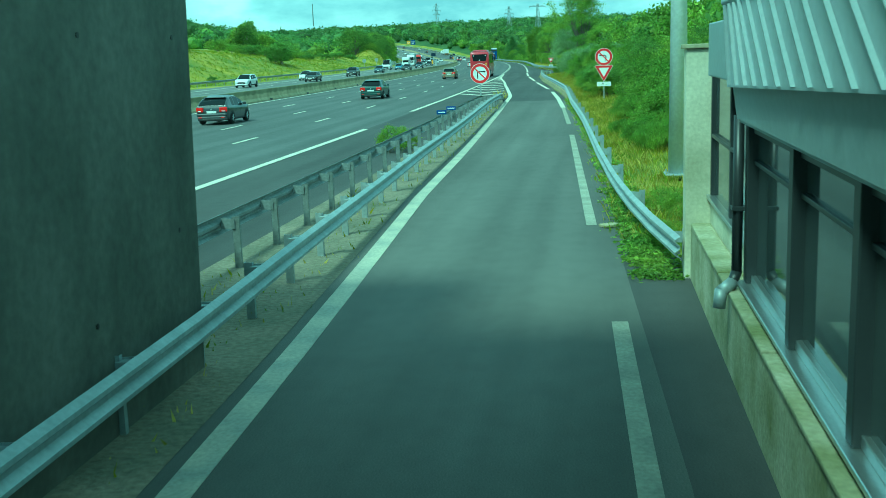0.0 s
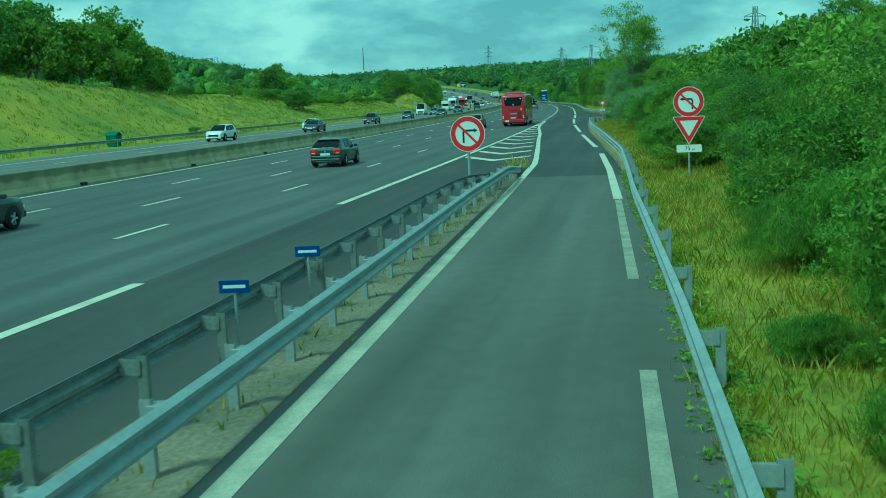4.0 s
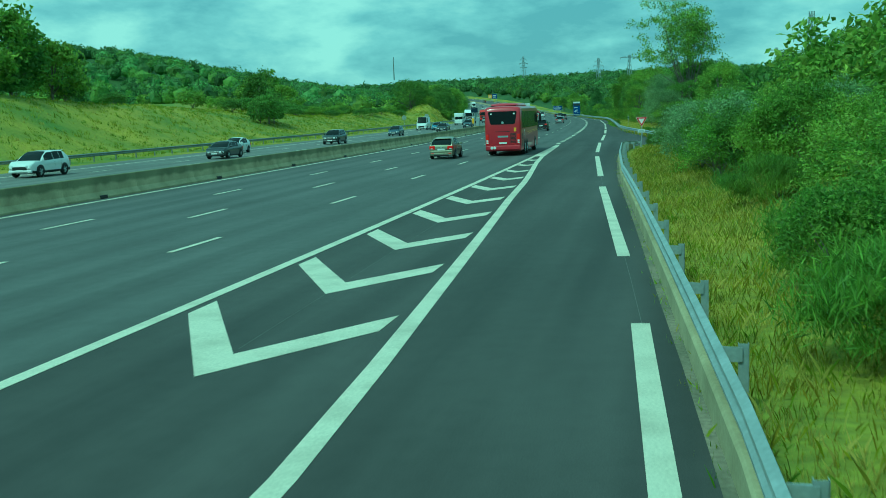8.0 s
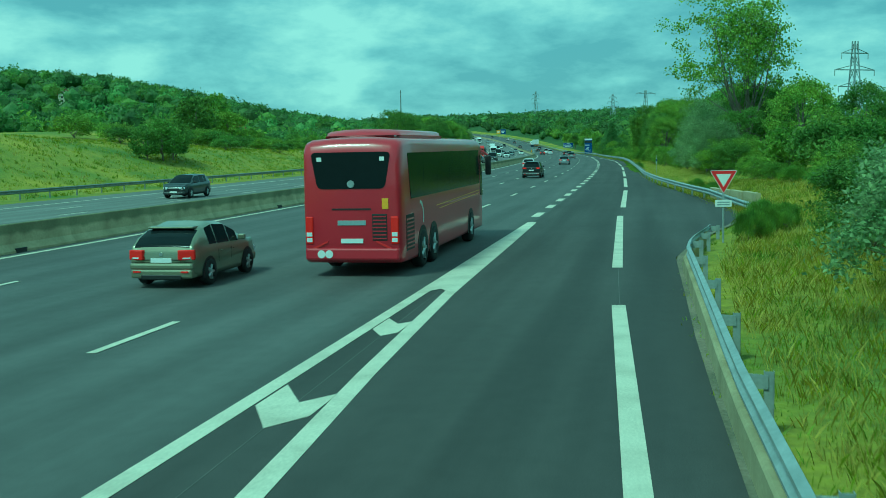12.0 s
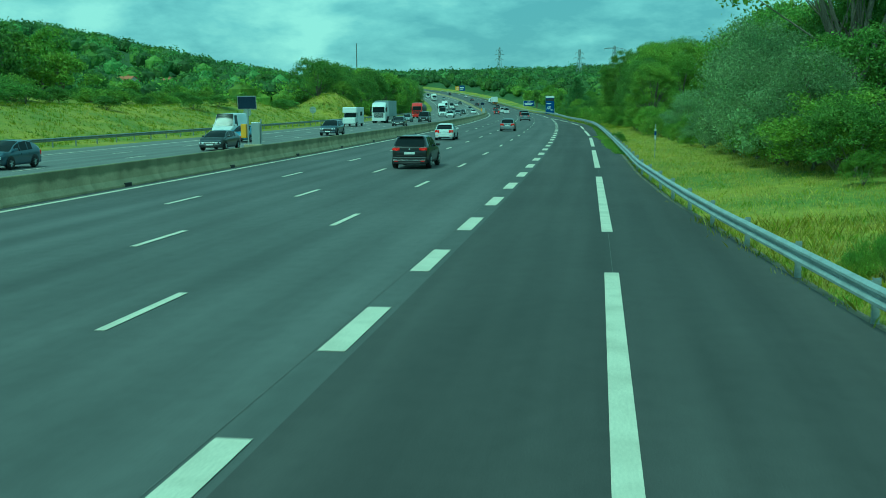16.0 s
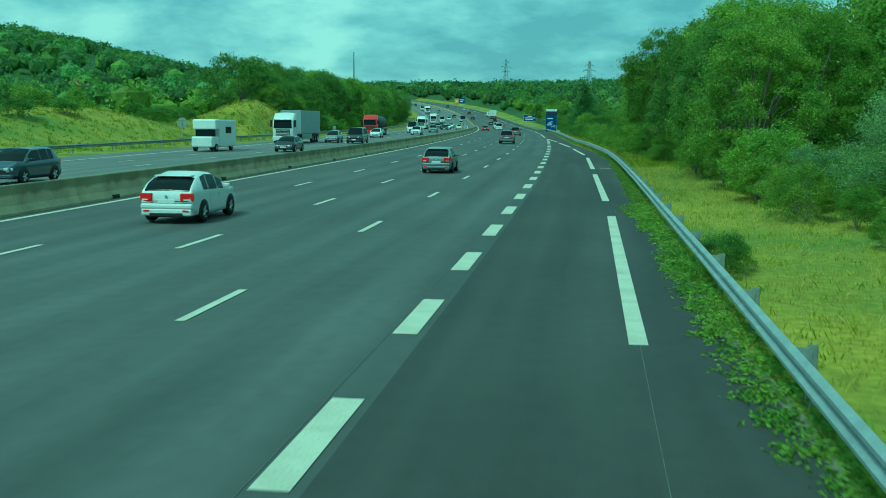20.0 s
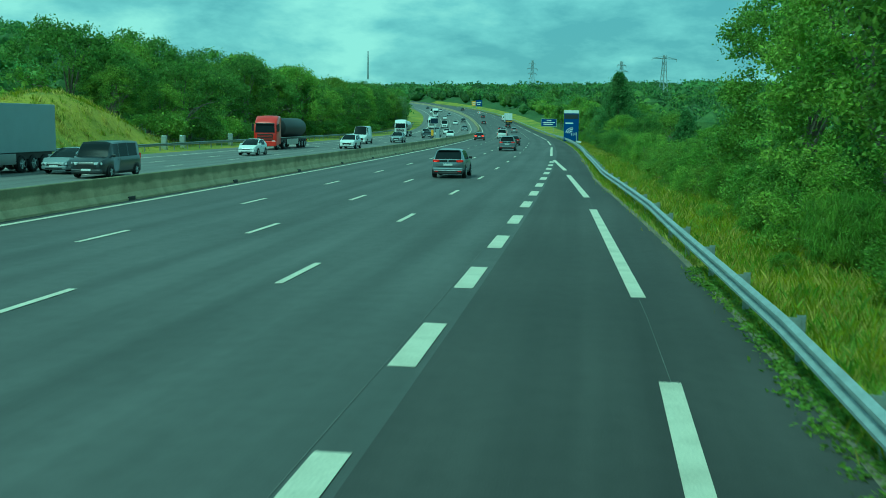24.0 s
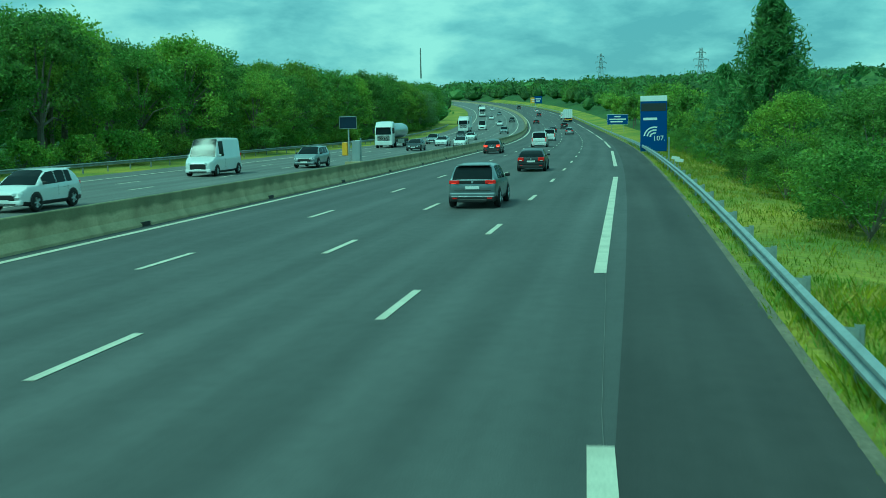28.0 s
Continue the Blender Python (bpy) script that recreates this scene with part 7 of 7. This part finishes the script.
def lorry(s, d, cab, box_mat, label, back=False, tank=False, trailer=10.5):
    g = thing("lorry", label, "lorry", m=at(s, d, 0.015, 180 if back else 0) @ pose(0, -7, 0), group="traffic")
    cm = paint_of(cab)
    L = trailer
    if tank:
        n, bm = 18, bmesh.new()
        rings = []
        for y, k in ((0, 0.55), (0.25, 0.92), (0.6, 1), (L - 0.6, 1), (L - 0.25, 0.92), (L, 0.55)):
            rings.append([bm.verts.new((1.2 * k * math.cos(2 * math.pi * i / n), y, 2.35 + 1.1 * k * math.sin(2 * math.pi * i / n))) for i in range(n)])
        for a, b in zip(rings, rings[1:]):
            for i in range(n):
                j = (i + 1) % n
                bm.faces.new((a[i], a[j], b[j], b[i]))
        bm.faces.new(rings[0][::-1])
        bm.faces.new(rings[-1])
        part("tank", bm, box_mat, g, "", True)
    else:
        part("box_body", boxed(-1.26, 1.26, 0, L, 1.15, 3.95, bev=0.03), box_mat, g)
        for x in (-0.6, 0.0, 0.6):
            part("door_bar", rods(((x, -0.03, 1.25), (x, -0.03, 3.85), 0.022), n=6), M_STEEL, g)
        part("door_gap", boxed(-0.012, 0.012, -0.006, 0.0, 1.2, 3.9), M_BLACK, g)
    part("chassis", boxed(-1.1, 1.1, 0.2, L + 1.5, 0.75, 1.15, bev=0.03), M_BLACK, g)
    part("rear_beam", boxed(-1.2, 1.2, -0.02, 0.14, 0.5, 0.72, bev=0.02), M_AMBER if not back else M_WHITE, g)
    for x in (-0.95, 0.95):
        part("tail_lamp", boxed(x - 0.18, x + 0.18, -0.05, 0.02, 0.8, 0.98, bev=0.01), M_TAIL, g)
        for y in (1.2, 2.5, 3.8, L + 0.3, L + 3.0):
            wheel(g, x * 1.08, y, 0.5, 0.32)
        part("side_skirt", boxed(min(x * 1.25, x * 1.3), max(x * 1.25, x * 1.3), 4.6, L - 0.8, 0.5, 1.1, bev=0.01), M_ALU, g)
    c0 = L + 1.7
    part("cab", hull([(c0, 1.1, 0.65, 3.55, 0.2), (c0 + 0.15, 1.22, 0.6, 3.65, 0.2), (c0 + 1.2, 1.24, 0.5, 3.6, 0.2), (c0 + 1.75, 1.24, 0.45, 3.1, 0.2), (c0 + 2.1, 1.22, 0.42, 2.75, 0.2), (c0 + 2.2, 1.16, 0.45, 1.9, 0.1)]), cm, g, "", True)
    bm = bmesh.new()
    plate(bm, [(-1.08, c0 + 2.215, 1.85), (1.08, c0 + 2.215, 1.85), (1.02, c0 + 2.13, 2.75), (-1.02, c0 + 2.13, 2.75)], 0.03, (0, 1, 0.1))
    part("windscreen", bm, M_GLASS, g)
    part("sun_visor", boxed(-1.05, 1.05, c0 + 2.08, c0 + 2.3, 2.74, 2.86, bev=0.03), M_BLACK, g)
    grille = part("grille", boxed(-0.85, 0.85, c0 + 2.17, c0 + 2.225, 0.98, 1.72, bev=0.02), M_BLACK, g)
    for i in range(4):
        part("grille_slat", boxed(-0.8, 0.8, c0 + 2.22, c0 + 2.24, 1.06 + 0.16 * i, 1.1 + 0.16 * i), cm, grille)
    part("front_bumper", boxed(-1.22, 1.22, c0 + 2.05, c0 + 2.27, 0.38, 0.92, bev=0.05), cm, g)
    for x in (-1, 1):
        part("side_window", boxed(min(x * 1.2, x * 1.25), max(x * 1.2, x * 1.25), c0 + 1.0, c0 + 1.95, 1.95, 2.7, bev=0.01), M_GLASS, g)
        part("headlamp", boxed(x * 0.95 - 0.2, x * 0.95 + 0.2, c0 + 2.16, c0 + 2.23, 0.8, 1.0, bev=0.02), M_LENS, g)
        part("mirror", boxed(x * 1.42 - 0.12, x * 1.42 + 0.12, c0 + 1.9, c0 + 2.0, 2.0, 2.8, bev=0.03), M_BLACK, g)
    return g


coach(79, 1.45)
lorry(668, 1.7, WHITEP, M_WHITE, "white box lorry with an orange rear beam driving away")
lorry(356, -27.4, (0.5, 0.012, 0.01), M_BLACK, "red lorry pulling a black tank trailer coming on", back=True, tank=True)
lorry(470, -27.4, WHITEP, M_ALU, "white lorry with a silver tank trailer coming on", back=True, tank=True)
lorry(292, -27.4, WHITEP, M_FASCIA, "white lorry with a grey curtain trailer coming on", back=True)
lorry(585, -27.3, WHITEP, M_WHITE, "white lorry coming on", back=True)
lorry(745, -27.3, WHITEP, M_WHITE, "white lorry coming on", back=True)
camper = thing("camper_van", "white camper van with an overhanging cab coming on", "van", m=at(259, -27.3, 0.012, 180) @ pose(0, -3.4, 0), group="traffic")
part("body", boxed(-1.12, 1.12, 0, 4.8, 0.4, 2.85, bev=0.08), M_WHITE, camper)
part("alcove", boxed(-1.1, 1.1, 4.6, 5.9, 2.0, 2.9, bev=0.12), M_WHITE, camper)
part("cab", boxed(-0.98, 0.98, 4.7, 6.6, 0.4, 1.35, bev=0.12), M_WHITE, camper)
part("windscreen", boxed(-0.88, 0.88, 5.3, 5.75, 1.3, 2.02, bev=0.05), M_GLASS, camper)
for x in (-0.95, 0.95):
    part("headlamp", boxed(x * 0.8 - 0.15, x * 0.8 + 0.15, 6.56, 6.62, 0.85, 1.05, bev=0.02), M_LENS, camper)
    part("side_window", boxed(min(x * 1.17, x * 1.185), max(x * 1.17, x * 1.185), 1.5, 3.2, 1.6, 2.2, bev=0.005), M_GLASS, camper)
    for y in (1.2, 5.6):
        wheel(camper, x, y, 0.35, 0.24)
